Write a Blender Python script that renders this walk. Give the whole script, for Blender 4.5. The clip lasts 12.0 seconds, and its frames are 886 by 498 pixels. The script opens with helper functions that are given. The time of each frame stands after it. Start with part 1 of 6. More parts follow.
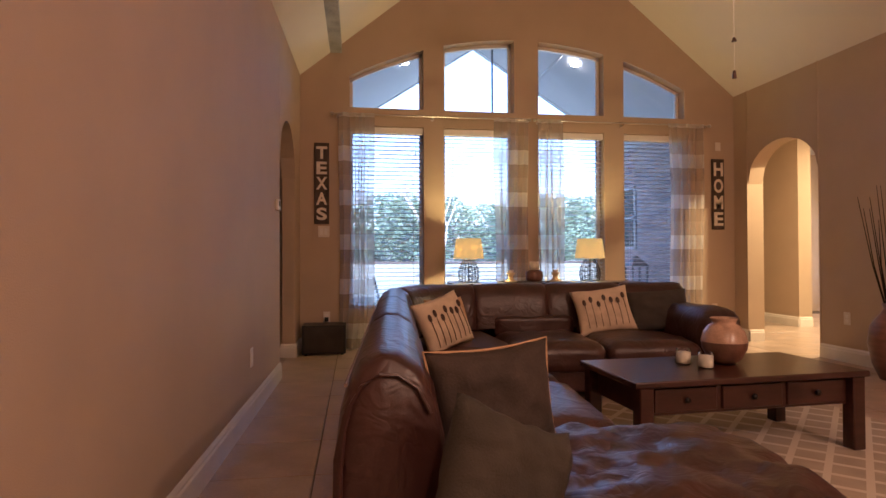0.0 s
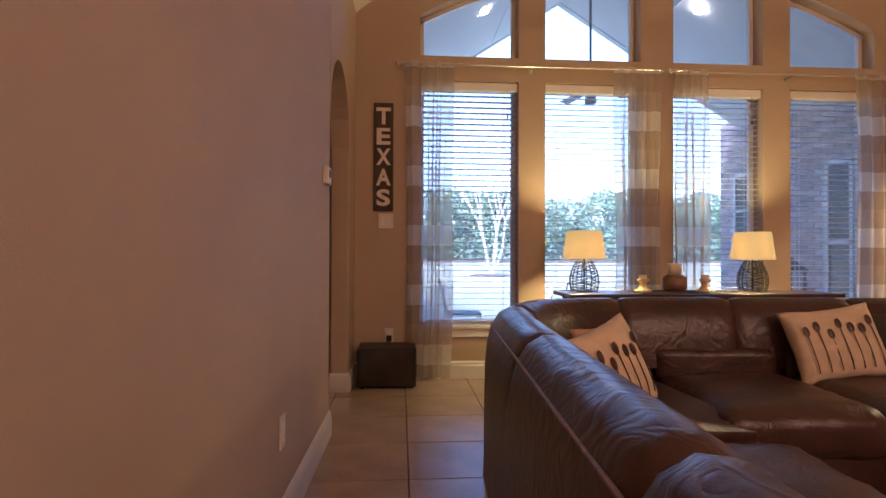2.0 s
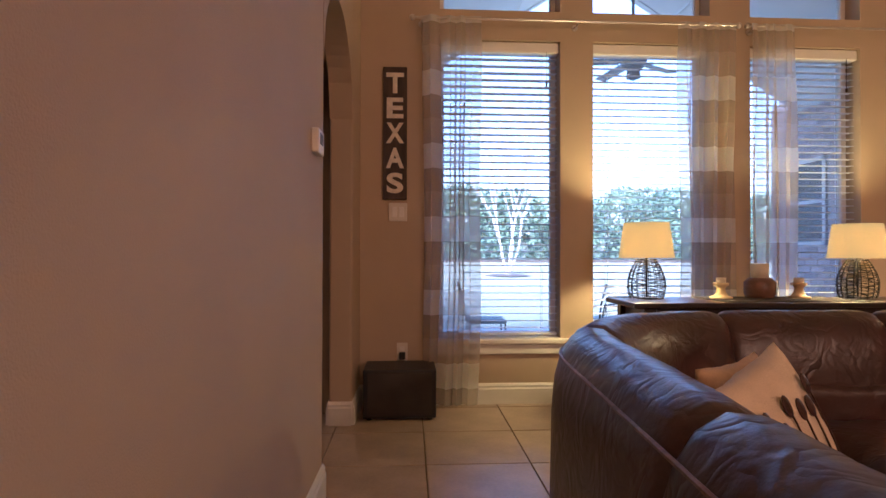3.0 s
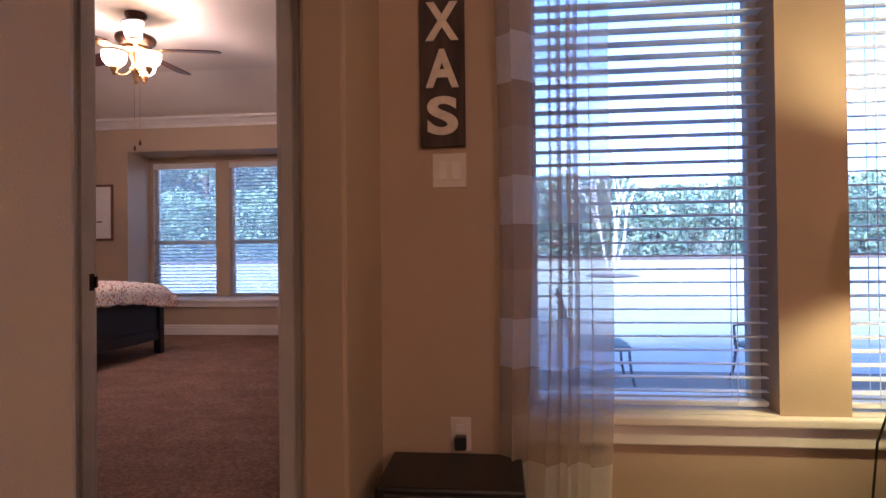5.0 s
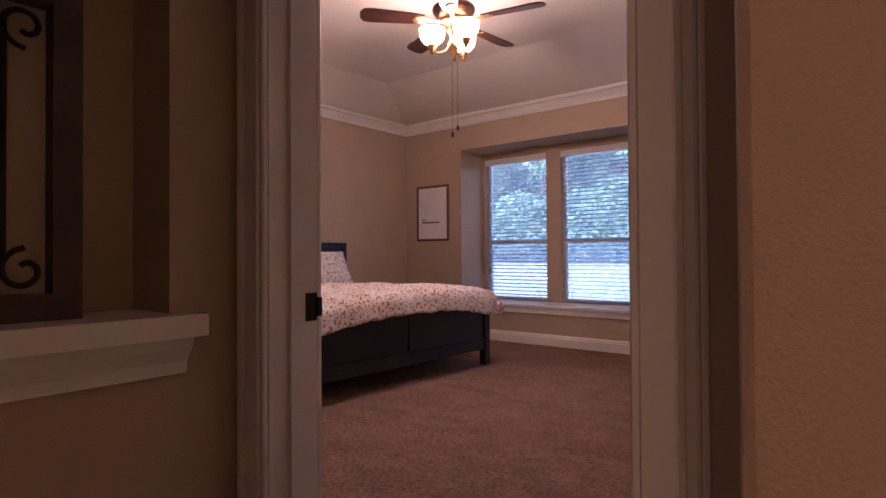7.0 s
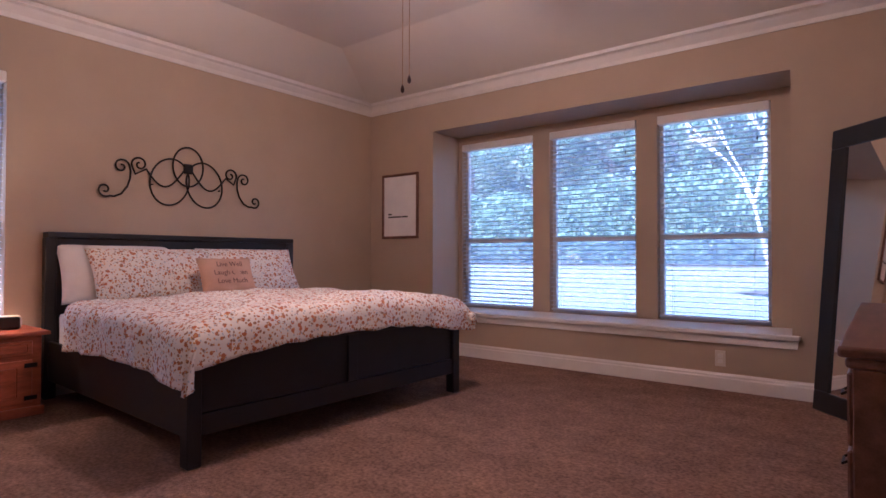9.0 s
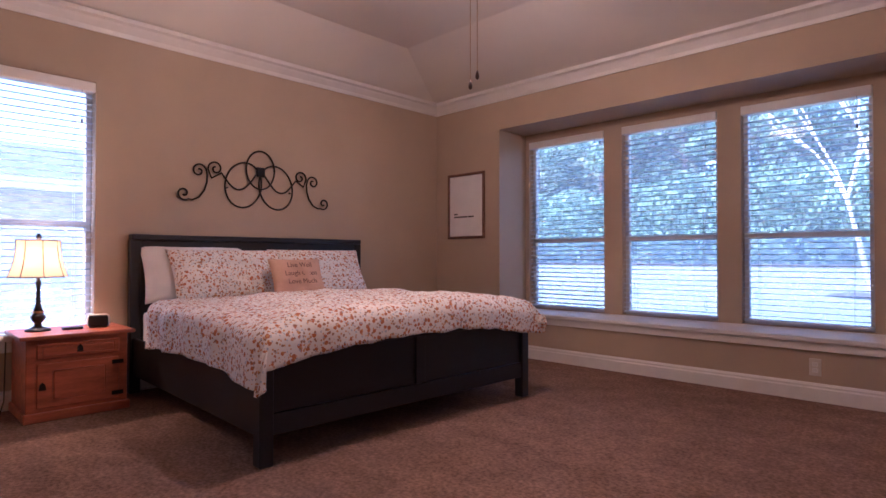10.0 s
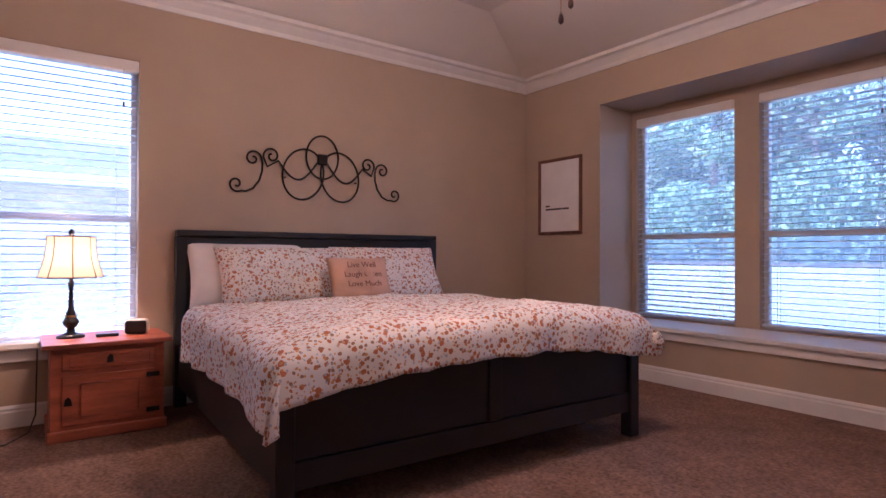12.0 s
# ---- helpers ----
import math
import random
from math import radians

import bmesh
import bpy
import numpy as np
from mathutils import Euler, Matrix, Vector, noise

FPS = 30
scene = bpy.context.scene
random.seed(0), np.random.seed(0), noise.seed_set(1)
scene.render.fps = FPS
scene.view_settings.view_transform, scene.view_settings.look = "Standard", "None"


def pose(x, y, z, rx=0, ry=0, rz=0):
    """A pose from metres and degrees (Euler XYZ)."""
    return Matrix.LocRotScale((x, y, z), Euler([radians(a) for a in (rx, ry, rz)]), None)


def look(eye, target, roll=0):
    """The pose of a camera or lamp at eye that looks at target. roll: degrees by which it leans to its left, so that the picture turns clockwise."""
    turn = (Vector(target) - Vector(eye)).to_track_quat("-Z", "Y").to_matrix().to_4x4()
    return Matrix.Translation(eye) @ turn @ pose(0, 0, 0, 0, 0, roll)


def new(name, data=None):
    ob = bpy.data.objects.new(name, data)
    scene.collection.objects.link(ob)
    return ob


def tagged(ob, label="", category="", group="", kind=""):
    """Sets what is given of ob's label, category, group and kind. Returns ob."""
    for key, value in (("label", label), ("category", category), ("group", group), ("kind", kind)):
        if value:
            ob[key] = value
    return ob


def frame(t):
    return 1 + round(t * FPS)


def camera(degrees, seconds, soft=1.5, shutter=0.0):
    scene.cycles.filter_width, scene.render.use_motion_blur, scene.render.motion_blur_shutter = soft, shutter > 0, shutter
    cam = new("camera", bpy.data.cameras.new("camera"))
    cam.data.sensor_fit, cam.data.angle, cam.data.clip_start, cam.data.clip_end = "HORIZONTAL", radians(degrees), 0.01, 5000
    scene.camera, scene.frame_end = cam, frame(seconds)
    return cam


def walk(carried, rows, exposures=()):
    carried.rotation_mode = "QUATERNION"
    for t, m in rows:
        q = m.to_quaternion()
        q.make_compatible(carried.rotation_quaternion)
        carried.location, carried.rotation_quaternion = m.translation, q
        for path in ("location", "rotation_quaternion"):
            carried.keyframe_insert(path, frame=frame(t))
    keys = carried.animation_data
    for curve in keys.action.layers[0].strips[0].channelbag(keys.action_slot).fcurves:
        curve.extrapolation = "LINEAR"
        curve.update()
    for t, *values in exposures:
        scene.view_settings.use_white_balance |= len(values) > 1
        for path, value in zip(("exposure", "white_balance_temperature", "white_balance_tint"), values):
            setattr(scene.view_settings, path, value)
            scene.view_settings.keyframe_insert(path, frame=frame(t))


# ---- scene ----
cam = camera(76.0, 12.0)
PATH = [
    (0, (0.331, 0.043, 0.977), (0.633, 2.019, 1.005), -0.2),
    (0.5, (0.26, 0.447, 0.982), (0.508, 2.432, 1.004), -0.0),
    (1, (0.203, 0.837, 0.984), (0.375, 2.83, 1.007), -0.1),
    (1.5, (0.131, 1.208, 0.982), (0.273, 3.203, 1.008), 0.0),
    (2, (0.102, 1.638, 0.981), (0.254, 3.632, 1.003), 0.2),
    (2.5, (0.064, 2.048, 0.975), (0.188, 4.044, 0.985), 0.1),
    (2.7, (0.062, 2.216, 0.974), (0.181, 4.212, 0.991), 0.1),
    (4.5, (0.163, 3.815, 0.96), (0.216, 5.814, 0.986), -0.2),
    (5, (0.165, 4.22, 0.962), (-0.04, 6.21, 0.98), -0.6),
    (5.5, (0.122, 4.566, 0.965), (-0.333, 6.512, 0.986), -0.6),
    (6, (0.111, 4.846, 0.974), (-0.8, 6.626, 0.991), -1.0),
    (6.5, (-0.085, 5.08, 0.967), (-1.284, 6.68, 0.99), -0.8),
    (6.7, (-0.172, 5.183, 0.983), (-1.414, 6.751, 1.007), -0.6),
    (7.6, (-0.51, 5.66, 0.972), (-1.775, 7.212, 0.998), -0.2),
    (8.3, (-0.605, 6.126, 0.964), (-1.880, 7.667, 0.988), 0.1),
    (8.5, (-0.666, 6.176, 0.970), (-1.903, 7.748, 0.994), 0.0),
    (9, (-0.780, 6.281, 0.968), (-2.009, 7.859, 0.999), 0.1),
    (9.5, (-0.843, 6.307, 0.971), (-2.136, 7.833, 1.003), 0.1),
    (10, (-0.849, 6.325, 0.974), (-2.248, 7.755, 1.004), 0.0),
    (10.2, (-0.873, 6.325, 0.974), (-2.312, 7.714, 1.003), 0.0),
    (10.5, (-0.909, 6.332, 0.972), (-2.399, 7.665, 1.002), 0.1),
    (11, (-0.934, 6.449, 0.975), (-2.464, 7.738, 1.003), 0.2),
    (11.5, (-1.107, 6.685, 0.975), (-2.655, 7.951, 1.002), 0.2),
    (12, (-1.329, 6.902, 0.988), (-2.947, 8.078, 1.007), 0.2),
]
walk(cam, [(t, look(eye, target, roll)) for t, eye, target, roll in PATH], [(0, 2.5, 4850, 32), (2.5, 2.6, 4750, 32), (5.0, 2.6, 4550, 33), (6.4, 2.58, 4750, 41), (8.4, 2.74, 4500, 37), (12, 2.76, 4500, 37)])

# ---- light: overcast daylight, lamps inside ----
world = bpy.data.worlds.new("sky")
scene.world = world
world.use_nodes = True
wn = world.node_tree
sky = wn.nodes.new("ShaderNodeTexSky")
sky.sky_type, sky.sun_disc, sky.sun_elevation, sky.sun_rotation = "NISHITA", False, radians(32), radians(200)
sky.air_density, sky.dust_density = 1.2, 2.5
wn.nodes["Background"].inputs[1].default_value = 0.15
wn.links.new(sky.outputs[0], wn.nodes["Background"].inputs[0])
sun = new("sun", bpy.data.lights.new("sun", "SUN"))
sun.data.energy, sun.data.angle, sun.data.color = 2.1, radians(20), (1.0, 0.95, 0.88)
sun.matrix_world = look((0, 0, 30), (8, 16, 0))


def bulb(name, p, watts, radius=0.04, color=(1.0, 0.70, 0.38)):
    ob = new(name, bpy.data.lights.new(name, "POINT"))
    ob.data.energy, ob.data.shadow_soft_size, ob.data.color = watts, radius, color
    ob.location = p
    return ob


def can_light(name, p, watts, size=0.15, color=(1.0, 0.72, 0.44)):
    ob = new(name, bpy.data.lights.new(name, "AREA"))
    ob.data.shape, ob.data.size, ob.data.energy, ob.data.color = "DISK", size, watts, color
    ob.matrix_world = look(p, (p[0], p[1], 0))
    return ob


# ---- materials ----
def node(nt, kind, **values):
    n = nt.nodes.new(kind)
    for k, v in values.items():
        n.inputs[k.replace("_", " ")].default_value = v
    return n


def material(name, color, rough=0.6, metal=0.0, vary=0.12, scale=6.0, grain=120.0, bump=0.15, per=0.0, stretch=(1, 1, 1), color2=None, coat=0.0, spec=0.5):
    """A surface with stains at one scale, grain at another and fine relief."""
    m = bpy.data.materials.new(name)
    m.use_nodes = True
    nt = m.node_tree
    b = nt.nodes["Principled BSDF"]
    b.inputs["Roughness"].default_value, b.inputs["Metallic"].default_value = rough, metal
    b.inputs["Coat Weight"].default_value, b.inputs["Specular IOR Level"].default_value = coat, spec
    tc = nt.nodes.new("ShaderNodeTexCoord")
    mp = node(nt, "ShaderNodeMapping", Scale=stretch)
    nt.links.new(tc.outputs["Object"], mp.inputs["Vector"])
    big = node(nt, "ShaderNodeTexNoise", Scale=scale, Detail=4.0)
    small = node(nt, "ShaderNodeTexNoise", Scale=grain, Detail=3.0)
    nt.links.new(mp.outputs[0], big.inputs["Vector"])
    nt.links.new(mp.outputs[0], small.inputs["Vector"])
    ramp = nt.nodes.new("ShaderNodeValToRGB")
    lo = color2 if color2 else tuple(c * (1 - vary) for c in color)
    hi = color if color2 else tuple(min(1, c * (1 + vary)) for c in color)
    ramp.color_ramp.elements[0].color, ramp.color_ramp.elements[1].color = (*lo, 1), (*hi, 1)
    ramp.color_ramp.elements[0].position, ramp.color_ramp.elements[1].position = 0.32, 0.68
    add = nt.nodes.new("ShaderNodeMath")
    add.operation = "MULTIPLY_ADD"
    add.inputs[1].default_value = 0.35
    nt.links.new(small.outputs[0], add.inputs[0])
    sub = nt.nodes.new("ShaderNodeMath")
    sub.operation = "SUBTRACT"
    sub.inputs[1].default_value = 0.175
    nt.links.new(big.outputs[0], sub.inputs[0])
    nt.links.new(sub.outputs[0], add.inputs[2])
    nt.links.new(add.outputs[0], ramp.inputs[0])
    out = ramp.outputs[0]
    if per:
        info = nt.nodes.new("ShaderNodeObjectInfo")
        hsv = nt.nodes.new("ShaderNodeHueSaturation")
        mr = node(nt, "ShaderNodeMapRange", To_Min=1 - per, To_Max=1 + per)
        nt.links.new(info.outputs["Random"], mr.inputs[0])
        nt.links.new(mr.outputs[0], hsv.inputs["Value"])
        nt.links.new(out, hsv.inputs["Color"])
        out = hsv.outputs[0]
    nt.links.new(out, b.inputs["Base Color"])
    if bump:
        bp = node(nt, "ShaderNodeBump", Strength=bump, Distance=0.004)
        nt.links.new(small.outputs[0], bp.inputs["Height"])
        nt.links.new(bp.outputs[0], b.inputs["Normal"])
    return m


def glass(name, tint=(1, 1, 1)):
    m = bpy.data.materials.new(name)
    m.use_nodes = True
    nt = m.node_tree
    nt.nodes.remove(nt.nodes["Principled BSDF"])
    tr = node(nt, "ShaderNodeBsdfTransparent", Color=(*tint, 1))
    gl = node(nt, "ShaderNodeBsdfGlossy", Roughness=0.02)
    fr = node(nt, "ShaderNodeFresnel", IOR=1.35)
    mix = nt.nodes.new("ShaderNodeMixShader")
    nt.links.new(fr.outputs[0], mix.inputs[0])
    nt.links.new(tr.outputs[0], mix.inputs[1])
    nt.links.new(gl.outputs[0], mix.inputs[2])
    nt.links.new(mix.outputs[0], nt.nodes["Material Output"].inputs[0])
    return m


def glow(name, color, strength, shade=(0.9, 0.8, 0.6), through_light=0.5):
    """A lit shade: cloth or glass that lets the bulb's light through and shines."""
    m = bpy.data.materials.new(name)
    m.use_nodes = True
    nt = m.node_tree
    b = nt.nodes["Principled BSDF"]
    b.inputs["Base Color"].default_value = (*shade, 1)
    b.inputs["Roughness"].default_value = 0.8
    tl = node(nt, "ShaderNodeBsdfTranslucent", Color=(*shade, 1))
    mix = nt.nodes.new("ShaderNodeMixShader")
    mix.inputs[0].default_value = through_light
    nt.links.new(b.outputs[0], mix.inputs[1])
    nt.links.new(tl.outputs[0], mix.inputs[2])
    em = node(nt, "ShaderNodeEmission", Color=(*color, 1), Strength=strength)
    tc = nt.nodes.new("ShaderNodeTexCoord")
    ns = node(nt, "ShaderNodeTexNoise", Scale=180.0)
    nt.links.new(tc.outputs["Object"], ns.inputs["Vector"])
    mr = node(nt, "ShaderNodeMapRange", To_Min=strength * 0.8, To_Max=strength * 1.2)
    nt.links.new(ns.outputs[0], mr.inputs[0])
    nt.links.new(mr.outputs[0], em.inputs["Strength"])
    ad = nt.nodes.new("ShaderNodeAddShader")
    nt.links.new(mix.outputs[0], ad.inputs[0])
    nt.links.new(em.outputs[0], ad.inputs[1])
    nt.links.new(ad.outputs[0], nt.nodes["Material Output"].inputs[0])
    return m


WALL = material("tan_wall_paint", (0.455, 0.348, 0.232), 0.75, vary=0.03, scale=2.5, grain=260, bump=0.35)
CEIL = material("cream_ceiling_paint", (0.74, 0.68, 0.58), 0.85, vary=0.02, scale=2, grain=200, bump=0.3)
TRIM = material("white_trim_paint", (0.74, 0.70, 0.64), 0.42, vary=0.03, scale=9, grain=90, bump=0.05)
TILE = material("beige_floor_tile", (0.40, 0.30, 0.215), 0.28, vary=0.16, scale=5, grain=60, bump=0.06, per=0.07)
GROUT = material("grey_brown_grout", (0.20, 0.15, 0.11), 0.9, vary=0.1)


def carpet_material():
    """Cut pile: a fine fleck, and soft streaks where the pile has been brushed one way or the other."""
    m = material("brown_pile_carpet", (0.225, 0.135, 0.092), 0.98, vary=0.34, scale=60.0, grain=170, bump=1.0, spec=0.1)
    nt = m.node_tree
    b = nt.nodes["Principled BSDF"]
    tc = nt.nodes.new("ShaderNodeTexCoord")
    col = b.inputs["Base Color"].links[0].from_socket
    for turn, stretch, depth in ((25, (1.4, 3.6, 1.0), 0.10), (-40, (2.6, 3.2, 1.0), 0.12)):
        mp = node(nt, "ShaderNodeMapping", Rotation=(0, 0, radians(turn)), Scale=stretch)
        nt.links.new(tc.outputs["Object"], mp.inputs["Vector"])
        ns = node(nt, "ShaderNodeTexNoise", Scale=1.6, Detail=5.0, Roughness=0.65)
        nt.links.new(mp.outputs[0], ns.inputs["Vector"])
        mr = node(nt, "ShaderNodeMapRange", From_Min=0.35, From_Max=0.65, To_Min=1 - depth, To_Max=1 + depth)
        nt.links.new(ns.outputs[0], mr.inputs[0])
        hsv = nt.nodes.new("ShaderNodeHueSaturation")
        nt.links.new(mr.outputs[0], hsv.inputs["Value"])
        nt.links.new(col, hsv.inputs["Color"])
        col = hsv.outputs[0]
    nt.links.new(col, b.inputs["Base Color"])
    return m


CARPET = carpet_material()


def leather_material():
    """Leather with a fine pebble and soft ridged creases."""
    m = material("brown_leather", (0.050, 0.021, 0.017), 0.36, vary=0.25, scale=5, grain=160, bump=0.1)
    nt = m.node_tree
    b = nt.nodes["Principled BSDF"]
    tc = nt.nodes.new("ShaderNodeTexCoord")
    ns = node(nt, "ShaderNodeTexNoise", Scale=9.0, Detail=2.0, Distortion=1.2)
    nt.links.new(tc.outputs["Object"], ns.inputs["Vector"])
    sh = nt.nodes.new("ShaderNodeMath")
    sh.operation = "SUBTRACT"
    sh.inputs[1].default_value = 0.5
    nt.links.new(ns.outputs[0], sh.inputs[0])
    ab = nt.nodes.new("ShaderNodeMath")
    ab.operation = "ABSOLUTE"
    nt.links.new(sh.outputs[0], ab.inputs[0])
    bp = node(nt, "ShaderNodeBump", Strength=0.34, Distance=0.03)
    nt.links.new(ab.outputs[0], bp.inputs["Height"])
    fine = b.inputs["Normal"].links[0].from_node
    nt.links.new(bp.outputs[0], fine.inputs["Normal"])
    return m


LEATHER = leather_material()
DARKWOOD = material("dark_cherry_wood", (0.042, 0.015, 0.010), 0.28, vary=0.35, scale=3, grain=40, bump=0.1, stretch=(1, 8, 8))
ESPRESSO = material("espresso_stained_wood", (0.026, 0.013, 0.011), 0.34, vary=0.3, scale=3, grain=40, bump=0.1, stretch=(8, 1, 8))
BLACKWOOD = material("black_brown_paint", (0.012, 0.011, 0.013), 0.42, vary=0.2, scale=6, grain=70, bump=0.08)
PINE = material("red_stained_pine", (0.37, 0.095, 0.035), 0.45, vary=0.3, scale=3, grain=26, bump=0.15, stretch=(7, 1, 7))
PINE_DARK = material("dark_stained_pine", (0.17, 0.08, 0.05), 0.35, vary=0.3, scale=3, grain=26, bump=0.12, stretch=(7, 1, 7))
IRON = material("dark_wrought_iron", (0.018, 0.014, 0.012), 0.5, 0.6, vary=0.3, scale=20, grain=140, bump=0.3)
STEEL = material("brushed_nickel", (0.55, 0.52, 0.48), 0.3, 1.0, vary=0.05)
BRASS = material("antique_brass", (0.45, 0.27, 0.10), 0.35, 1.0, vary=0.25, scale=25)
PLASTIC = material("ivory_plastic", (0.68, 0.62, 0.52), 0.4, vary=0.02)
BLACKP = material("black_plastic", (0.012, 0.012, 0.013), 0.4, vary=0.1)
SIGN = material("dark_brown_sign_board", (0.055, 0.035, 0.028), 0.7, vary=0.5, scale=14, grain=60, bump=0.3, stretch=(1, 1, 0.2))
LETTER = material("cream_letter_paint", (0.72, 0.64, 0.50), 0.6, vary=0.12, scale=25)


def let_through(m, color, share):
    """Thin white plastic: some of the light comes through."""
    nt = m.node_tree
    tl = node(nt, "ShaderNodeBsdfTranslucent", Color=(*color, 1))
    mix = nt.nodes.new("ShaderNodeMixShader")
    mix.inputs[0].default_value = share
    nt.links.new(nt.nodes["Principled BSDF"].outputs[0], mix.inputs[1])
    nt.links.new(tl.outputs[0], mix.inputs[2])
    nt.links.new(mix.outputs[0], nt.nodes["Material Output"].inputs[0])
    return m


BLIND = let_through(material("white_blind_slat", (0.84, 0.85, 0.86), 0.4, vary=0.02), (0.80, 0.84, 0.90), 0.42)
BLACKOUT = material("grey_suede_cushion", (0.05, 0.04, 0.034), 0.9, vary=0.2, scale=8, grain=220, bump=0.5)
OLIVE = material("olive_suede_cushion", (0.045, 0.037, 0.027), 0.9, vary=0.2, scale=8, grain=220, bump=0.5)
BROWNHIDE = material("brown_faux_hide", (0.040, 0.027, 0.021), 0.82, vary=0.3, scale=10, grain=160, bump=0.4)
TAN = material("tan_piping_cloth", (0.50, 0.32, 0.16), 0.85, vary=0.15)
CREAM = material("cream_cushion_cloth", (0.62, 0.49, 0.34), 0.9, vary=0.1, scale=12, grain=240, bump=0.5)
WHITEC = material("white_cotton", (0.78, 0.75, 0.72), 0.9, vary=0.04, grain=220, bump=0.4)
PINKC = material("salmon_cushion_cloth", (0.62, 0.38, 0.25), 0.9, vary=0.1, grain=200, bump=0.4)
GLASS = glass("window_glass", (0.93, 0.96, 0.98))


def screen_material(name, clear_part):
    """Thin mesh, half see-through: serves the insect screens and the added haze sheets."""
    m = material(name, (0.50, 0.52, 0.55), 0.9, vary=0.05, grain=300, bump=0)
    nt = m.node_tree
    clear = nt.nodes.new("ShaderNodeBsdfTransparent")
    mix = nt.nodes.new("ShaderNodeMixShader")
    mix.inputs[0].default_value = clear_part
    tl = node(nt, "ShaderNodeBsdfTranslucent", Color=(0.68, 0.70, 0.71, 1))
    half = nt.nodes.new("ShaderNodeMixShader")
    half.inputs[0].default_value = 0.7
    nt.links.new(nt.nodes["Principled BSDF"].outputs[0], half.inputs[1])
    nt.links.new(tl.outputs[0], half.inputs[2])
    nt.links.new(half.outputs[0], mix.inputs[1])
    nt.links.new(clear.outputs[0], mix.inputs[2])
    nt.links.new(mix.outputs[0], nt.nodes["Material Output"].inputs[0])
    return m


SCREEN = screen_material("grey_insect_mesh", 0.66)
# Haze over upper sashes and living room panes, added to soften the view.
UPPER_HAZE = screen_material("upper_haze_sheet", 0.84)
FINE_HAZE = screen_material("fine_haze_sheet", 0.86)
CONCRETE = material("pale_concrete", (0.70, 0.68, 0.65), 0.85, vary=0.1, scale=1.5, grain=60, bump=0.3)
GRASS = material("winter_lawn", (0.34, 0.345, 0.26), 0.95, vary=0.3, scale=0.7, grain=40, bump=0.8, color2=(0.30, 0.32, 0.20))
LEAF = material("hedge_leaf", (0.23, 0.32, 0.18), 0.9, vary=0.4, scale=1.2, grain=30, bump=0.2, color2=(0.13, 0.20, 0.14), spec=0.1)
LEAF2 = material("yellowing_leaf", (0.33, 0.38, 0.25), 0.9, vary=0.4, scale=1.2, grain=30, bump=0.2, color2=(0.22, 0.30, 0.20), spec=0.1)
BARK = material("pale_smooth_bark", (0.68, 0.63, 0.56), 0.85, vary=0.2, scale=9, grain=60, bump=0.4, stretch=(1, 1, 0.3))
DARKBARK = material("dark_bark", (0.10, 0.075, 0.055), 0.9, vary=0.3, scale=9, grain=60, bump=0.6, stretch=(1, 1, 0.3))
MORTAR = material("pale_mortar", (0.50, 0.46, 0.42), 0.95, vary=0.1)
SHINGLE = material("grey_shingle", (0.38, 0.37, 0.36), 0.9, vary=0.25, scale=4, grain=50, bump=0.5)
SOFFIT = material("white_soffit_paint", (0.70, 0.70, 0.68), 0.7, vary=0.03)


def brick_material():
    m = material("red_brown_brick", (0.47, 0.37, 0.33), 0.9, vary=0.15, scale=12, grain=90, bump=0.5)
    nt = m.node_tree
    b = nt.nodes["Principled BSDF"]
    geo = nt.nodes.new("ShaderNodeNewGeometry")
    ramp = nt.nodes.new("ShaderNodeValToRGB")
    ramp.color_ramp.elements[0].color, ramp.color_ramp.elements[1].color = (0.62, 0.60, 0.62, 1), (1.25, 1.2, 1.15, 1)
    nt.links.new(geo.outputs["Random Per Island"], ramp.inputs[0])
    mul = nt.nodes.new("ShaderNodeMix")
    mul.data_type, mul.blend_type = "RGBA", "MULTIPLY"
    mul.inputs["Factor"].default_value = 1.0
    src = b.inputs["Base Color"].links[0].from_socket
    nt.links.new(src, mul.inputs[6])
    nt.links.new(ramp.outputs[0], mul.inputs[7])
    nt.links.new(mul.outputs[2], b.inputs["Base Color"])
    return m


BRICK = brick_material()


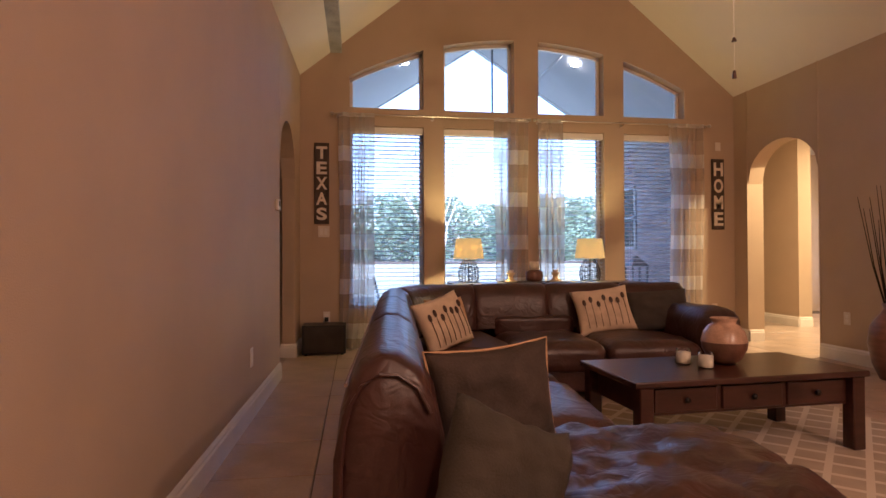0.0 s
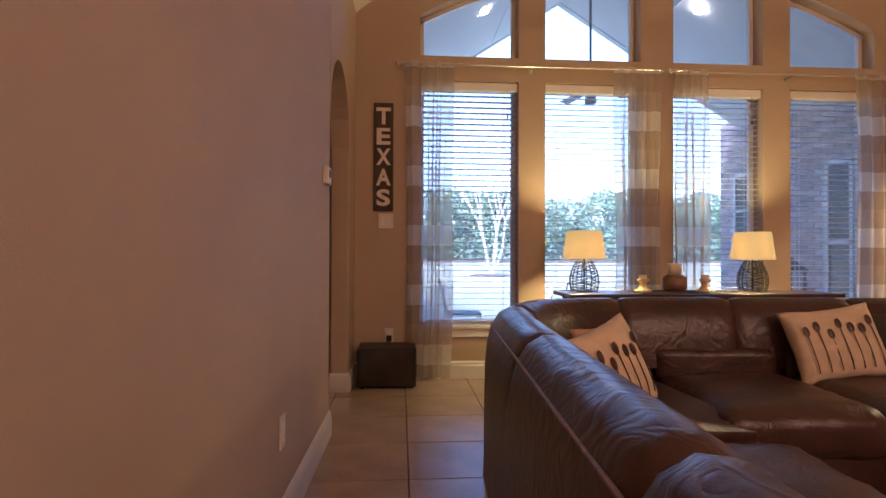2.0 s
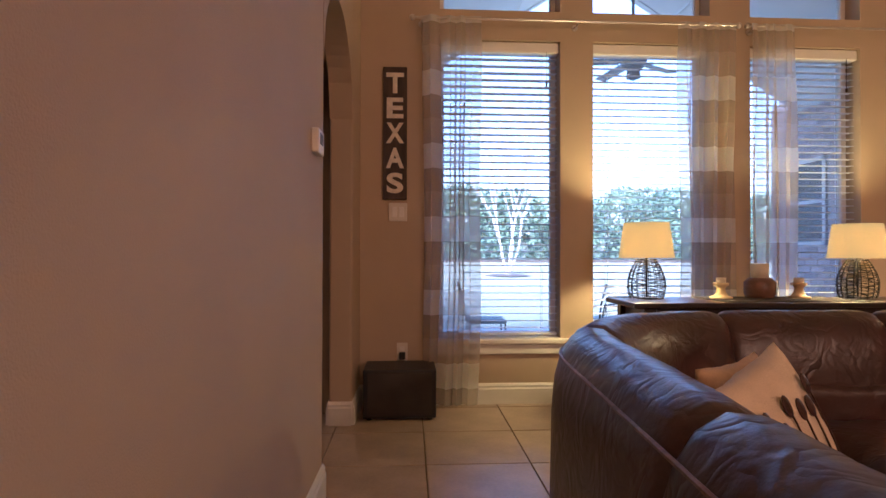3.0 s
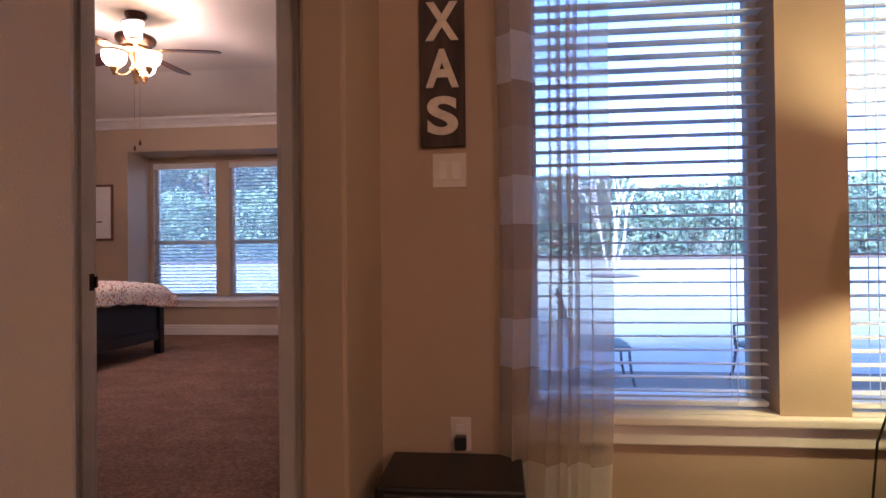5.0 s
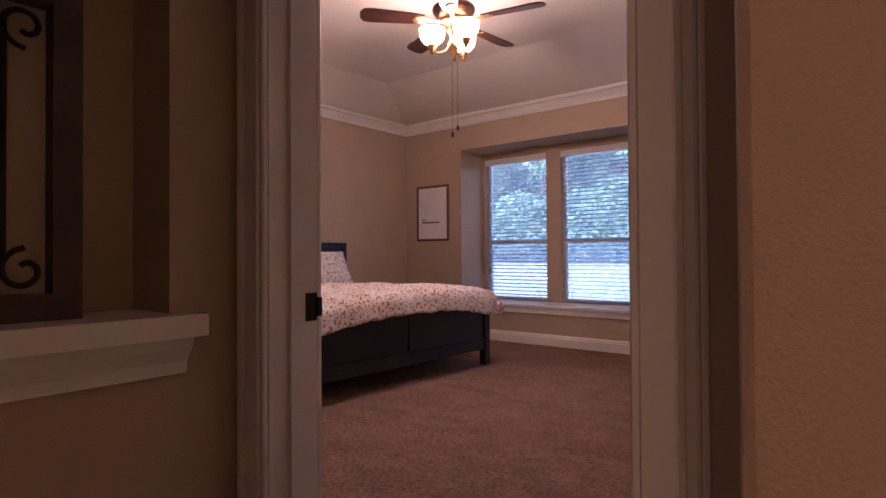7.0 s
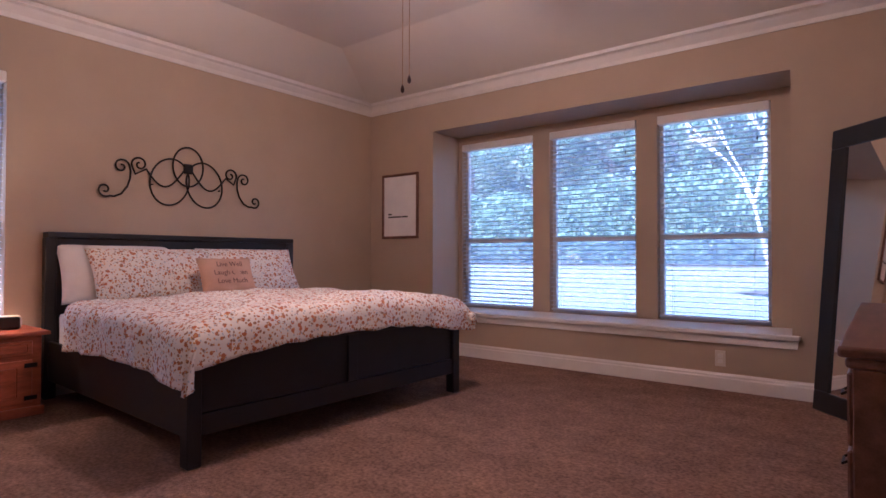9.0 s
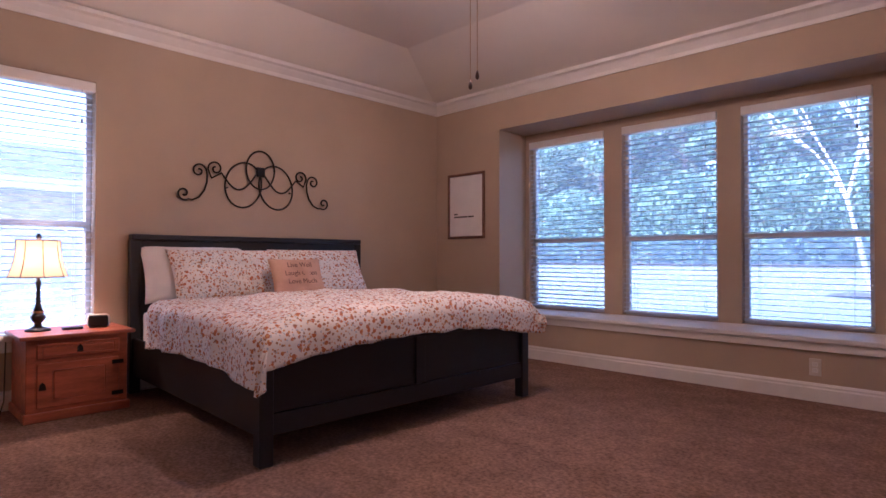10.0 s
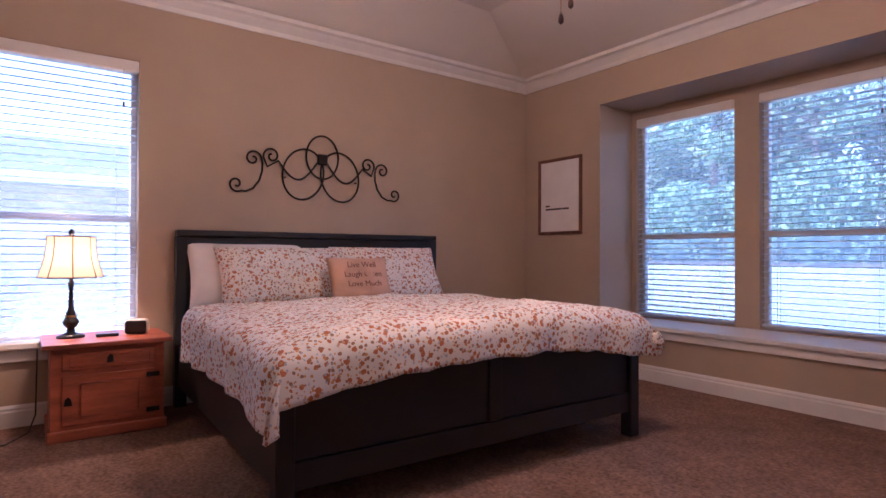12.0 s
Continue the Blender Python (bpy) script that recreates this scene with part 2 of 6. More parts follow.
def floral_material():
    m = material("floral_printed_cotton", (0.82, 0.77, 0.70), 0.9, vary=0.03, scale=5, grain=260, bump=0.3)
    nt = m.node_tree
    b = nt.nodes["Principled BSDF"]
    col = b.inputs["Base Color"].links[0].from_socket
    tc = nt.nodes.new("ShaderNodeTexCoord")
    for scale, size, shade, seed in ((34.0, 0.36, (0.50, 0.17, 0.06), 0.0), (48.0, 0.32, (0.36, 0.20, 0.11), 3.7), (58.0, 0.30, (0.62, 0.31, 0.10), 8.1), (52.0, 0.24, (0.46, 0.50, 0.55), 5.3)):
        mp = node(nt, "ShaderNodeMapping", Location=(seed, seed * 2, seed))
        warp = node(nt, "ShaderNodeTexNoise", Scale=60.0, Detail=2.0)
        nt.links.new(tc.outputs["Object"], warp.inputs["Vector"])
        mixv = nt.nodes.new("ShaderNodeVectorMath")
        mixv.operation = "MULTIPLY_ADD"
        mixv.inputs[1].default_value = (0.015, 0.015, 0.015)
        nt.links.new(warp.outputs["Color"], mixv.inputs[0])
        nt.links.new(tc.outputs["Object"], mixv.inputs[2])
        nt.links.new(mixv.outputs[0], mp.inputs["Vector"])
        vo = node(nt, "ShaderNodeTexVoronoi", Scale=scale)
        nt.links.new(mp.outputs[0], vo.inputs["Vector"])
        lt = nt.nodes.new("ShaderNodeMath")
        lt.operation = "LESS_THAN"
        lt.inputs[1].default_value = size
        nt.links.new(vo.outputs["Distance"], lt.inputs[0])
        # only some of the cells carry a flower
        sep = nt.nodes.new("ShaderNodeSeparateColor")
        nt.links.new(vo.outputs["Color"], sep.inputs[0])
        some = nt.nodes.new("ShaderNodeMath")
        some.operation = "GREATER_THAN"
        some.inputs[1].default_value = 0.32
        nt.links.new(sep.outputs[0], some.inputs[0])
        both = nt.nodes.new("ShaderNodeMath")
        both.operation = "MULTIPLY"
        nt.links.new(lt.outputs[0], both.inputs[0])
        nt.links.new(some.outputs[0], both.inputs[1])
        mix = nt.nodes.new("ShaderNodeMix")
        mix.data_type = "RGBA"
        nt.links.new(both.outputs[0], mix.inputs["Factor"])
        nt.links.new(col, mix.inputs[6])
        mix.inputs[7].default_value = (*shade, 1)
        col = mix.outputs[2]
    nt.links.new(col, b.inputs["Base Color"])
    return m


FLORAL = floral_material()


def sheer_material(period=0.468, phase=0.40):
    """Gauze with broad woven stripes, half see-through."""
    m = bpy.data.materials.new("striped_sheer_gauze")
    m.use_nodes = True
    nt = m.node_tree
    b = nt.nodes["Principled BSDF"]
    b.inputs["Roughness"].default_value = 0.9
    tc = nt.nodes.new("ShaderNodeTexCoord")
    sep = nt.nodes.new("ShaderNodeSeparateXYZ")
    nt.links.new(tc.outputs["Object"], sep.inputs[0])
    a = nt.nodes.new("ShaderNodeMath")
    a.operation = "MULTIPLY_ADD"
    a.inputs[1].default_value, a.inputs[2].default_value = 1 / period, phase
    nt.links.new(sep.outputs["Z"], a.inputs[0])
    fr = nt.nodes.new("ShaderNodeMath")
    fr.operation = "FRACT"
    nt.links.new(a.outputs[0], fr.inputs[0])
    bands = nt.nodes.new("ShaderNodeValToRGB")
    bands.color_ramp.interpolation = "CONSTANT"
    e = bands.color_ramp.elements
    e[0].position, e[0].color = 0.0, (0.74, 0.66, 0.58, 1)
    e[1].position, e[1].color = 0.34, (0.64, 0.56, 0.50, 1)
    e.new(0.66).color = (0.92, 0.92, 0.92, 1)
    nt.links.new(fr.outputs[0], bands.inputs[0])
    gt = nt.nodes.new("ShaderNodeMath")
    gt.operation = "GREATER_THAN"
    gt.inputs[1].default_value = 0.66
    nt.links.new(fr.outputs[0], gt.inputs[0])
    col = bands
    weave = node(nt, "ShaderNodeTexNoise", Scale=90.0, Detail=3.0)
    nt.links.new(tc.outputs["Object"], weave.inputs["Vector"])
    var = nt.nodes.new("ShaderNodeMix")
    var.data_type, var.blend_type = "RGBA", "MULTIPLY"
    var.inputs["Factor"].default_value = 0.25
    nt.links.new(col.outputs[0], var.inputs[6])
    nt.links.new(weave.outputs["Color"], var.inputs[7])
    nt.links.new(var.outputs[2], b.inputs["Base Color"])
    tl = nt.nodes.new("ShaderNodeBsdfTranslucent")
    nt.links.new(var.outputs[2], tl.inputs["Color"])
    mix = nt.nodes.new("ShaderNodeMixShader")
    mix.inputs[0].default_value = 0.68
    nt.links.new(b.outputs[0], mix.inputs[1])
    nt.links.new(tl.outputs[0], mix.inputs[2])
    clear = nt.nodes.new("ShaderNodeBsdfTransparent")
    mr = node(nt, "ShaderNodeMapRange", To_Min=0.50, To_Max=0.34)
    nt.links.new(gt.outputs[0], mr.inputs[0])
    mix2 = nt.nodes.new("ShaderNodeMixShader")
    nt.links.new(mr.outputs[0], mix2.inputs[0])
    nt.links.new(mix.outputs[0], mix2.inputs[1])
    nt.links.new(clear.outputs[0], mix2.inputs[2])
    nt.links.new(mix2.outputs[0], nt.nodes["Material Output"].inputs[0])
    return m


SHEER = sheer_material()


# ---- mesh helpers ----
def part(name, bm, mat, parent=None, label="", smooth=False, category="", group="", kind=""):
    me = bpy.data.meshes.new(name)
    bm.to_mesh(me)
    bm.free()
    me.materials.append(mat)
    if smooth:
        me.shade_smooth()
    ob = new(name, me)
    if parent:
        ob.parent = parent
    return tagged(ob, label, category, group, kind)


def thing(name, label, category, group="", at=(0, 0, 0), turn=0):
    ob = new(name)
    ob.matrix_world = pose(*at, 0, 0, turn)
    ob.empty_display_size = 0.1
    return tagged(ob, label, category, group)


def mesh():
    return bmesh.new()


def box(bm, x0, x1, y0, y1, z0, z1, bevel=0.0, seg=1):
    r = bmesh.ops.create_cube(bm, size=1)
    for v in r["verts"]:
        v.co = Vector(((x0 + x1) / 2 + v.co.x * (x1 - x0), (y0 + y1) / 2 + v.co.y * (y1 - y0), (z0 + z1) / 2 + v.co.z * (z1 - z0)))
    if bevel:
        es = list({e for v in r["verts"] for e in v.link_edges})
        bmesh.ops.bevel(bm, geom=es, offset=bevel, segments=seg, profile=0.5, affect="EDGES")
    return bm


def cyl(bm, p, q, r0, r1=None, seg=12):
    p, q = Vector(p), Vector(q)
    d = q - p
    m = Matrix.Translation((p + q) / 2) @ d.to_track_quat("Z", "Y").to_matrix().to_4x4()
    bmesh.ops.create_cone(bm, cap_ends=True, segments=seg, radius1=r0, radius2=r0 if r1 is None else r1, depth=d.length, matrix=m)
    return bm


def lathe(bm, profile, at=(0, 0, 0), seg=24):
    rings = []
    for r, z in profile:
        rings.append([bm.verts.new((at[0] + r * math.cos(2 * math.pi * k / seg), at[1] + r * math.sin(2 * math.pi * k / seg), at[2] + z)) for k in range(seg)])
    for a, b in zip(rings, rings[1:]):
        for k in range(seg):
            bm.faces.new((a[k], a[(k + 1) % seg], b[(k + 1) % seg], b[k]))
    return bm


def tube(bm, pts, r, seg=8, closed=False):
    pts = [Vector(p) for p in pts]
    n = len(pts)
    rings = []
    for i, p in enumerate(pts):
        a = pts[(i - 1) % n] if closed or i else pts[0]
        b = pts[(i + 1) % n] if closed or i < n - 1 else pts[-1]
        d = (b - a).normalized()
        up = Vector((1, 0, 0)) if abs(d.x) < 0.8 else Vector((0, 0, 1))
        s = d.cross(up).normalized()
        t = d.cross(s)
        rr = r[i] if isinstance(r, (list, tuple)) else r
        rings.append([bm.verts.new(p + rr * (math.cos(2 * math.pi * k / seg) * s + math.sin(2 * math.pi * k / seg) * t)) for k in range(seg)])
    pairs = list(zip(rings, rings[1:])) + ([(rings[-1], rings[0])] if closed else [])
    for a, b in pairs:
        for k in range(seg):
            bm.faces.new((a[k], a[(k + 1) % seg], b[(k + 1) % seg], b[k]))
    if not closed:
        bm.faces.new(rings[0][::-1])
        bm.faces.new(rings[-1])
    return bm


def prism(bm, poly, axis, a, b):
    """A polygon pushed from a to b. axis 'y': the polygon is (x, z); 'x': (y, z); 'z': (x, y)."""
    def put(u, v, w):
        return {"y": (u, w, v), "x": (w, u, v), "z": (u, v, w)}[axis]
    lo = [bm.verts.new(put(u, v, a)) for u, v in poly]
    hi = [bm.verts.new(put(u, v, b)) for u, v in poly]
    n = len(poly)
    bm.faces.new(lo)
    bm.faces.new(hi[::-1])
    for k in range(n):
        bm.faces.new((lo[k], hi[k], hi[(k + 1) % n], lo[(k + 1) % n]))
    bmesh.ops.recalc_face_normals(bm, faces=bm.faces[:])
    return bm


def cushion(w, h, d, n=18, pinch=0.16, crumple=0.012, seed=0):
    """A stuffed cushion in the x-z plane, y its thickness, base at z = 0."""
    bm = bmesh.new()
    grid = {}
    for s in (-1, 1):
        for i in range(n + 1):
            for j in range(n + 1):
                u, v = 2 * i / n - 1, 2 * j / n - 1
                edge = (1 - abs(u) ** 3.0) * (1 - abs(v) ** 3.0)
                t = max(0.0, edge) ** 0.5
                x = u * w / 2 * (1 - pinch * (1 - v * v) * u * u * 0.5)
                z = h / 2 + v * h / 2 * (1 - pinch * (1 - u * u) * v * v * 0.5)
                c = noise.noise((u * 2.2 + seed, v * 2.2, s + seed)) * crumple + noise.noise((u * 5 + seed, v * 5, s)) * crumple * 0.4
                if i in (0, n) or j in (0, n):
                    key = (i, j)
                    y = 0
                else:
                    key = (i, j, s)
                    y = s * d / 2 * t + c * t
                if key not in grid:
                    grid[key] = bm.verts.new((x, y, z + c * 0.4))
    at = lambda i, j, s: grid.get((i, j, s)) or grid[(i, j)]
    for s in (-1, 1):
        for i in range(n):
            for j in range(n):
                f = (at(i, j, s), at(i + 1, j, s), at(i + 1, j + 1, s), at(i, j + 1, s))
                bm.faces.new(f if s < 0 else f[::-1])
    return bm


def pad(bm, x0, x1, y0, y1, z0, z1, r=0.06, puff=0.02, n=14, seed=0, wrinkle=0.006):
    """A soft upholstered block with round edges and a slightly crumpled skin."""
    r0 = bmesh.ops.create_cube(bm, size=2)
    vs = r0["verts"]
    es = list({e for v in vs for e in v.link_edges})
    bmesh.ops.subdivide_edges(bm, edges=es, cuts=n, use_grid_fill=True)
    vs = [v for v in bm.verts if not v.tag]
    hx, hy, hz = (x1 - x0) / 2, (y1 - y0) / 2, (z1 - z0) / 2
    c = Vector(((x0 + x1) / 2, (y0 + y1) / 2, (z0 + z1) / 2))
    for v in vs:
        u = v.co.copy()
        p = Vector((u.x * hx, u.y * hy, u.z * hz))
        core = Vector((max(-hx + r, min(hx - r, p.x)), max(-hy + r, min(hy - r, p.y)), max(-hz + r, min(hz - r, p.z))))
        d = p - core
        if d.length > 1e-6:
            p = core + d.normalized() * r
        swell = (1 - u.x ** 4) * (1 - u.y ** 4) if abs(u.z) > 0.99 else 0
        p.z += swell * puff * (1 if u.z > 0 else 0)
        q = p + c
        k = noise.noise((q.x * 5 + seed, q.y * 5, q.z * 5)) + 0.6 * noise.noise((q.x * 14, q.y * 14 + seed, q.z * 9))
        nrm = d.normalized() if d.length > 1e-6 else Vector((0, 0, 1))
        v.co = q + nrm * k * wrinkle
        v.tag = True
    return bm

# ---- setting: living room ----
NY = 6.17          # inner face of the window wall
EAVE, RISE, RIDGE_X = 2.87, 0.81, 2.235
LEFT_X, RIGHT_X = -0.30, 4.77
BACK_Y = -3.2


def roof_z(x):
    return EAVE + RISE * (min(x, 2 * RIDGE_X - x) - LEFT_X)


WINDOWS = ((0.26, 1.06), (1.28, 2.08), (2.36, 3.14), (3.38, 4.14))
SILL_Z, HEAD_Z, TRANSOM_Z = 0.42, 2.39, 2.585


def arch_z(x):
    return 3.40 - (4.15 - math.sqrt(4.15 ** 2 - (x - 2.2) ** 2))


def build_wall_north():
    bm = mesh()
    a, b = NY, NY + 0.2
    x0, x1 = -0.27, RIGHT_X + 0.12
    edges = [x0] + [v for w in WINDOWS for v in w] + [x1]
    for k in range(0, len(edges), 2):
        l, r = edges[k], edges[k + 1]
        pts = [(l, 0), (r, 0), (r, roof_z(min(r, 4.9)) + 0.1)] + ([(RIDGE_X, roof_z(RIDGE_X) + 0.1)] if l < RIDGE_X < r else []) + [(l, roof_z(l) + 0.1)]
        prism(bm, pts, "y", a, b)
    for l, r in WINDOWS:
        box(bm, l, r, a, b, 0, SILL_Z)
        box(bm, l, r, a, b, HEAD_Z, TRANSOM_Z)
        xs = [l + (r - l) * k / 10 for k in range(11)]
        if l < RIDGE_X < r:
            xs = sorted(xs + [RIDGE_X])
        for p, q in zip(xs, xs[1:]):
            prism(bm, [(p, arch_z(p)), (q, arch_z(q)), (q, roof_z(q) + 0.1), (p, roof_z(p) + 0.1)], "y", a, b)
    bmesh.ops.remove_doubles(bm, verts=bm.verts[:], dist=1e-5)
    return part("wall_north", bm, WALL, label="tan painted gable wall with arched transom windows", category="wall", kind="structure")


build_wall_north()


def arch_wall(name, label, y0, y1, opening, spring, top, thick, height, at, turn):
    """A wall along y, its face at x = 0 and its thickness behind it, with one arched opening."""
    bm = mesh()
    o0, o1 = opening
    half, mid = (o1 - o0) / 2, (o0 + o1) / 2
    box(bm, -thick, 0, y0, o0, 0, height, 0.012, 2)
    box(bm, -thick, 0, o1, y1, 0, height, 0.012, 2)
    ys = [o0 + (o1 - o0) * k / 20 for k in range(21)]
    arc = lambda y: spring + (top - spring) * math.sqrt(max(0.0, 1 - ((y - mid) / half) ** 2))
    for p, q in zip(ys, ys[1:]):
        prism(bm, [(p, arc(p)), (q, arc(q)), (q, height), (p, height)], "x", -thick, 0)
    ob = part(name, bm, WALL, label=label, category="wall", kind="structure")
    ob.matrix_world = pose(*at, 0, 0, turn)
    return ob


# the long wall beside the walk stands a little askew
WALL_TURN = -1.1
wall_left = arch_wall("wall_west", "tan painted wall with an arched passage", -8.2, 0.45, (-0.97, 0.0), 1.75, 2.19, 0.13, 3.3, (-0.262, 5.75, 0), WALL_TURN)
wall_right = arch_wall("wall_east", "tan painted wall with an arched doorway", -9.16, 0.26, (-1.01, 0.0), 1.80, 2.22, -0.18, 3.3, (RIGHT_X, 5.93, 0), 0)

bm = mesh()
box(bm, -2.5, 5.2, BACK_Y - 0.15, BACK_Y, 0, 5.2)
part("wall_south", bm, WALL, label="tan painted wall", category="wall", kind="structure")


def build_ceiling():
    bm = mesh()
    for x0, x1 in ((-0.9, RIDGE_X), (RIDGE_X, 5.3)):
        prism(bm, [(x0, roof_z(x0)), (x1, roof_z(x1)), (x1, roof_z(x1) + 0.15), (x0, roof_z(x0) + 0.15)], "y", BACK_Y, NY + 0.02)
    return part("ceiling", bm, CEIL, label="cream painted vaulted ceiling", category="ceiling", kind="structure")


build_ceiling()

bm = mesh()
box(bm, -2.2, 9.2, BACK_Y, 9.0, -0.2, -0.012)
floor = part("floor", bm, GROUT, label="beige ceramic tiles laid in a square grid", category="floor", kind="structure")


def baseboard_run(name, pts, label="white moulded baseboard", height=0.135, thick=0.016):
    """A moulded skirting along the points; the room lies to the right of the run."""
    bm = mesh()
    prof = [(0, 0), (thick, 0), (thick, height * 0.72), (thick * 0.7, height * 0.80), (thick * 0.75, height * 0.88), (0.004, height), (0, height)]
    for (ax, ay), (bx, by) in zip(pts, pts[1:]):
        d = Vector((bx - ax, by - ay, 0)).normalized()
        s = Vector((d.y, -d.x, 0))
        ends = []
        for px, py in ((ax, ay), (bx, by)):
            ends.append([bm.verts.new(Vector((px, py, 0)) + s * o + Vector((0, 0, z))) for o, z in prof])
        n = len(prof)
        for k in range(n):
            bm.faces.new((ends[0][k], ends[0][(k + 1) % n], ends[1][(k + 1) % n], ends[1][k]))
        bm.faces.new(ends[0])
        bm.faces.new(ends[1][::-1])
    bmesh.ops.recalc_face_normals(bm, faces=bm.faces[:])
    return part(name, bm, TRIM, label=label, category="baseboard", kind="structure")


wl = lambda y, off=0.0: (-0.262 + off - (y - 5.75) * math.tan(radians(WALL_TURN)), y)
baseboard_run("baseboard", [wl(BACK_Y), wl(4.785), (-0.43, 4.79)])
baseboard_run("baseboard", [(-0.392, 5.75), (-0.262, 5.745), wl(NY), (RIGHT_X, NY)])
baseboard_run("baseboard", [(RIGHT_X + 0.18, 4.92), (RIGHT_X, 4.92), (RIGHT_X, BACK_Y)])
baseboard_run("baseboard", [(RIGHT_X, NY), (RIGHT_X, 5.93), (RIGHT_X + 0.18, 5.93)])


# ---- windows and blinds ----
def window_unit(name, label, l, r, z0, z1, depth, mid=None, arched=False, axis="y"):
    """A white frame with its pane, standing back in the wall. axis 'y': in a wall that faces -y; 'x': in one that faces +x."""
    root = thing(name, label, "window")
    root["kind"] = "structure"
    put = (lambda bm, a0, a1, d0, d1, c0, c1, bv=0.004: box(bm, a0, a1, d0, d1, c0, c1, bv)) if axis == "y" else (lambda bm, a0, a1, d0, d1, c0, c1, bv=0.004: box(bm, -d1, -d0, a0, a1, c0, c1, bv))
    f = 0.035
    bm = mesh()
    top = z1
    put(bm, l, l + f, depth, depth + 0.05, z0, top if not arched else arch_z(l))
    put(bm, r - f, r, depth, depth + 0.05, z0, top if not arched else arch_z(r))
    put(bm, l + f, r - f, depth, depth + 0.05, z0, z0 + f)
    if arched:
        xs = [l + (r - l) * k / 10 for k in range(11)]
        for p, q in zip(xs, xs[1:]):
            prism(bm, [(p, arch_z(p) - f), (q, arch_z(q) - f), (q, arch_z(q) + 0.004), (p, arch_z(p) + 0.004)], "y", depth, depth + 0.05)
    else:
        put(bm, l + f, r - f, depth, depth + 0.05, z1 - f, z1)
    if mid:
        put(bm, l + f, r - f, depth - 0.01, depth + 0.05, mid - 0.022, mid + 0.022)
    part("window_frame", bm, TRIM, root)
    bm = mesh()
    if arched:
        poly = [(l + f, z0 + f), (r - f, z0 + f)] + [(r - f - (r - l - 2 * f) * k / 10, arch_z(r - f - (r - l - 2 * f) * k / 10) - f) for k in range(11)]
        prism(bm, poly, "y", depth + 0.022, depth + 0.028)
    else:
        put(bm, l + f, r - f, depth + 0.022, depth + 0.028, z0 + f, z1 - f, 0)
    pane = part("pane", bm, GLASS, root, "clear window pane")
    pane.visible_shadow = False
    if not arched:
        # With a mid rail: a real screen below. Without: only an added haze sheet.
        bm = mesh()
        put(bm, l + 0.01, r - 0.01, depth + 0.054, depth + 0.056, z0 + 0.01, (mid or z1) - 0.01, 0)
        part("screen_haze", bm, SCREEN if mid else FINE_HAZE, root, "grey insect screen, and added haze sheet, before the glass").visible_shadow = False
        if mid:
            # The upper sash has no screen; this sheet only adds haze.
            bm = mesh()
            put(bm, l + 0.01, r - 0.01, depth + 0.054, depth + 0.056, mid + 0.01, z1 - 0.01, 0)
            part("screen_haze", bm, UPPER_HAZE, root, "added haze sheet before the upper glass").visible_shadow = False
    return root


for k, (l, r) in enumerate(WINDOWS):
    window_unit(f"window_{k + 1}", "tall white-framed window in the tan wall", l, r, SILL_Z, HEAD_Z, NY + 0.13)
    window_unit(f"window_{k + 5}", "arched white-framed transom window in the gable", l, r, TRANSOM_Z, 3.2, NY + 0.13, arched=True)
bm = mesh()
box(bm, WINDOWS[0][0] - 0.06, WINDOWS[3][1] + 0.06, NY - 0.04, NY, SILL_Z - 0.028, SILL_Z + 0.006, 0.008, 2)
box(bm, WINDOWS[0][0] - 0.04, WINDOWS[3][1] + 0.04, NY - 0.02, NY, SILL_Z - 0.095, SILL_Z - 0.028, 0.006)
for l, r in WINDOWS:
    box(bm, l, r, NY, NY + 0.13, SILL_Z - 0.001, SILL_Z + 0.006)
part("window_sill", bm, TRIM, label="long white moulded window sill", category="sill", kind="structure")


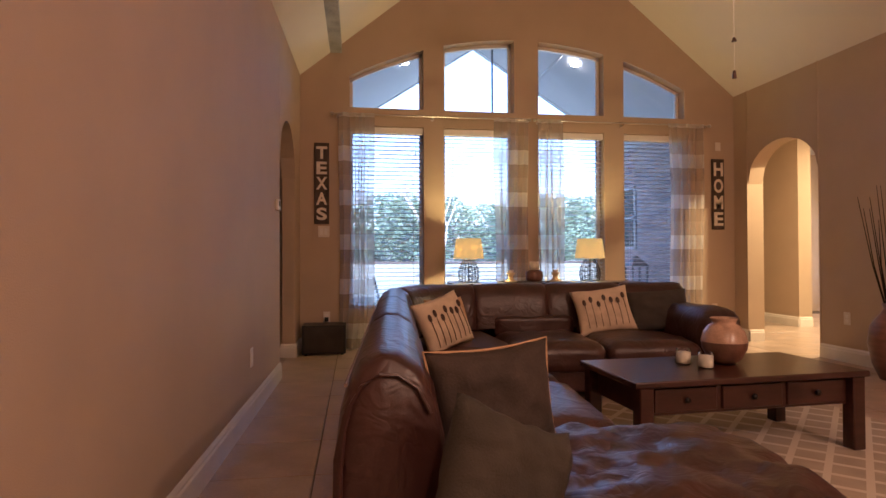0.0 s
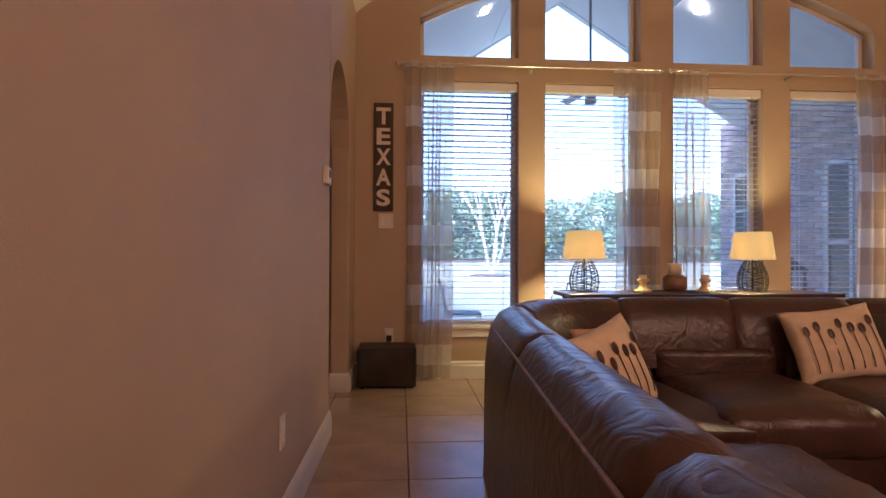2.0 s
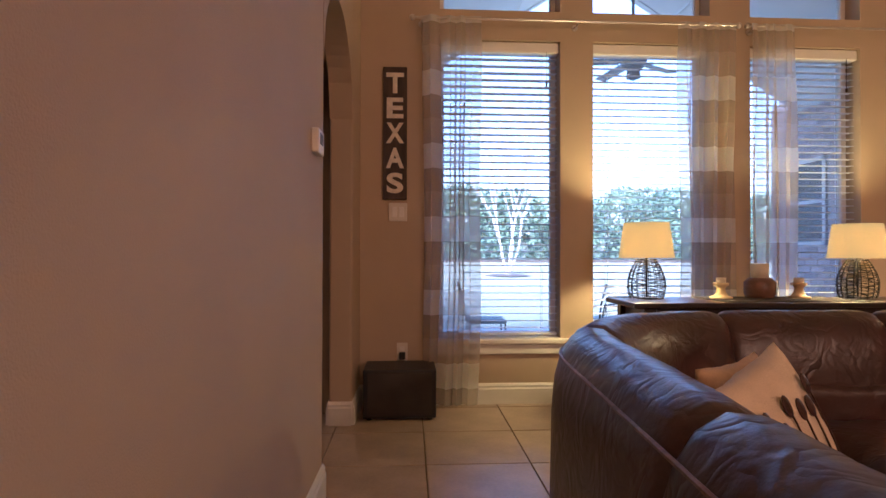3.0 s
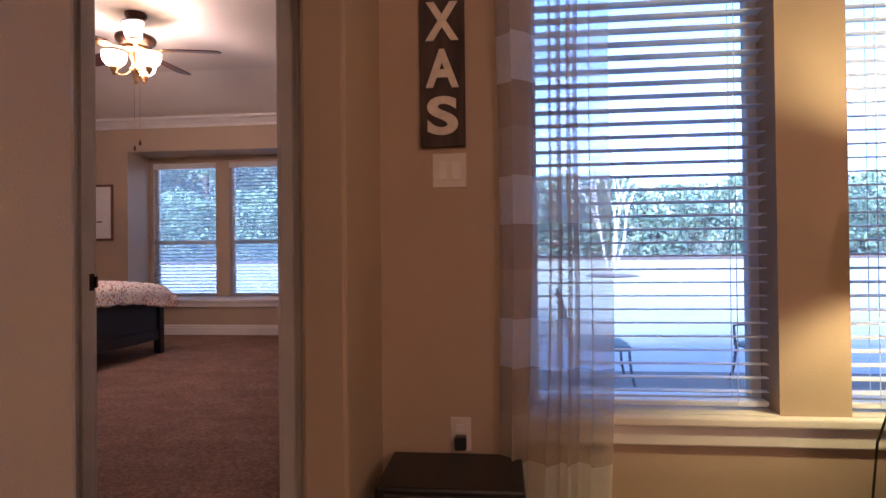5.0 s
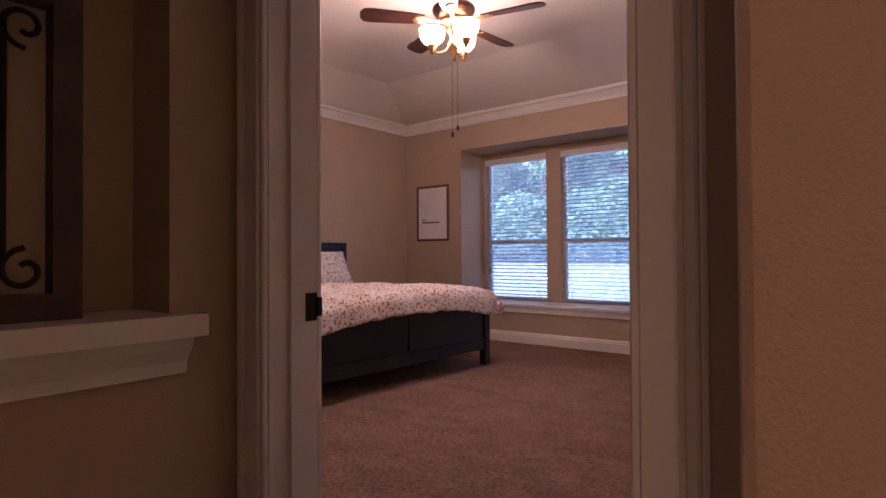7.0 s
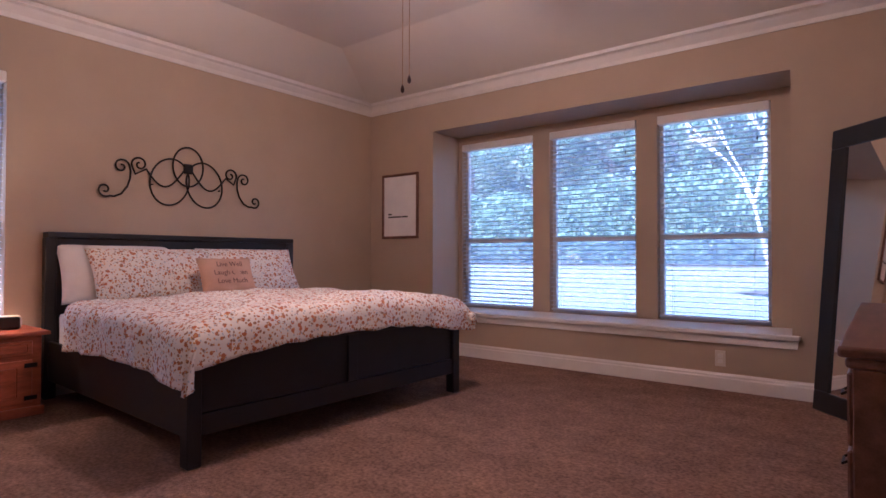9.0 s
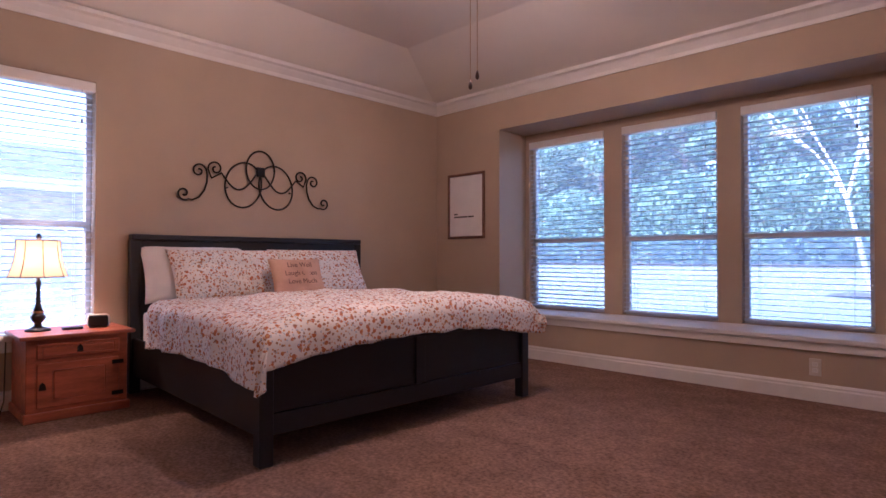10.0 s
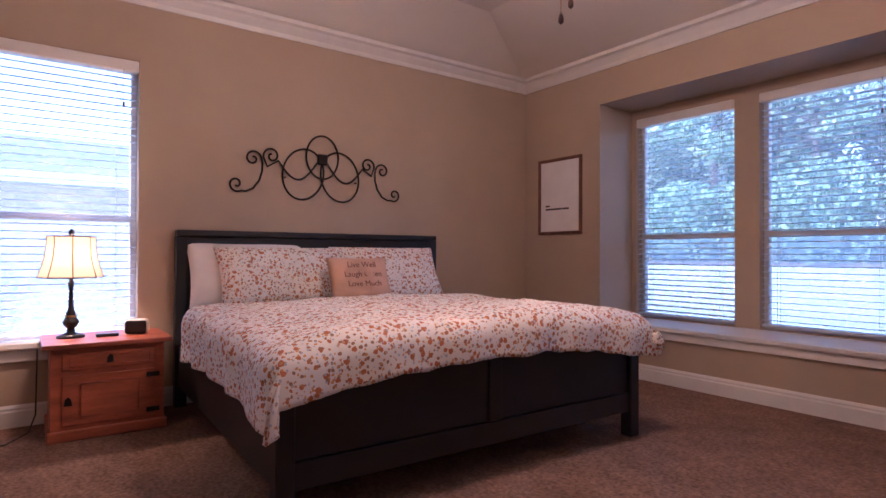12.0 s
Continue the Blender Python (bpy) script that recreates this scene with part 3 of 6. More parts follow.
def blind(l, r, z0, z1, at, axis="y", pitch=0.046, width=0.048, tilt=14, bottom=None, label="white slatted blind let down before the window"):
    root = thing("window_blind", label, "blind", "window blinds", at)
    w = r - l
    g = 0.012
    put = (lambda bm, a0, a1, d0, d1, c0, c1, bv=0: box(bm, a0, a1, d0, d1, c0, c1, bv)) if axis == "y" else (lambda bm, a0, a1, d0, d1, c0, c1, bv=0: box(bm, -d1, -d0, a0, a1, c0, c1, bv))
    bm = mesh()
    put(bm, l + 0.004, r - 0.004, -0.05, 0.035, z1 - 0.075, z1 - 0.004, 0.006)
    part("valance", bm, TRIM, root)
    b = z0 + 0.02 if bottom is None else bottom
    bm = mesh()
    put(bm, l + g, r - g, -0.025, 0.025, b, b + 0.018, 0.004)
    part("bottom_rail", bm, BLIND, root)
    slat = mesh()
    h = width / 2
    for k in range(4):
        t0, t1 = -1 + k * 0.5, -0.5 + k * 0.5
        crown = lambda t: 0.0035 * (1 - t * t)
        for s in (0.0,):
            vs = []
            for a in (l + g, r - g):
                for t in (t0, t1):
                    d, z = h * t, crown(t)
                    dd = d * math.cos(radians(tilt)) - z * math.sin(radians(tilt))
                    zz = d * math.sin(radians(tilt)) + z * math.cos(radians(tilt))
                    for e in (0, 0.0022):
                        vs.append(slat.verts.new((a, dd, zz + e) if axis == "y" else (-dd, a, zz + e)))
            i = vs
            for f in ((0, 2, 6, 4), (1, 5, 7, 3), (0, 4, 5, 1), (2, 3, 7, 6)):
                slat.faces.new([i[j] for j in f])
    bmesh.ops.recalc_face_normals(slat, faces=slat.faces[:])
    first = part("slat", slat, BLIND, root)
    first.location.z = b + pitch
    n = int((z1 - 0.09 - b) / pitch)
    for k in range(2, n + 1):
        o = first.copy()
        scene.collection.objects.link(o)
        o.location.z = b + pitch * k
    for u in (0.14, 0.86):
        bm = mesh()
        a = l + w * u
        put(bm, a, a + 0.002, -0.027, -0.025, b, z1 - 0.07)
        put(bm, a, a + 0.002, 0.025, 0.027, b, z1 - 0.07)
        part("ladder_cord", bm, BLIND, root)
    bm = mesh()
    a = r - 0.09
    put(bm, a, a + 0.0025, -0.058, -0.055, z1 - 0.27, z1 - 0.07)
    put(bm, a - 0.005, a + 0.008, -0.062, -0.05, z1 - 0.30, z1 - 0.27, 0.003)
    part("pull_cord", bm, DARKWOOD, root)
    return root


for (l, r), slant in zip(WINDOWS, (-4, 5, 2, 0)):
    blind(l, r, SILL_Z, HEAD_Z, (0, NY + 0.07, 0), tilt=slant)


def curtain(x0, x1, seed):
    """A gathered panel of sheer gauze hanging from the rod to the floor."""
    root = thing("curtain", "sheer gauze curtain with broad white and taupe stripes", "curtain", "sheer curtains")
    bm = mesh()
    nu, nv, top = 110, 40, 2.505
    rows = []
    for j in range(nv + 1):
        v = j / nv
        row = []
        for i in range(nu + 1):
            u = i / nu
            z = top - v * (top - 0.015)
            swing = 0.02 * noise.noise((seed, v * 2.0, 0)) * v
            ph = u * 2 * math.pi * 4.0 + seed + 3.2 * noise.noise((u * 2.6, v * 0.9, seed))
            full = 0.35 + 0.65 * min(1, v * 4)
            fold = 0.030 * math.sin(ph) * full + 0.018 * noise.noise((u * 6, v * 2.2, seed))
            spread = 1.0 + 0.10 * noise.noise((v * 2.5, seed, 3)) - 0.08 * v
            x = (x0 + x1) / 2 + (u - 0.5) * (x1 - x0) * spread + swing + 0.014 * math.sin(2 * ph + 0.6) * full
            row.append(bm.verts.new((x, NY - 0.085 + fold, z)))
        rows.append(row)
    for a, b in zip(rows, rows[1:]):
        for k in range(nu):
            bm.faces.new((a[k], a[k + 1], b[k + 1], b[k]))
    part("cloth", bm, SHEER, root, smooth=True)
    return root


for n, (x0, x1) in enumerate(((0.14, 0.51), (1.83, 2.22), (2.31, 2.62), (3.88, 4.33))):
    curtain(x0, x1, 1.7 * n + 0.4)
for x0, x1 in ((0.08, 2.23), (2.29, 4.40)):
    root = thing("curtain_rod", "thin brushed nickel curtain rod on wall brackets", "curtain rod", "curtain rods")
    bm = mesh()
    cyl(bm, (x0, NY - 0.085, 2.49), (x1, NY - 0.085, 2.49), 0.008)
    part("rod", bm, STEEL, root)
    for x in (x0, x1):
        bm = mesh()
        bmesh.ops.create_uvsphere(bm, u_segments=12, v_segments=8, radius=0.02, matrix=Matrix.Translation((x, NY - 0.085, 2.49)))
        part("finial", bm, STEEL, root, smooth=True)
    for x in (x0 + 0.06, (x0 + x1) / 2, x1 - 0.05):
        bm = mesh()
        cyl(bm, (x, NY - 0.085, 2.478), (x, NY, 2.478), 0.006)
        cyl(bm, (x, NY - 0.008, 2.478), (x, NY, 2.478), 0.02)
        part("bracket", bm, STEEL, root)


# ---- setting: vestibule with the bedroom door ----
DY0, DY1 = 5.99, 6.11          # the door wall
DX0, DX1 = -1.305, -0.53       # the opening
DOOR_H = 2.06
VX = -1.385                    # face of the niche wall
bm = mesh()
box(bm, VX - 0.16, DX0, DY0, DY1, 0, 2.9)
box(bm, DX1, -0.27, DY0, DY1, 0, 2.9)
box(bm, DX0, DX1, DY0, DY1, DOOR_H, 2.9)
part("wall_door", bm, WALL, label="tan painted wall with the bedroom doorway", category="wall", kind="structure")
NICHE = (4.80, 5.84)
bm = mesh()
box(bm, VX - 0.16, VX, 4.3, DY0, 0, 0.835)
box(bm, VX - 0.16, VX, NICHE[1], DY0, 0.835, 2.9)
box(bm, VX - 0.16, VX, 4.3, NICHE[0], 0.835, 2.9)
box(bm, VX - 0.16, VX, NICHE[0], NICHE[1], 2.35, 2.9)
box(bm, VX - 0.18, VX - 0.16, 4.3, DY0, 0, 2.9)
part("wall_niche", bm, WALL, label="tan painted wall with a tall recessed niche", category="wall", kind="structure")
bm = mesh()
box(bm, VX - 0.2, -0.43, 4.18, 4.3, 0, 2.9)
part("wall_vestibule", bm, WALL, label="tan painted wall", category="wall", kind="structure")
bm = mesh()
box(bm, -1.56, -0.36, 4.2, 6.1, 2.55, 2.65)
part("ceiling_vestibule", bm, CEIL, label="cream painted ceiling", category="ceiling", kind="structure")
bm = mesh()
prism(bm, [(VX - 0.155, 0.835), (VX + 0.062, 0.835), (VX + 0.062, 0.876), (VX - 0.155, 0.876)], "y", 4.7, 5.885)
prism(bm, [(VX, 0.762), (VX + 0.016, 0.762), (VX + 0.02, 0.785), (VX + 0.038, 0.812), (VX + 0.05, 0.835), (VX, 0.835)], "y", 4.72, 5.865)
part("niche_ledge", bm, TRIM, label="white moulded ledge under the niche", category="ledge", kind="structure")


def casing(name, x0, x1, y, h, out, w=0.085):
    """A moulded door casing on the face y; out: the way it stands proud."""
    root = thing(name, "white moulded door casing", "door casing")
    root["kind"] = "structure"
    steps = ((0.0, w, 0.014), (0.012, w - 0.03, 0.019), (w - 0.022, w - 0.006, 0.024))
    for nm, f in (("jamb_left", lambda a, b: (x0 - b, x0 - a, 0, h)), ("jamb_right", lambda a, b: (x1 + a, x1 + b, 0, h))):
        bm = mesh()
        for a, b, d in steps:
            l, r, z0, z1 = f(a, b)
            box(bm, l, r, min(y, y + out * d), max(y, y + out * d), z0, z1 + a, 0.003)
        part("upright", bm, TRIM, root)
    bm = mesh()
    for a, b, d in steps:
        box(bm, x0 - w, x1 + w, min(y, y + out * d), max(y, y + out * d), h + a, h + b, 0.003)
    part("head", bm, TRIM, root)
    return root


casing("door_casing", DX0 + 0.02, DX1 - 0.02, DY0, DOOR_H - 0.02, -1)
casing("door_casing", DX0 + 0.02, DX1 - 0.02, DY1, DOOR_H - 0.02, 1)
root = thing("door_1", "white door frame with a dark strike plate", "door frame")
root["kind"] = "structure"
for nm, b in (("jamb", (DX0, DX0 + 0.02, DY0, DY1, 0, DOOR_H)), ("jamb", (DX1 - 0.02, DX1, DY0, DY1, 0, DOOR_H)), ("head_jamb", (DX0 + 0.02, DX1 - 0.02, DY0, DY1, DOOR_H - 0.02, DOOR_H)),
              ("stop", (DX0 + 0.02, DX0 + 0.032, DY0 + 0.045, DY0 + 0.08, 0, DOOR_H - 0.02)), ("stop", (DX1 - 0.032, DX1 - 0.02, DY0 + 0.045, DY0 + 0.08, 0, DOOR_H - 0.02))):
    bm = mesh()
    box(bm, *b)
    part(nm, bm, TRIM, root)
bm = mesh()
box(bm, DX0 + 0.02, DX0 + 0.0225, DY1 - 0.032, DY1 - 0.002, 0.845, 0.905)
box(bm, DX0 + 0.02, DX0 + 0.030, DY1 - 0.004, DY1 + 0.006, 0.855, 0.895)
part("strike_plate", bm, IRON, root, "dark bronze strike plate")
baseboard_run("baseboard", [(-0.392, DY0), (-0.392, 5.75)])
baseboard_run("baseboard", [(VX, 4.3), (VX, DY0)])

# ---- setting: bedroom ----
BX0, BX1, BY0, BY1 = -5.317, -0.42, DY1, 10.79
WH = 2.645
WEST = (6.58, 7.445, 0.475, 2.19)
bm = mesh()
box(bm, BX0 - 0.2, BX0, BY0 - 0.3, WEST[0], 0, 3.1)
box(bm, BX0 - 0.2, BX0, WEST[1], BY1 + 0.6, 0, 3.1)
box(bm, BX0 - 0.2, BX0, WEST[0], WEST[1], 0, WEST[2])
box(bm, BX0 - 0.2, BX0, WEST[0], WEST[1], WEST[3], 3.1)
part("wall_bedroom_west", bm, WALL, label="tan painted bedroom wall behind the bed", category="wall", kind="structure")
RX0, RX1, RD = -4.425, -1.28, 0.447
BAYS = ((-4.378, -3.516), (-3.334, -2.492), (-2.314, -1.46))
BZ0, BZ1, RZ0, RZ1 = 0.448, 2.185, 0.422, 2.262
bm = mesh()
box(bm, BX0, RX0, BY1, BY1 + 0.2, 0, 3.1)
box(bm, RX1, BX1 + 0.2, BY1, BY1 + 0.2, 0, 3.1)
box(bm, RX0, RX1, BY1, BY1 + 0.2, RZ1, 3.1)
box(bm, RX0, RX1, BY1, BY1 + 0.2, 0, RZ0)
box(bm, RX0 - 0.12, RX0, BY1 + 0.2, BY1 + RD + 0.16, RZ0 - 0.2, RZ1 + 0.1)
box(bm, RX1, RX1 + 0.12, BY1 + 0.2, BY1 + RD + 0.16, RZ0 - 0.2, RZ1 + 0.1)
box(bm, RX0, RX1, BY1 + 0.2, BY1 + RD + 0.16, RZ1, RZ1 + 0.1)
box(bm, RX0, RX1, BY1 + 0.2, BY1 + RD + 0.16, RZ0 - 0.2, RZ0)
edges = [RX0] + [v for w in BAYS for v in w] + [RX1]
for k in range(0, len(edges), 2):
    box(bm, edges[k], edges[k + 1], BY1 + RD, BY1 + RD + 0.16, RZ0, RZ1)
for l, r in BAYS:
    box(bm, l, r, BY1 + RD, BY1 + RD + 0.16, RZ0, BZ0)
    box(bm, l, r, BY1 + RD, BY1 + RD + 0.16, BZ1, RZ1)
part("wall_bedroom_north", bm, WALL, label="tan painted bedroom wall with a wide window recess", category="wall", kind="structure")
bm = mesh()
box(bm, BX1, BX1 + 0.12, DY1, BY1, 0, 3.1)
part("wall_bedroom_east", bm, WALL, label="tan painted bedroom wall", category="wall", kind="structure")
bm = mesh()
box(bm, BX0 - 0.2, VX - 0.16, DY1 - 0.12, DY1, 0, 3.1)
box(bm, VX - 0.16, BX1 + 0.1, DY0, DY1, 2.9, 3.1)
part("wall_bedroom_south", bm, WALL, label="tan painted bedroom wall", category="wall", kind="structure")
for k, (l, r) in enumerate(BAYS):
    window_unit(f"window_{k + 9}", "white-framed sash window in the recess", l, r, BZ0, BZ1, BY1 + RD + 0.07, mid=1.145)
    blind(l, r, BZ0, BZ1, (0, BY1 + RD + 0.035, 0), pitch=0.044, tilt=(9, -4, -4)[k])
window_unit("window_12", "white-framed sash window beside the bed", WEST[0], WEST[1], WEST[2], WEST[3], -BX0 + 0.10, mid=1.205, axis="x")
blind(WEST[0], WEST[1], WEST[2], WEST[3], (BX0 - 0.04, 0, 0), axis="x", pitch=0.044, tilt=4)
bm = mesh()
box(bm, RX0 + 0.002, RX1 - 0.002, BY1 - 0.0, BY1 + RD, RZ0, RZ0 + 0.022)
box(bm, RX0 - 0.05, RX1 + 0.05, BY1 - 0.045, BY1, RZ0 - 0.012, RZ0 + 0.022, 0.008, 2)
prism(bm, [(RX0 - 0.03, RZ0 - 0.07), (RX1 + 0.03, RZ0 - 0.07), (RX1 + 0.04, RZ0 - 0.012), (RX0 - 0.04, RZ0 - 0.012)], "y", BY1 - 0.022, BY1)
part("window_sill", bm, TRIM, label="long white window sill with moulded apron", category="sill", kind="structure")
bm = mesh()
box(bm, BX0 - 0.1, BX0, WEST[0], WEST[1], WEST[2] - 0.001, WEST[2] + 0.008)
box(bm, BX0, BX0 + 0.04, WEST[0] - 0.05, WEST[1] + 0.05, WEST[2] - 0.03, WEST[2] + 0.008, 0.008, 2)
box(bm, BX0, BX0 + 0.018, WEST[0] - 0.03, WEST[1] + 0.03, WEST[2] - 0.10, WEST[2] - 0.03, 0.005)
part("window_sill", bm, TRIM, label="white moulded window sill", category="sill", kind="structure")
# crown moulding and the raised ceiling
bm = mesh()
prof = [(0, WH - 0.10), (0.012, WH - 0.10), (0.018, WH - 0.07), (0.05, WH - 0.035), (0.06, WH - 0.02), (0.09, WH - 0.01), (0.09, WH + 0.02), (0, WH + 0.02)]
for a, b, s in (((BX0, BY0), (BX0, BY1), (1, 0)), ((BX0, BY1), (BX1, BY1), (0, -1)), ((BX1, BY1), (BX1, BY0), (-1, 0)), ((BX1, BY0), (BX0, BY0), (0, 1))):
    d = (Vector((*b, 0)) - Vector((*a, 0))).normalized()
    ends = []
    for p, q in ((a, 1), (b, -1)):
        ends.append([bm.verts.new((p[0] + s[0] * o + d.x * o * q, p[1] + s[1] * o + d.y * o * q, z)) for o, z in prof])
    n = len(prof)
    for k in range(n):
        bm.faces.new((ends[0][k], ends[0][(k + 1) % n], ends[1][(k + 1) % n], ends[1][k]))
bmesh.ops.recalc_face_normals(bm, faces=bm.faces[:])
part("trim", bm, TRIM, label="white crown moulding", category="moulding", kind="structure")
CZ, IX, IY = 2.89, 0.62, 1.0
bm = mesh()
outer = [bm.verts.new(p) for p in ((BX0, BY0, WH), (BX1, BY0, WH), (BX1, BY1, WH), (BX0, BY1, WH))]
inner = [bm.verts.new(p) for p in ((BX0 + IX, BY0 + IY, CZ), (BX1 - IX, BY0 + IY, CZ), (BX1 - IX, BY1 - IY, CZ), (BX0 + IX, BY1 - IY, CZ))]
top = [bm.verts.new((v.co.x, v.co.y, 3.15)) for v in outer]
for k in range(4):
    bm.faces.new((outer[k], outer[(k + 1) % 4], inner[(k + 1) % 4], inner[k]))
    bm.faces.new((outer[k], top[k], top[(k + 1) % 4], outer[(k + 1) % 4]))
bm.faces.new(inner)
bm.faces.new(top[::-1])
bmesh.ops.recalc_face_normals(bm, faces=bm.faces[:])
part("ceiling_bedroom", bm, CEIL, label="cream ceiling with sloped sides", category="ceiling", kind="structure")
bm = mesh()
box(bm, BX0, BX1, DY1 - 0.02, BY1, -0.012, 0.012)
box(bm, DX0, DX1, DY0 + 0.02, DY1 - 0.02, -0.012, 0.011)
part("floor_carpet", bm, CARPET, label="brown cut-pile bedroom carpet", category="carpet", kind="structure")
for run in ([(BX0, BY0), (BX0, BY1), (BX1, BY1), (BX1, DY1)],):
    baseboard_run("baseboard", run)
bm = mesh()
box(bm, -6.2, -0.3, 5.0, 12.4, -0.25, -0.02)
part("subfloor", bm, GROUT, label="floor slab", category="floor", kind="structure")
# the outside of the bedroom wing towards the patio
bm = mesh()
box(bm, BX1 + 0.12, BX1 + 0.2, NY + 0.2, 11.6, -0.1, 3.1)
part("wall_outer", bm, MORTAR, label="outside wall of the bedroom wing", category="wall", kind="structure")
# roofs over it all
bm = mesh()
box(bm, BX0 - 0.6, BX1 + 0.6, 3.9, 11.9, 3.16, 3.3)
box(bm, -2.6, 5.5, BACK_Y - 0.4, NY + 0.2, 5.2, 5.4)
box(bm, -2.7, -2.5, BACK_Y - 0.4, 4.3, -0.1, 5.3)
part("roof", bm, SHINGLE, label="grey shingled roof", category="roof", kind="structure")

# ---- hall beyond the right-hand arch ----
bm = mesh()
box(bm, 6.35, 6.55, 7.02, 9.0, 0, 3.2)
box(bm, 6.35, 6.5, 3.0, 5.6, 0, 3.2)
box(bm, 4.9, 9.2, 8.9, 9.0, 0, 3.2)
box(bm, 4.9, 9.2, 2.9, 3.0, 0, 3.2)
box(bm, 9.1, 9.2, 3.0, 7.4, 0, 3.2)
box(bm, 9.1, 9.2, 8.4, 8.9, 0, 3.2)
box(bm, 9.1, 9.2, 7.4, 8.4, 0, 0.6)
box(bm, 9.1, 9.2, 7.4, 8.4, 2.2, 3.2)
box(bm, 4.9, 5.0, 6.37, 9.0, 0, 3.2)
part("wall_hall", bm, WALL, label="tan painted hall walls", category="wall", kind="structure")
bm = mesh()
box(bm, 4.9, 9.2, 2.9, 9.0, 2.75, 2.9)
part("ceiling_hall", bm, CEIL, label="cream painted hall ceiling", category="ceiling", kind="structure")
baseboard_run("baseboard", [(6.55, 7.02), (6.35, 7.02), (6.35, 9.0)][::-1])

# ---- living room lights ----
# Two unseen lamps added behind the camera to warm the walls and vault.
can_light("unseen_can_light", (0.9, -2.0, 3.6), 9, color=(1.0, 0.57, 0.25))
bulb("unseen_fill_bulb", (3.3, -1.8, 2.95), 39, 0.1, (1.0, 0.57, 0.25))
can_light("hall_can_light", (5.7, 5.3, 2.7), 24, color=(1.0, 0.68, 0.22))
can_light("hall_can_light", (7.6, 6.2, 2.7), 24, color=(1.0, 0.68, 0.22))
bulb("lamp_bulb", (1.475, 5.78, 1.065), 7.5, color=(1.0, 0.70, 0.18))
bulb("lamp_bulb", (2.79, 5.78, 1.065), 7.5, color=(1.0, 0.70, 0.18))
bulb("fan_bulb", (-2.70, 8.43, 2.53), 17, 0.08, (1.0, 0.64, 0.36))
bulb("bedside_bulb", (-5.10, 7.085, 0.965), 3.2, color=(1.0, 0.60, 0.27))

# ---- sofa ----
sofa = thing("sectional_sofa", "dark brown leather sectional sofa with a chaise and rounded corner", "sofa", at=(0.275, 1.35, 0), turn=-3.9)


def sofa_part(name, *a, **k):
    bm = mesh()
    pad(bm, *a, **k)
    return part(name, bm, LEATHER, sofa, smooth=True)


PROFILE = [(0.0, 0.04), (0.0, 0.30), (0.004, 0.52), (0.012, 0.61), (0.03, 0.675), (0.06, 0.72), (0.105, 0.745), (0.155, 0.742), (0.205, 0.712), (0.24, 0.65), (0.262, 0.55), (0.27, 0.40)]
RUN, CR = 2.62, 0.86      # the straight run, the corner's radius


def back_line(s):
    """A place on the outer line of the back, and the way inwards, s metres from the near end."""
    if s < RUN:
        return Vector((0, s, 0)), Vector((1, 0, 0))
    a = (s - RUN) / CR
    if a < math.pi / 2:
        return Vector((CR - CR * math.cos(a), RUN + CR * math.sin(a), 0)), Vector((math.cos(a), -math.sin(a), 0))
    return Vector((CR + (s - RUN - CR * math.pi / 2), RUN + CR, 0)), Vector((0, -1, 0))


def back_section(s0, s1, seed, caps=(False, False), lift=0.0):
    """One leather section of the back: soft, creased across, drawn in at its ends."""
    bm = mesh()
    n = max(10, int((s1 - s0) / 0.009))
    rings = []
    for i in range(n + 1):
        s = s0 + (s1 - s0) * i / n
        p, q = back_line(s)
        e = min(s - s0, s1 - s)
        draw = 0.016 * math.exp(-e / 0.025)
        ring = []
        for k, (o, z) in enumerate(PROFILE):
            t = k / (len(PROFILE) - 1)
            top = max(0.0, 1 - abs(t - 0.58) / 0.35)
            c = top * (0.004 * noise.noise((s * 7 + seed, t * 2.5, seed)) + 0.0016 * noise.noise((s * 34 + 3 * noise.noise((s * 5, t * 3, seed)), t * 1.2, seed + 3)) + 0.0018 * abs(noise.noise((s * 70 + 4 * noise.noise((s * 6, t * 2, seed + 9)), t * 1.5, seed + 5))))
            oo = o + (draw if o < 0.12 else -draw) * (1 if t > 0.25 else 0)
            zz = z + c - (draw if t > 0.3 else 0) + (lift * max(0.0, (z - 0.5) / 0.26) if z > 0.5 else 0)
            ring.append(bm.verts.new(p + q * oo + Vector((0, 0, zz))))
        rings.append(ring)
    for a, b in zip(rings, rings[1:]):
        for k in range(len(PROFILE) - 1):
            bm.faces.new((a[k], b[k], b[k + 1], a[k + 1]))
    for on, ring, way in ((caps[0], rings[0], 1), (caps[1], rings[-1], -1)):
        if on:
            p, q = back_line(s0 if way > 0 else s1)
            mid = bm.verts.new(sum((v.co for v in ring), Vector()) / len(ring))
            for k in range(len(ring) - 1):
                bm.faces.new((ring[k], ring[k + 1], mid) if way > 0 else (ring[k + 1], ring[k], mid))
            bm.faces.new((ring[-1], ring[0], mid) if way > 0 else (ring[0], ring[-1], mid))
    bmesh.ops.recalc_face_normals(bm, faces=bm.faces[:])
    return part("back_section", bm, LEATHER, sofa, smooth=True)


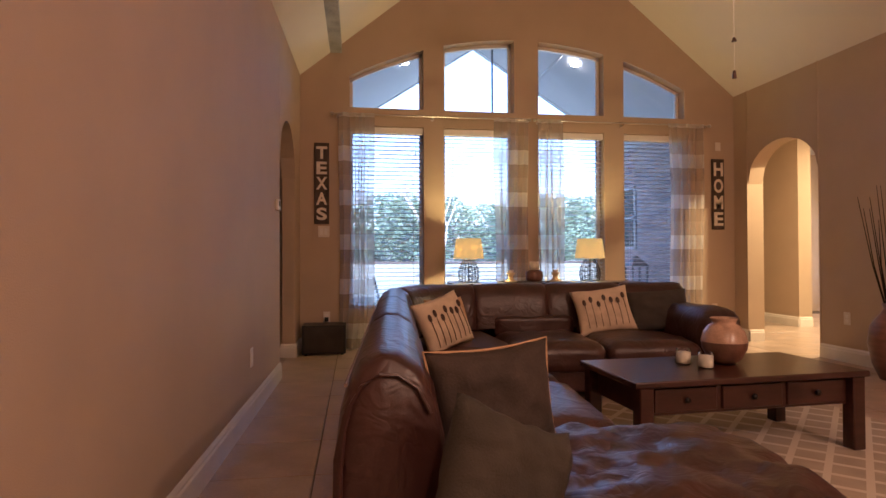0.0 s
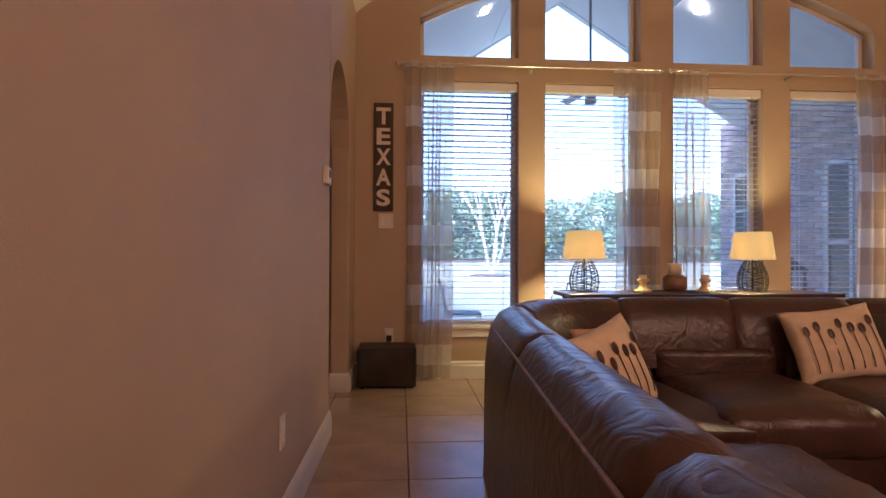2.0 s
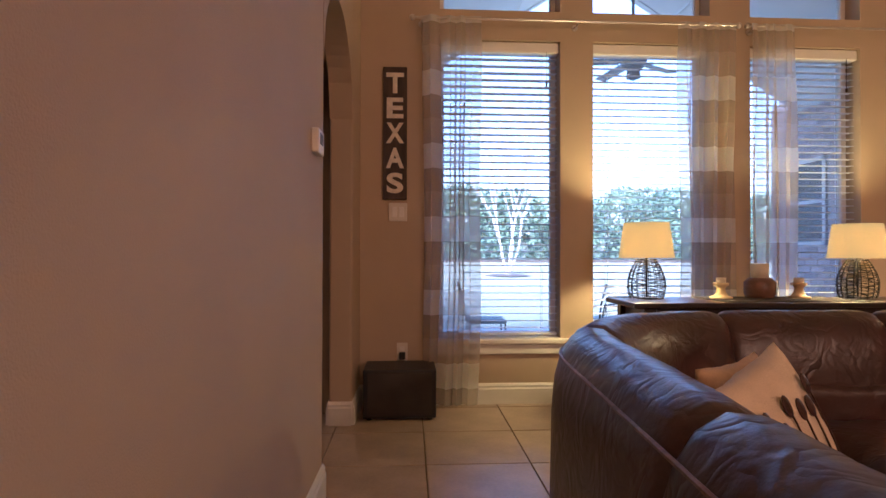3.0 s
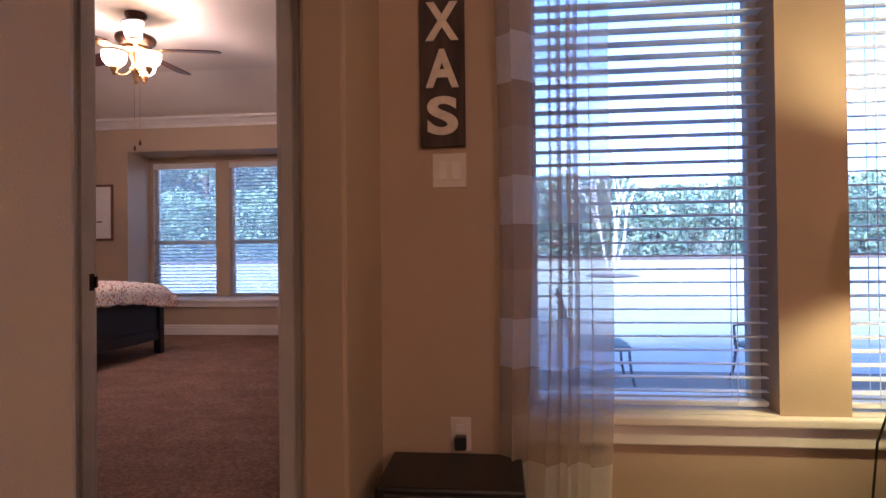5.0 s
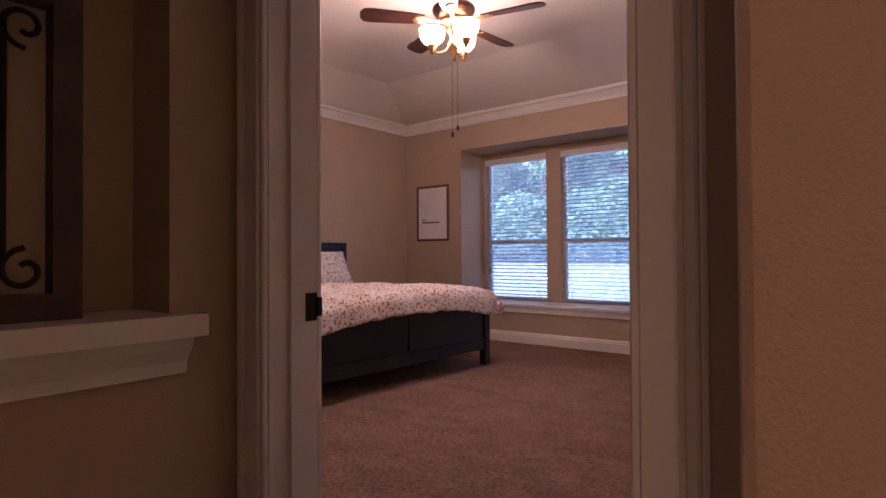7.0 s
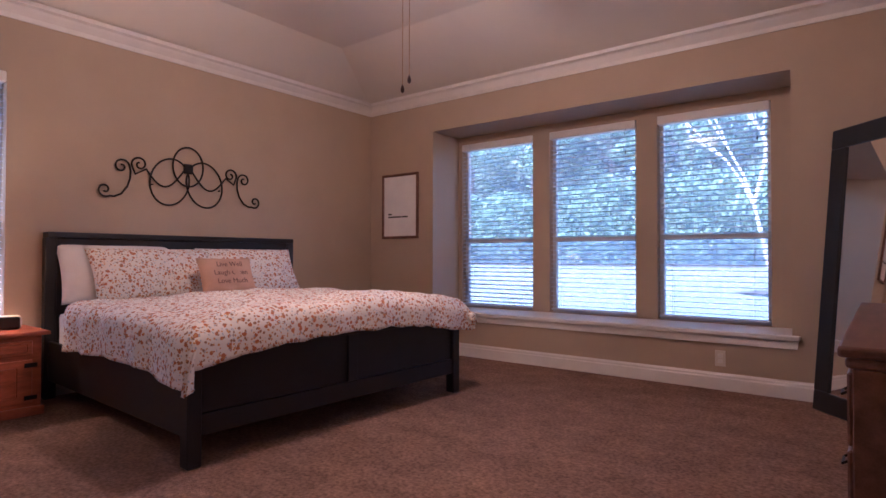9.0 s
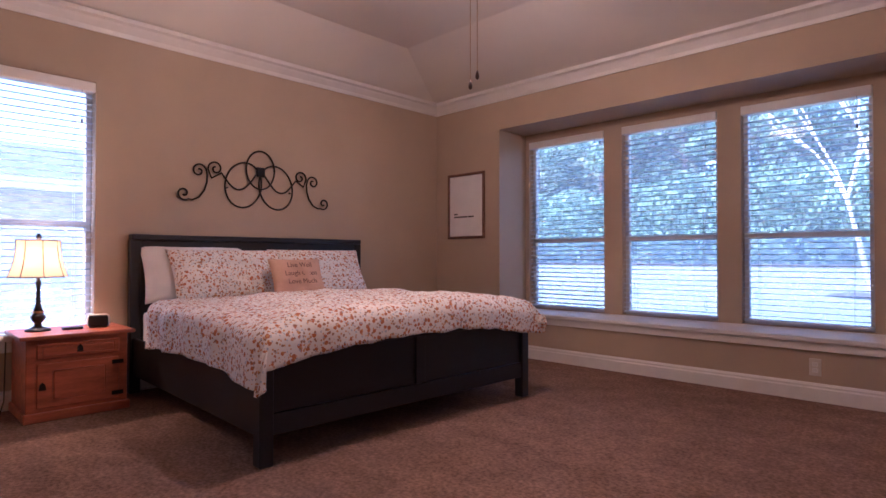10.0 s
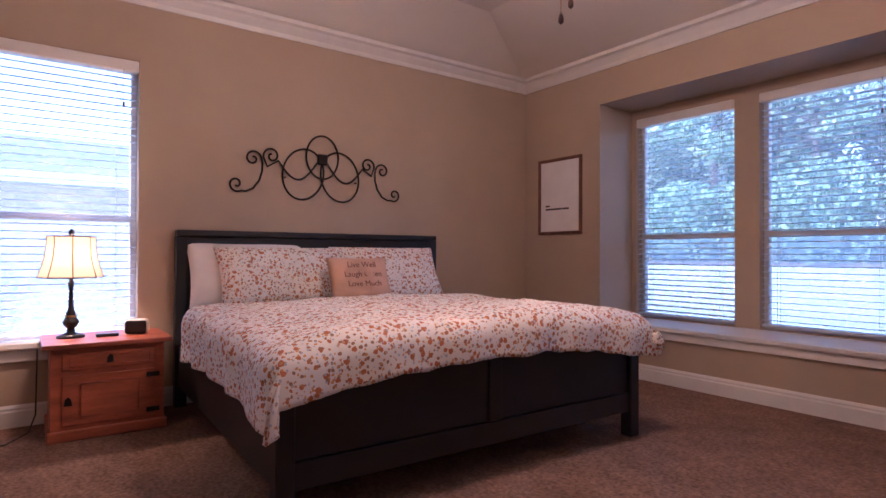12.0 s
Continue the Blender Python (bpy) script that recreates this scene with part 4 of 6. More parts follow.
SEAM = material("pale_seam_leather", (0.20, 0.13, 0.10), 0.5, vary=0.3, scale=30)
ARC = CR * math.pi / 2
cuts = [0.0, 0.965, 1.94, RUN + 0.30, RUN + ARC - 0.10, RUN + ARC + 0.52, RUN + ARC + 1.16, RUN + ARC + 1.70]
for k, (a, b) in enumerate(zip(cuts, cuts[1:])):
    back_section(a, b, 3.1 * k, (k == 0, k == len(cuts) - 2), lift=0.012)
for zz, off in ((0.685, 0.030), (0.06, 0.0)):
    bm = mesh()
    pts = []
    for k in range(90):
        p, q = back_line(0.01 + (cuts[-1] - 0.02) * k / 89)
        pts.append(p + q * (off + 0.001) + Vector((0, 0, zz)))
    tube(bm, pts, 0.005, 6)
    part("welt_seam", bm, SEAM, sofa, "pale raised seam")
bm = mesh()
tube(bm, [(o * 0.86 + 0.018, -0.004, 0.05 + (z - 0.05) * 0.95) for o, z in PROFILE[1:10]], 0.005, 6)
part("end_seam", bm, LEATHER, sofa, "raised leather seam")
FY = RUN + CR
for k, (a, b) in enumerate(((0.66, 1.40), (1.40, 2.14))):
    sofa_part("seat_cushion", 0.24, 0.98, a + 0.004, b - 0.004, 0.18, 0.375, r=0.07, puff=0.025, seed=7 + k, wrinkle=0.010)
sofa_part("chaise_cushion", 0.20, 1.30, -0.36, 0.66, 0.18, 0.385, r=0.08, puff=0.035, n=44, seed=11, wrinkle=0.030)
sofa_part("chaise_base", 0.22, 1.27, -0.33, 0.64, 0.03, 0.24, r=0.03, puff=0, seed=12)
sofa_part("seat_base", 0.18, 0.93, 0.66, RUN + 0.1, 0.04, 0.26, r=0.03, puff=0, seed=13)
bm = mesh()
poly = [(CR - 0.63 * math.cos(k / 10 * math.pi / 2), RUN + 0.63 * math.sin(k / 10 * math.pi / 2)) for k in range(11)] + [(CR + 0.1, RUN - 0.1), (CR + 0.02, RUN - 0.3), (0.98, 2.15), (0.23, 2.15)]
prism(bm, poly, "z", 0.05, 0.385)
bmesh.ops.bevel(bm, geom=[e for e in bm.edges if all(v.co.z > 0.38 for v in e.verts)], offset=0.05, segments=4, affect="EDGES")
part("corner_seat", bm, LEATHER, sofa, smooth=True)
for k, (a, b) in enumerate(((CR + 0.06, CR + 0.74), (CR + 0.74, CR + 1.42))):
    sofa_part("lumbar_cushion", a + 0.01, b - 0.01, FY - 0.288, FY - 0.2, 0.33, 0.50, r=0.04, puff=0.0, seed=25 + k, wrinkle=0.009)
    sofa_part("seat_cushion", a + 0.004, b - 0.004, FY - 1.02, FY - 0.26, 0.18, 0.375, r=0.07, puff=0.025, seed=31 + k, wrinkle=0.010)
sofa_part("seat_base", CR - 0.1, CR + 1.6, FY - 0.98, FY - 0.2, 0.04, 0.26, r=0.03, puff=0, seed=37)
sofa_part("armrest", CR + 1.42, CR + 1.72, FY - 1.02, FY - 0.16, 0.05, 0.60, r=0.11, puff=0.01, seed=38, wrinkle=0.010)


def throw_pillow(name, label, at, rot, w, h, d, mat, seed, trim=None, motif=False, crumple=0.014, pinch=0.16):
    root = thing(name, label, "cushion", "throw pillows")
    root.matrix_world = pose(*at, *rot)
    part("cover", cushion(w, h, d, n=26, seed=seed, crumple=crumple, pinch=pinch), mat, root, smooth=True)
    if trim:
        bm = mesh()
        pts = []
        n = 12
        for u, v in [(-1 + 2 * k / n, -1) for k in range(n)] + [(1, -1 + 2 * k / n) for k in range(n)] + [(1 - 2 * k / n, 1) for k in range(n)] + [(-1, 1 - 2 * k / n) for k in range(n)]:
            pts.append((u * w / 2 * (1 - 0.08 * (1 - v * v)), 0, h / 2 + v * h / 2 * (1 - 0.08 * (1 - u * u))))
        tube(bm, pts, 0.0035, 6, closed=True)
        part("piping", bm, trim, root, "tan edge piping")
    if motif:
        for k in range(7):
            x = -w * 0.34 + k * w * 0.113
            top = h * (0.66 + 0.07 * math.sin(k * 2.4))
            surf = lambda x, z: -d / 2 * max(0.0, (1 - abs(2 * x / w) ** 3) * (1 - abs(2 * z / h - 1) ** 3)) ** 0.5 - 0.006
            bm = mesh()
            tube(bm, [(x, surf(x, z), z) for z in [h * 0.12 + (top - h * 0.12) * j / 6 for j in range(7)]], 0.0025, 5)
            bmesh.ops.create_uvsphere(bm, u_segments=10, v_segments=6, radius=1, matrix=Matrix.Translation((x, surf(x, top), top)) @ Matrix.Diagonal((0.016, 0.004, 0.026, 1)))
            part("embroidered_seed_head", bm, DARKWOOD, root, "dark brown embroidered flower stem")
    return root


throw_pillow("throw_pillow", "cream cushion with brown embroidered flower stems", (0.96, 3.70, 0.38), (-20, -13, 34), 0.40, 0.36, 0.14, CREAM, 2, motif=True)
throw_pillow("throw_pillow", "tan cushion leaning in the sofa corner", (1.0, 3.88, 0.37), (-20, 0, 38), 0.38, 0.34, 0.12, TAN, 4)
throw_pillow("throw_pillow", "cream cushion with brown embroidered flower stems", (2.29, 4.24, 0.375), (-24, -7, -4), 0.47, 0.38, 0.15, CREAM, 6, motif=True)
throw_pillow("throw_pillow", "dark grey-brown suede cushion", (2.74, 4.24, 0.38), (-28, -4, -14), 0.50, 0.36, 0.15, BLACKOUT, 8)
throw_pillow("throw_pillow", "dark suede cushion with tan piping", (0.71, 1.50, 0.385), (-8, -3, 13), 0.37, 0.36, 0.13, BROWNHIDE, 10, trim=TAN, crumple=0.022, pinch=0.2)
throw_pillow("throw_pillow", "olive suede cushion leaning on the sofa back", (0.60, 1.17, 0.345), (-10, 24, 27), 0.37, 0.31, 0.14, OLIVE, 12, crumple=0.03)

# ---- coffee table ----
table = thing("coffee_table", "dark cherry wooden coffee table with drawers", "coffee table", at=(2.2, 2.77, 0), turn=3)
bm = mesh()
box(bm, -0.64, 0.64, -0.29, 0.29, 0.375, 0.405, 0.006, 2)
part("tabletop", bm, DARKWOOD, table)
bm = mesh()
box(bm, -0.57, 0.57, -0.24, 0.24, 0.235, 0.375, 0.004)
part("apron", bm, DARKWOOD, table)
for x in (-0.58, 0.58):
    for y in (-0.25, 0.25):
        bm = mesh()
        box(bm, x - 0.035, x + 0.035, y - 0.035, y + 0.035, 0.014, 0.375, 0.005)
        part("leg", bm, DARKWOOD, table)
for x in (-0.36, 0.0, 0.36):
    bm = mesh()
    box(bm, x - 0.165, x + 0.165, -0.252, -0.238, 0.25, 0.362, 0.004)
    d = part("drawer_front", bm, DARKWOOD, table)
    bm = mesh()
    lathe(bm, [(0.0, -0.02), (0.013, -0.018), (0.014, -0.01), (0.006, -0.004), (0.006, 0.0)], seg=12)
    kn = part("knob", bm, IRON, d, "dark metal knob", smooth=True)
    kn.matrix_local = pose(x, -0.252, 0.305, -90, 0, 0)

vase = thing("vase", "cream and brown glazed ceramic vase on the coffee table", "vase", at=(2.26, 2.80, 0.4055))
prof = [(0.0, 0.0), (0.055, 0.0), (0.09, 0.03), (0.122, 0.09), (0.128, 0.13), (0.115, 0.185), (0.085, 0.222), (0.065, 0.232), (0.068, 0.25), (0.078, 0.262), (0.072, 0.266), (0.058, 0.24), (0.0, 0.23)]
VASE_DARK = material("brown_glaze", (0.16, 0.08, 0.05), 0.3, vary=0.3, scale=14)
VASE_LIGHT = material("cream_glaze", (0.46, 0.30, 0.20), 0.25, vary=0.25, scale=14)
bm = mesh()
lathe(bm, prof[:5], seg=28)
part("lower_body", bm, VASE_DARK, vase, "dark brown lower glaze", smooth=True)
bm = mesh()
vase.scale = (0.9, 0.9, 0.92)
lathe(bm, prof[4:], seg=28)
part("upper_body", bm, VASE_LIGHT, vase, smooth=True)
for x, y in ((2.05, 2.84), (2.10, 2.72)):
    jar = thing("candle_jar", "small clear glass jar with a cream candle", "candle", "candle jars", (x, y, 0.4055))
    bm = mesh()
    lathe(bm, [(0.036, 0.0), (0.038, 0.01), (0.038, 0.075), (0.036, 0.078)], seg=20)
    part("glass", bm, GLASS, jar, smooth=True).visible_shadow = False
    bm = mesh()
    lathe(bm, [(0.0, 0.004), (0.0355, 0.004), (0.0365, 0.012), (0.0365, 0.062), (0.0, 0.064)], seg=20)
    part("candle", bm, LETTER, jar, smooth=True)


def rug_material():
    m = material("trellis_rug_wool", (0.40, 0.33, 0.25), 0.95, vary=0.1, grain=200, bump=0.8)
    nt = m.node_tree
    b = nt.nodes["Principled BSDF"]
    col = b.inputs["Base Color"].links[0].from_socket
    tc = nt.nodes.new("ShaderNodeTexCoord")
    mp = node(nt, "ShaderNodeMapping", Scale=(1, 1, 0))
    nt.links.new(tc.outputs["Object"], mp.inputs["Vector"])
    vo = node(nt, "ShaderNodeTexVoronoi", Scale=6.5, Randomness=0.0)
    vo.feature = "DISTANCE_TO_EDGE"
    sk = node(nt, "ShaderNodeMapping", Rotation=(0, 0, radians(45)), Scale=(1, 1, 1))
    nt.links.new(mp.outputs[0], sk.inputs["Vector"])
    nt.links.new(sk.outputs[0], vo.inputs["Vector"])
    lt = nt.nodes.new("ShaderNodeMath")
    lt.operation = "LESS_THAN"
    lt.inputs[1].default_value = 0.10
    nt.links.new(vo.outputs["Distance"], lt.inputs[0])
    mix = nt.nodes.new("ShaderNodeMix")
    mix.data_type = "RGBA"
    nt.links.new(lt.outputs[0], mix.inputs["Factor"])
    nt.links.new(col, mix.inputs[6])
    mix.inputs[7].default_value = (0.62, 0.55, 0.45, 1)
    nt.links.new(mix.outputs[2], b.inputs["Base Color"])
    return m


bm = mesh()
box(bm, 1.05, 3.35, 1.55, 3.6, 0.0, 0.014, 0.004)
part("area_rug", bm, rug_material(), label="tan and cream trellis patterned rug under the coffee table", category="rug")

# ---- console table and what stands on it ----
console = thing("console_table", "dark wooden console table under the windows", "console table")
CT = 0.715
bm = mesh()
box(bm, 1.27, 3.27, 5.45, 5.90, CT - 0.028, CT, 0.005, 2)
part("tabletop", bm, ESPRESSO, console)
bm = mesh()
box(bm, 1.36, 3.18, 5.50, 5.86, 0.10, CT - 0.028, 0.004)
part("cabinet_body", bm, ESPRESSO, console)
for x in (1.34, 3.14):
    for y in (5.47, 5.82):
        bm = mesh()
        box(bm, x - 0.01, x + 0.06, y - 0.01, y + 0.05, 0, CT - 0.028, 0.006)
        part("leg", bm, ESPRESSO, console)
for x in (1.66, 2.27, 2.88):
    bm = mesh()
    box(bm, x - 0.26, x + 0.26, 5.486, 5.50, 0.16, CT - 0.07, 0.004)
    part("door", bm, ESPRESSO, console)


SHADE = glow("lit_linen_shade", (1.0, 0.70, 0.18), 0.08, (0.22, 0.15, 0.035), 0.5)


def wire_lamp(x, y):
    lamp = thing("table_lamp", "lit table lamp with a cream drum shade and woven wire base", "table lamp", "console lamps", (x, y, CT + 0.0005))
    lamp.scale = (1.07, 1.07, 1.07)
    prof = lambda t: 0.045 + 0.055 * math.sin(math.pi * min(1.0, (1 - t) * 0.72 + 0.22)) if t < 1 else 0.03
    R = lambda z: 0.058 + 0.047 * math.sin(math.pi * (0.12 + 0.66 * (1 - z / 0.22))) - 0.028 * (z / 0.22) ** 2
    for k in range(18):
        a = 2 * math.pi * k / 18
        bm = mesh()
        tube(bm, [(R(z) * math.cos(a), R(z) * math.sin(a), z) for z in [0.22 * j / 10 for j in range(11)]], 0.0022, 5)
        part("upright_wire", bm, IRON, lamp)
    for k in range(16):
        z = 0.006 + k * 0.0138
        bm = mesh()
        tube(bm, [((R(z) + 0.002) * math.cos(2 * math.pi * j / 28), (R(z) + 0.002) * math.sin(2 * math.pi * j / 28), z + 0.004 * math.sin(j * 1.3 + k * 2)) for j in range(28)], 0.0022, 5, closed=True)
        part("woven_wire", bm, IRON, lamp)
    bm = mesh()
    lathe(bm, [(0.0, 0.0), (0.06, 0.0), (0.06, 0.006), (0.0, 0.008)], seg=20)
    part("foot", bm, IRON, lamp)
    bm = mesh()
    cyl(bm, (0, 0, 0.008), (0, 0, 0.30), 0.006)
    part("stem", bm, IRON, lamp)
    bm = mesh()
    lathe(bm, [(0.148, 0.225), (0.121, 0.42), (0.119, 0.42), (0.146, 0.225)], seg=40)
    part("shade", bm, SHADE, lamp, "glowing cream drum shade", smooth=True)
    bm = mesh()
    bmesh.ops.create_uvsphere(bm, u_segments=12, v_segments=8, radius=0.028, matrix=Matrix.Translation((0, 0, 0.325)))
    part("bulb", bm, glow("bulb_glass", (1.0, 0.75, 0.4), 2.5), lamp, smooth=True).visible_shadow = False
    return lamp


wire_lamp(1.475, 5.78)
wire_lamp(2.79, 5.78)
for x in (1.91, 2.39):
    c = thing("candlestick", "turned cream wooden candlestick with a short candle", "candlestick", "candlesticks", (x, 5.74, CT + 0.0035))
    c.scale = (1.15, 1.15, 1.15)
    bm = mesh()
    lathe(bm, [(0.0, 0.0), (0.055, 0.0), (0.056, 0.008), (0.035, 0.014), (0.024, 0.03), (0.02, 0.05), (0.027, 0.062), (0.038, 0.068), (0.038, 0.08), (0.0, 0.08)], seg=20)
    part("holder", bm, material("cream_turned_wood", (0.62, 0.46, 0.24), 0.6, vary=0.15), c, smooth=True)
    bm = mesh()
    lathe(bm, [(0.0, 0.08), (0.024, 0.08), (0.024, 0.106), (0.0, 0.104)], seg=16)
    part("candle", bm, LETTER, c, smooth=True)
cb = thing("candle_holder", "red-brown squat holder with a cream pillar candle", "candle", at=(2.18, 5.79, CT + 0.0035))
cb.scale = (1.25, 1.25, 1.25)
bm = mesh()
lathe(bm, [(0.0, 0.0), (0.06, 0.0), (0.07, 0.02), (0.07, 0.075), (0.05, 0.095), (0.0, 0.095)], seg=24)
part("holder", bm, PINE_DARK, cb, smooth=True)
bm = mesh()
lathe(bm, [(0.0, 0.095), (0.04, 0.095), (0.04, 0.165), (0.0, 0.162)], seg=24)
part("candle", bm, LETTER, cb, smooth=True)
bm = mesh()
tube(bm, [(1.42, 5.86, CT + 0.004), (1.275, 5.87, CT + 0.005), (1.255, 5.88, 0.66), (1.25, 6.0, 0.4), (1.23, 6.01, 0.12), (1.16, 5.99, 0.012), (1.09, 5.97, 0.006), (1.16, 6.0, 0.006), (1.30, 6.05, 0.006)], 0.0035, 6)
part("lamp_cable", bm, BLACKP, label="black lamp cord hanging beside the console", category="cable")
bm = mesh()
box(bm, 1.80, 2.64, 5.50, 5.885, CT, CT + 0.003)
part("table_runner", bm, BLACKOUT, label="dark cloth runner on the console table", category="table runner")


# ---- signs, switches, small fixtures ----
def letter_sign(name, label, word, x, z0, z1, w):
    root = thing(name, label, "wall sign", "letter signs", (x, NY - 0.022, 0))
    bm = mesh()
    box(bm, -w / 2, w / 2, 0, 0.022, z0, z1, 0.003)
    part("board", bm, SIGN, root)
    n = len(word)
    step = (z1 - z0 - 0.05) / n
    for k, ch in enumerate(word):
        cu = bpy.data.curves.new("letter", "FONT")
        cu.body, cu.align_x, cu.align_y, cu.size, cu.extrude, cu.offset = ch, "CENTER", "CENTER", step * 1.16, 0.003, 0.006
        tmp = new("letter_source", cu)
        me = bpy.data.meshes.new_from_object(tmp)
        bpy.data.objects.remove(tmp)
        xs = [v.co.x for v in me.vertices]
        ys = [v.co.y for v in me.vertices]
        sx = min(1.25, w * 0.74 / (max(xs) - min(xs)))
        for v in me.vertices:
            v.co.x = (v.co.x - (max(xs) + min(xs)) / 2) * sx
            v.co.y = (v.co.y - (max(ys) + min(ys)) / 2) * (step * 0.82 / (max(ys) - min(ys)))
        me.materials.clear()
        me.materials.append(LETTER)
        o = new("letter", me)
        o.parent = root
        o.matrix_local = pose(0, -0.002, z1 - 0.025 - step * (k + 0.5), 90, 0, 0)
    return root


letter_sign("letter_sign", "tall dark board sign with cream letters reading TEXAS", "TEXAS", -0.03, 1.33, 2.19, 0.155)
letter_sign("letter_sign", "tall dark board sign with cream letters reading HOME", "HOME", 4.55, 1.29, 2.12, 0.155)


def wall_plate(name, label, m, w=0.07, h=0.115, kind="outlet", gang=1):
    root = thing(name, label, kind)
    root.matrix_world = m
    bm = mesh()
    box(bm, -w / 2, w / 2, -0.006, 0, -h / 2, h / 2, 0.003, 2)
    part("cover_plate", bm, PLASTIC, root)
    for g in range(gang):
        x = (g - (gang - 1) / 2) * 0.046
        if kind == "light switch":
            bm = mesh()
            box(bm, x - 0.016, x + 0.016, -0.009, -0.006, -0.033, 0.033, 0.002)
            part("rocker", bm, TRIM, root)
        elif kind == "outlet":
            for z in (-0.02, 0.02):
                bm = mesh()
                box(bm, x - 0.016, x + 0.016, -0.008, -0.006, z - 0.014, z + 0.014, 0.003)
                part("socket", bm, TRIM, root)
    return root


wall_plate("light_switch", "ivory double light switch under the sign", pose(-0.01, NY, 1.25), 0.118, 0.118, "light switch", 2)
wall_plate("outlet", "ivory wall outlet above the subwoofer", pose(0.02, NY, 0.345))
wall_plate("outlet", "ivory plastic wall outlet beside the curtain", pose(4.50, NY, 0.36))
wall_plate("outlet", "ivory plastic outlet low on the wall", pose(wl(3.64)[0], 3.64, 0.37, 0, 0, 90 + WALL_TURN))
wall_plate("outlet", "ivory plastic outlet near the arch", pose(RIGHT_X, 4.62, 0.4, 0, 0, -90))
th = thing("thermostat", "white thermostat beside the arch", "thermostat")
th.matrix_world = pose(wl(4.58)[0], 4.58, 1.385, 0, 0, 90 + WALL_TURN)
bm = mesh()
box(bm, -0.055, 0.055, -0.028, 0, -0.045, 0.045, 0.006, 2)
part("case", bm, PLASTIC, th)
bm = mesh()
box(bm, -0.03, 0.03, -0.0295, -0.028, -0.01, 0.03)
part("display", bm, material("grey_display", (0.2, 0.23, 0.22), 0.2), th, "grey display window")
wall_plate("sensor", "small ivory wall sensor above the sign", pose(4.56, NY, 2.27), 0.07, 0.10, "sensor")

sub = thing("subwoofer", "black subwoofer box on the floor in the corner", "speaker", at=(0.01, 5.97, 0))
bm = mesh()
box(bm, -0.215, 0.215, -0.15, 0.15, 0.012, 0.297, 0.008, 2)
part("cabinet", bm, BLACKP, sub)
bm = mesh()
box(bm, -0.19, 0.19, -0.156, -0.15, 0.03, 0.28, 0.004)
part("grille", bm, BLACKOUT, sub, "black cloth grille")
for x in (-0.18, 0.18):
    for y in (-0.12, 0.12):
        bm = mesh()
        cyl(bm, (x, y, 0), (x, y, 0.013), 0.015)
        part("rubber_foot", bm, BLACKP, sub)
bm = mesh()
bmesh.ops.create_uvsphere(bm, u_segments=8, v_segments=6, radius=0.003, matrix=Matrix.Translation((-0.15, -0.151, 0.27)))
part("status_light", bm, glow("red_indicator", (1.0, 0.08, 0.05), 4.0), sub, "tiny red indicator light")
bm = mesh()
box(bm, 0.0, 0.04, NY - 0.045, NY - 0.009, 0.30, 0.345, 0.004)
part("power_plug", bm, BLACKP, label="black plug in the wall outlet", category="plug")

# floor vase with dry twigs by the right-hand wall
fv = thing("floor_vase", "red-brown floor vase with dark dry twigs", "vase", at=(4.5, 3.92, 0))
bm = mesh()
lathe(bm, [(0.0, 0.0), (0.09, 0.0), (0.14, 0.12), (0.17, 0.28), (0.15, 0.42), (0.08, 0.52), (0.06, 0.56), (0.075, 0.60), (0.065, 0.60), (0.05, 0.55), (0.0, 0.5)], seg=24)
part("body", bm, PINE_DARK, fv, smooth=True)
for k in range(16):
    a, s = k * 2.4, 0.10 + 0.02 * (k % 5)
    bm = mesh()
    tube(bm, [(0.02 * math.cos(a), 0.02 * math.sin(a), 0.45), (s * 0.7 * math.cos(a), s * 0.7 * math.sin(a), 0.9), (s * 1.2 * math.cos(a + 0.2), s * 1.2 * math.sin(a + 0.2), 1.25 + 0.1 * (k % 4))], [0.006, 0.004, 0.002], 5)
    part("twig", bm, IRON, fv)

# living room fan, of which the pull chain hangs into view
fan = thing("ceiling_fan", "ceiling fan on a long rod, with a pull chain", "ceiling fan", at=(RIDGE_X, 2.66, 0))
bm = mesh()
cyl(bm, (0, 0, 3.12), (0, 0, roof_z(RIDGE_X) + 0.02), 0.012)
part("down_rod", bm, IRON, fan)
bm = mesh()
cyl(bm, (0, 0, 1.92), (0, 0, 3.12), 0.0018, seg=6)
part("pull_chain", bm, STEEL, fan)
bm = mesh()
cyl(bm, (0, 0, 1.88), (0, 0, 1.92), 0.011, 0.008, 8)
cyl(bm, (0, 0, 2.07), (0, 0, 2.09), 0.014, 0.006, 8)
part("chain_knob", bm, DARKWOOD, fan)
bm = mesh()
lathe(bm, [(0.0, 3.10), (0.08, 3.10), (0.12, 3.14), (0.12, 3.22), (0.05, 3.28), (0.0, 3.28)], seg=24)
part("motor", bm, IRON, fan, smooth=True)
for k in range(5):
    bm = mesh()
    box(bm, 0.12, 0.62, -0.06, 0.06, 3.18, 3.188, 0.003)
    bl = part("blade", bm, DARKWOOD, fan)
    bl.matrix_local = pose(0, 0, 0, 0, 0, 72 * k + 20)

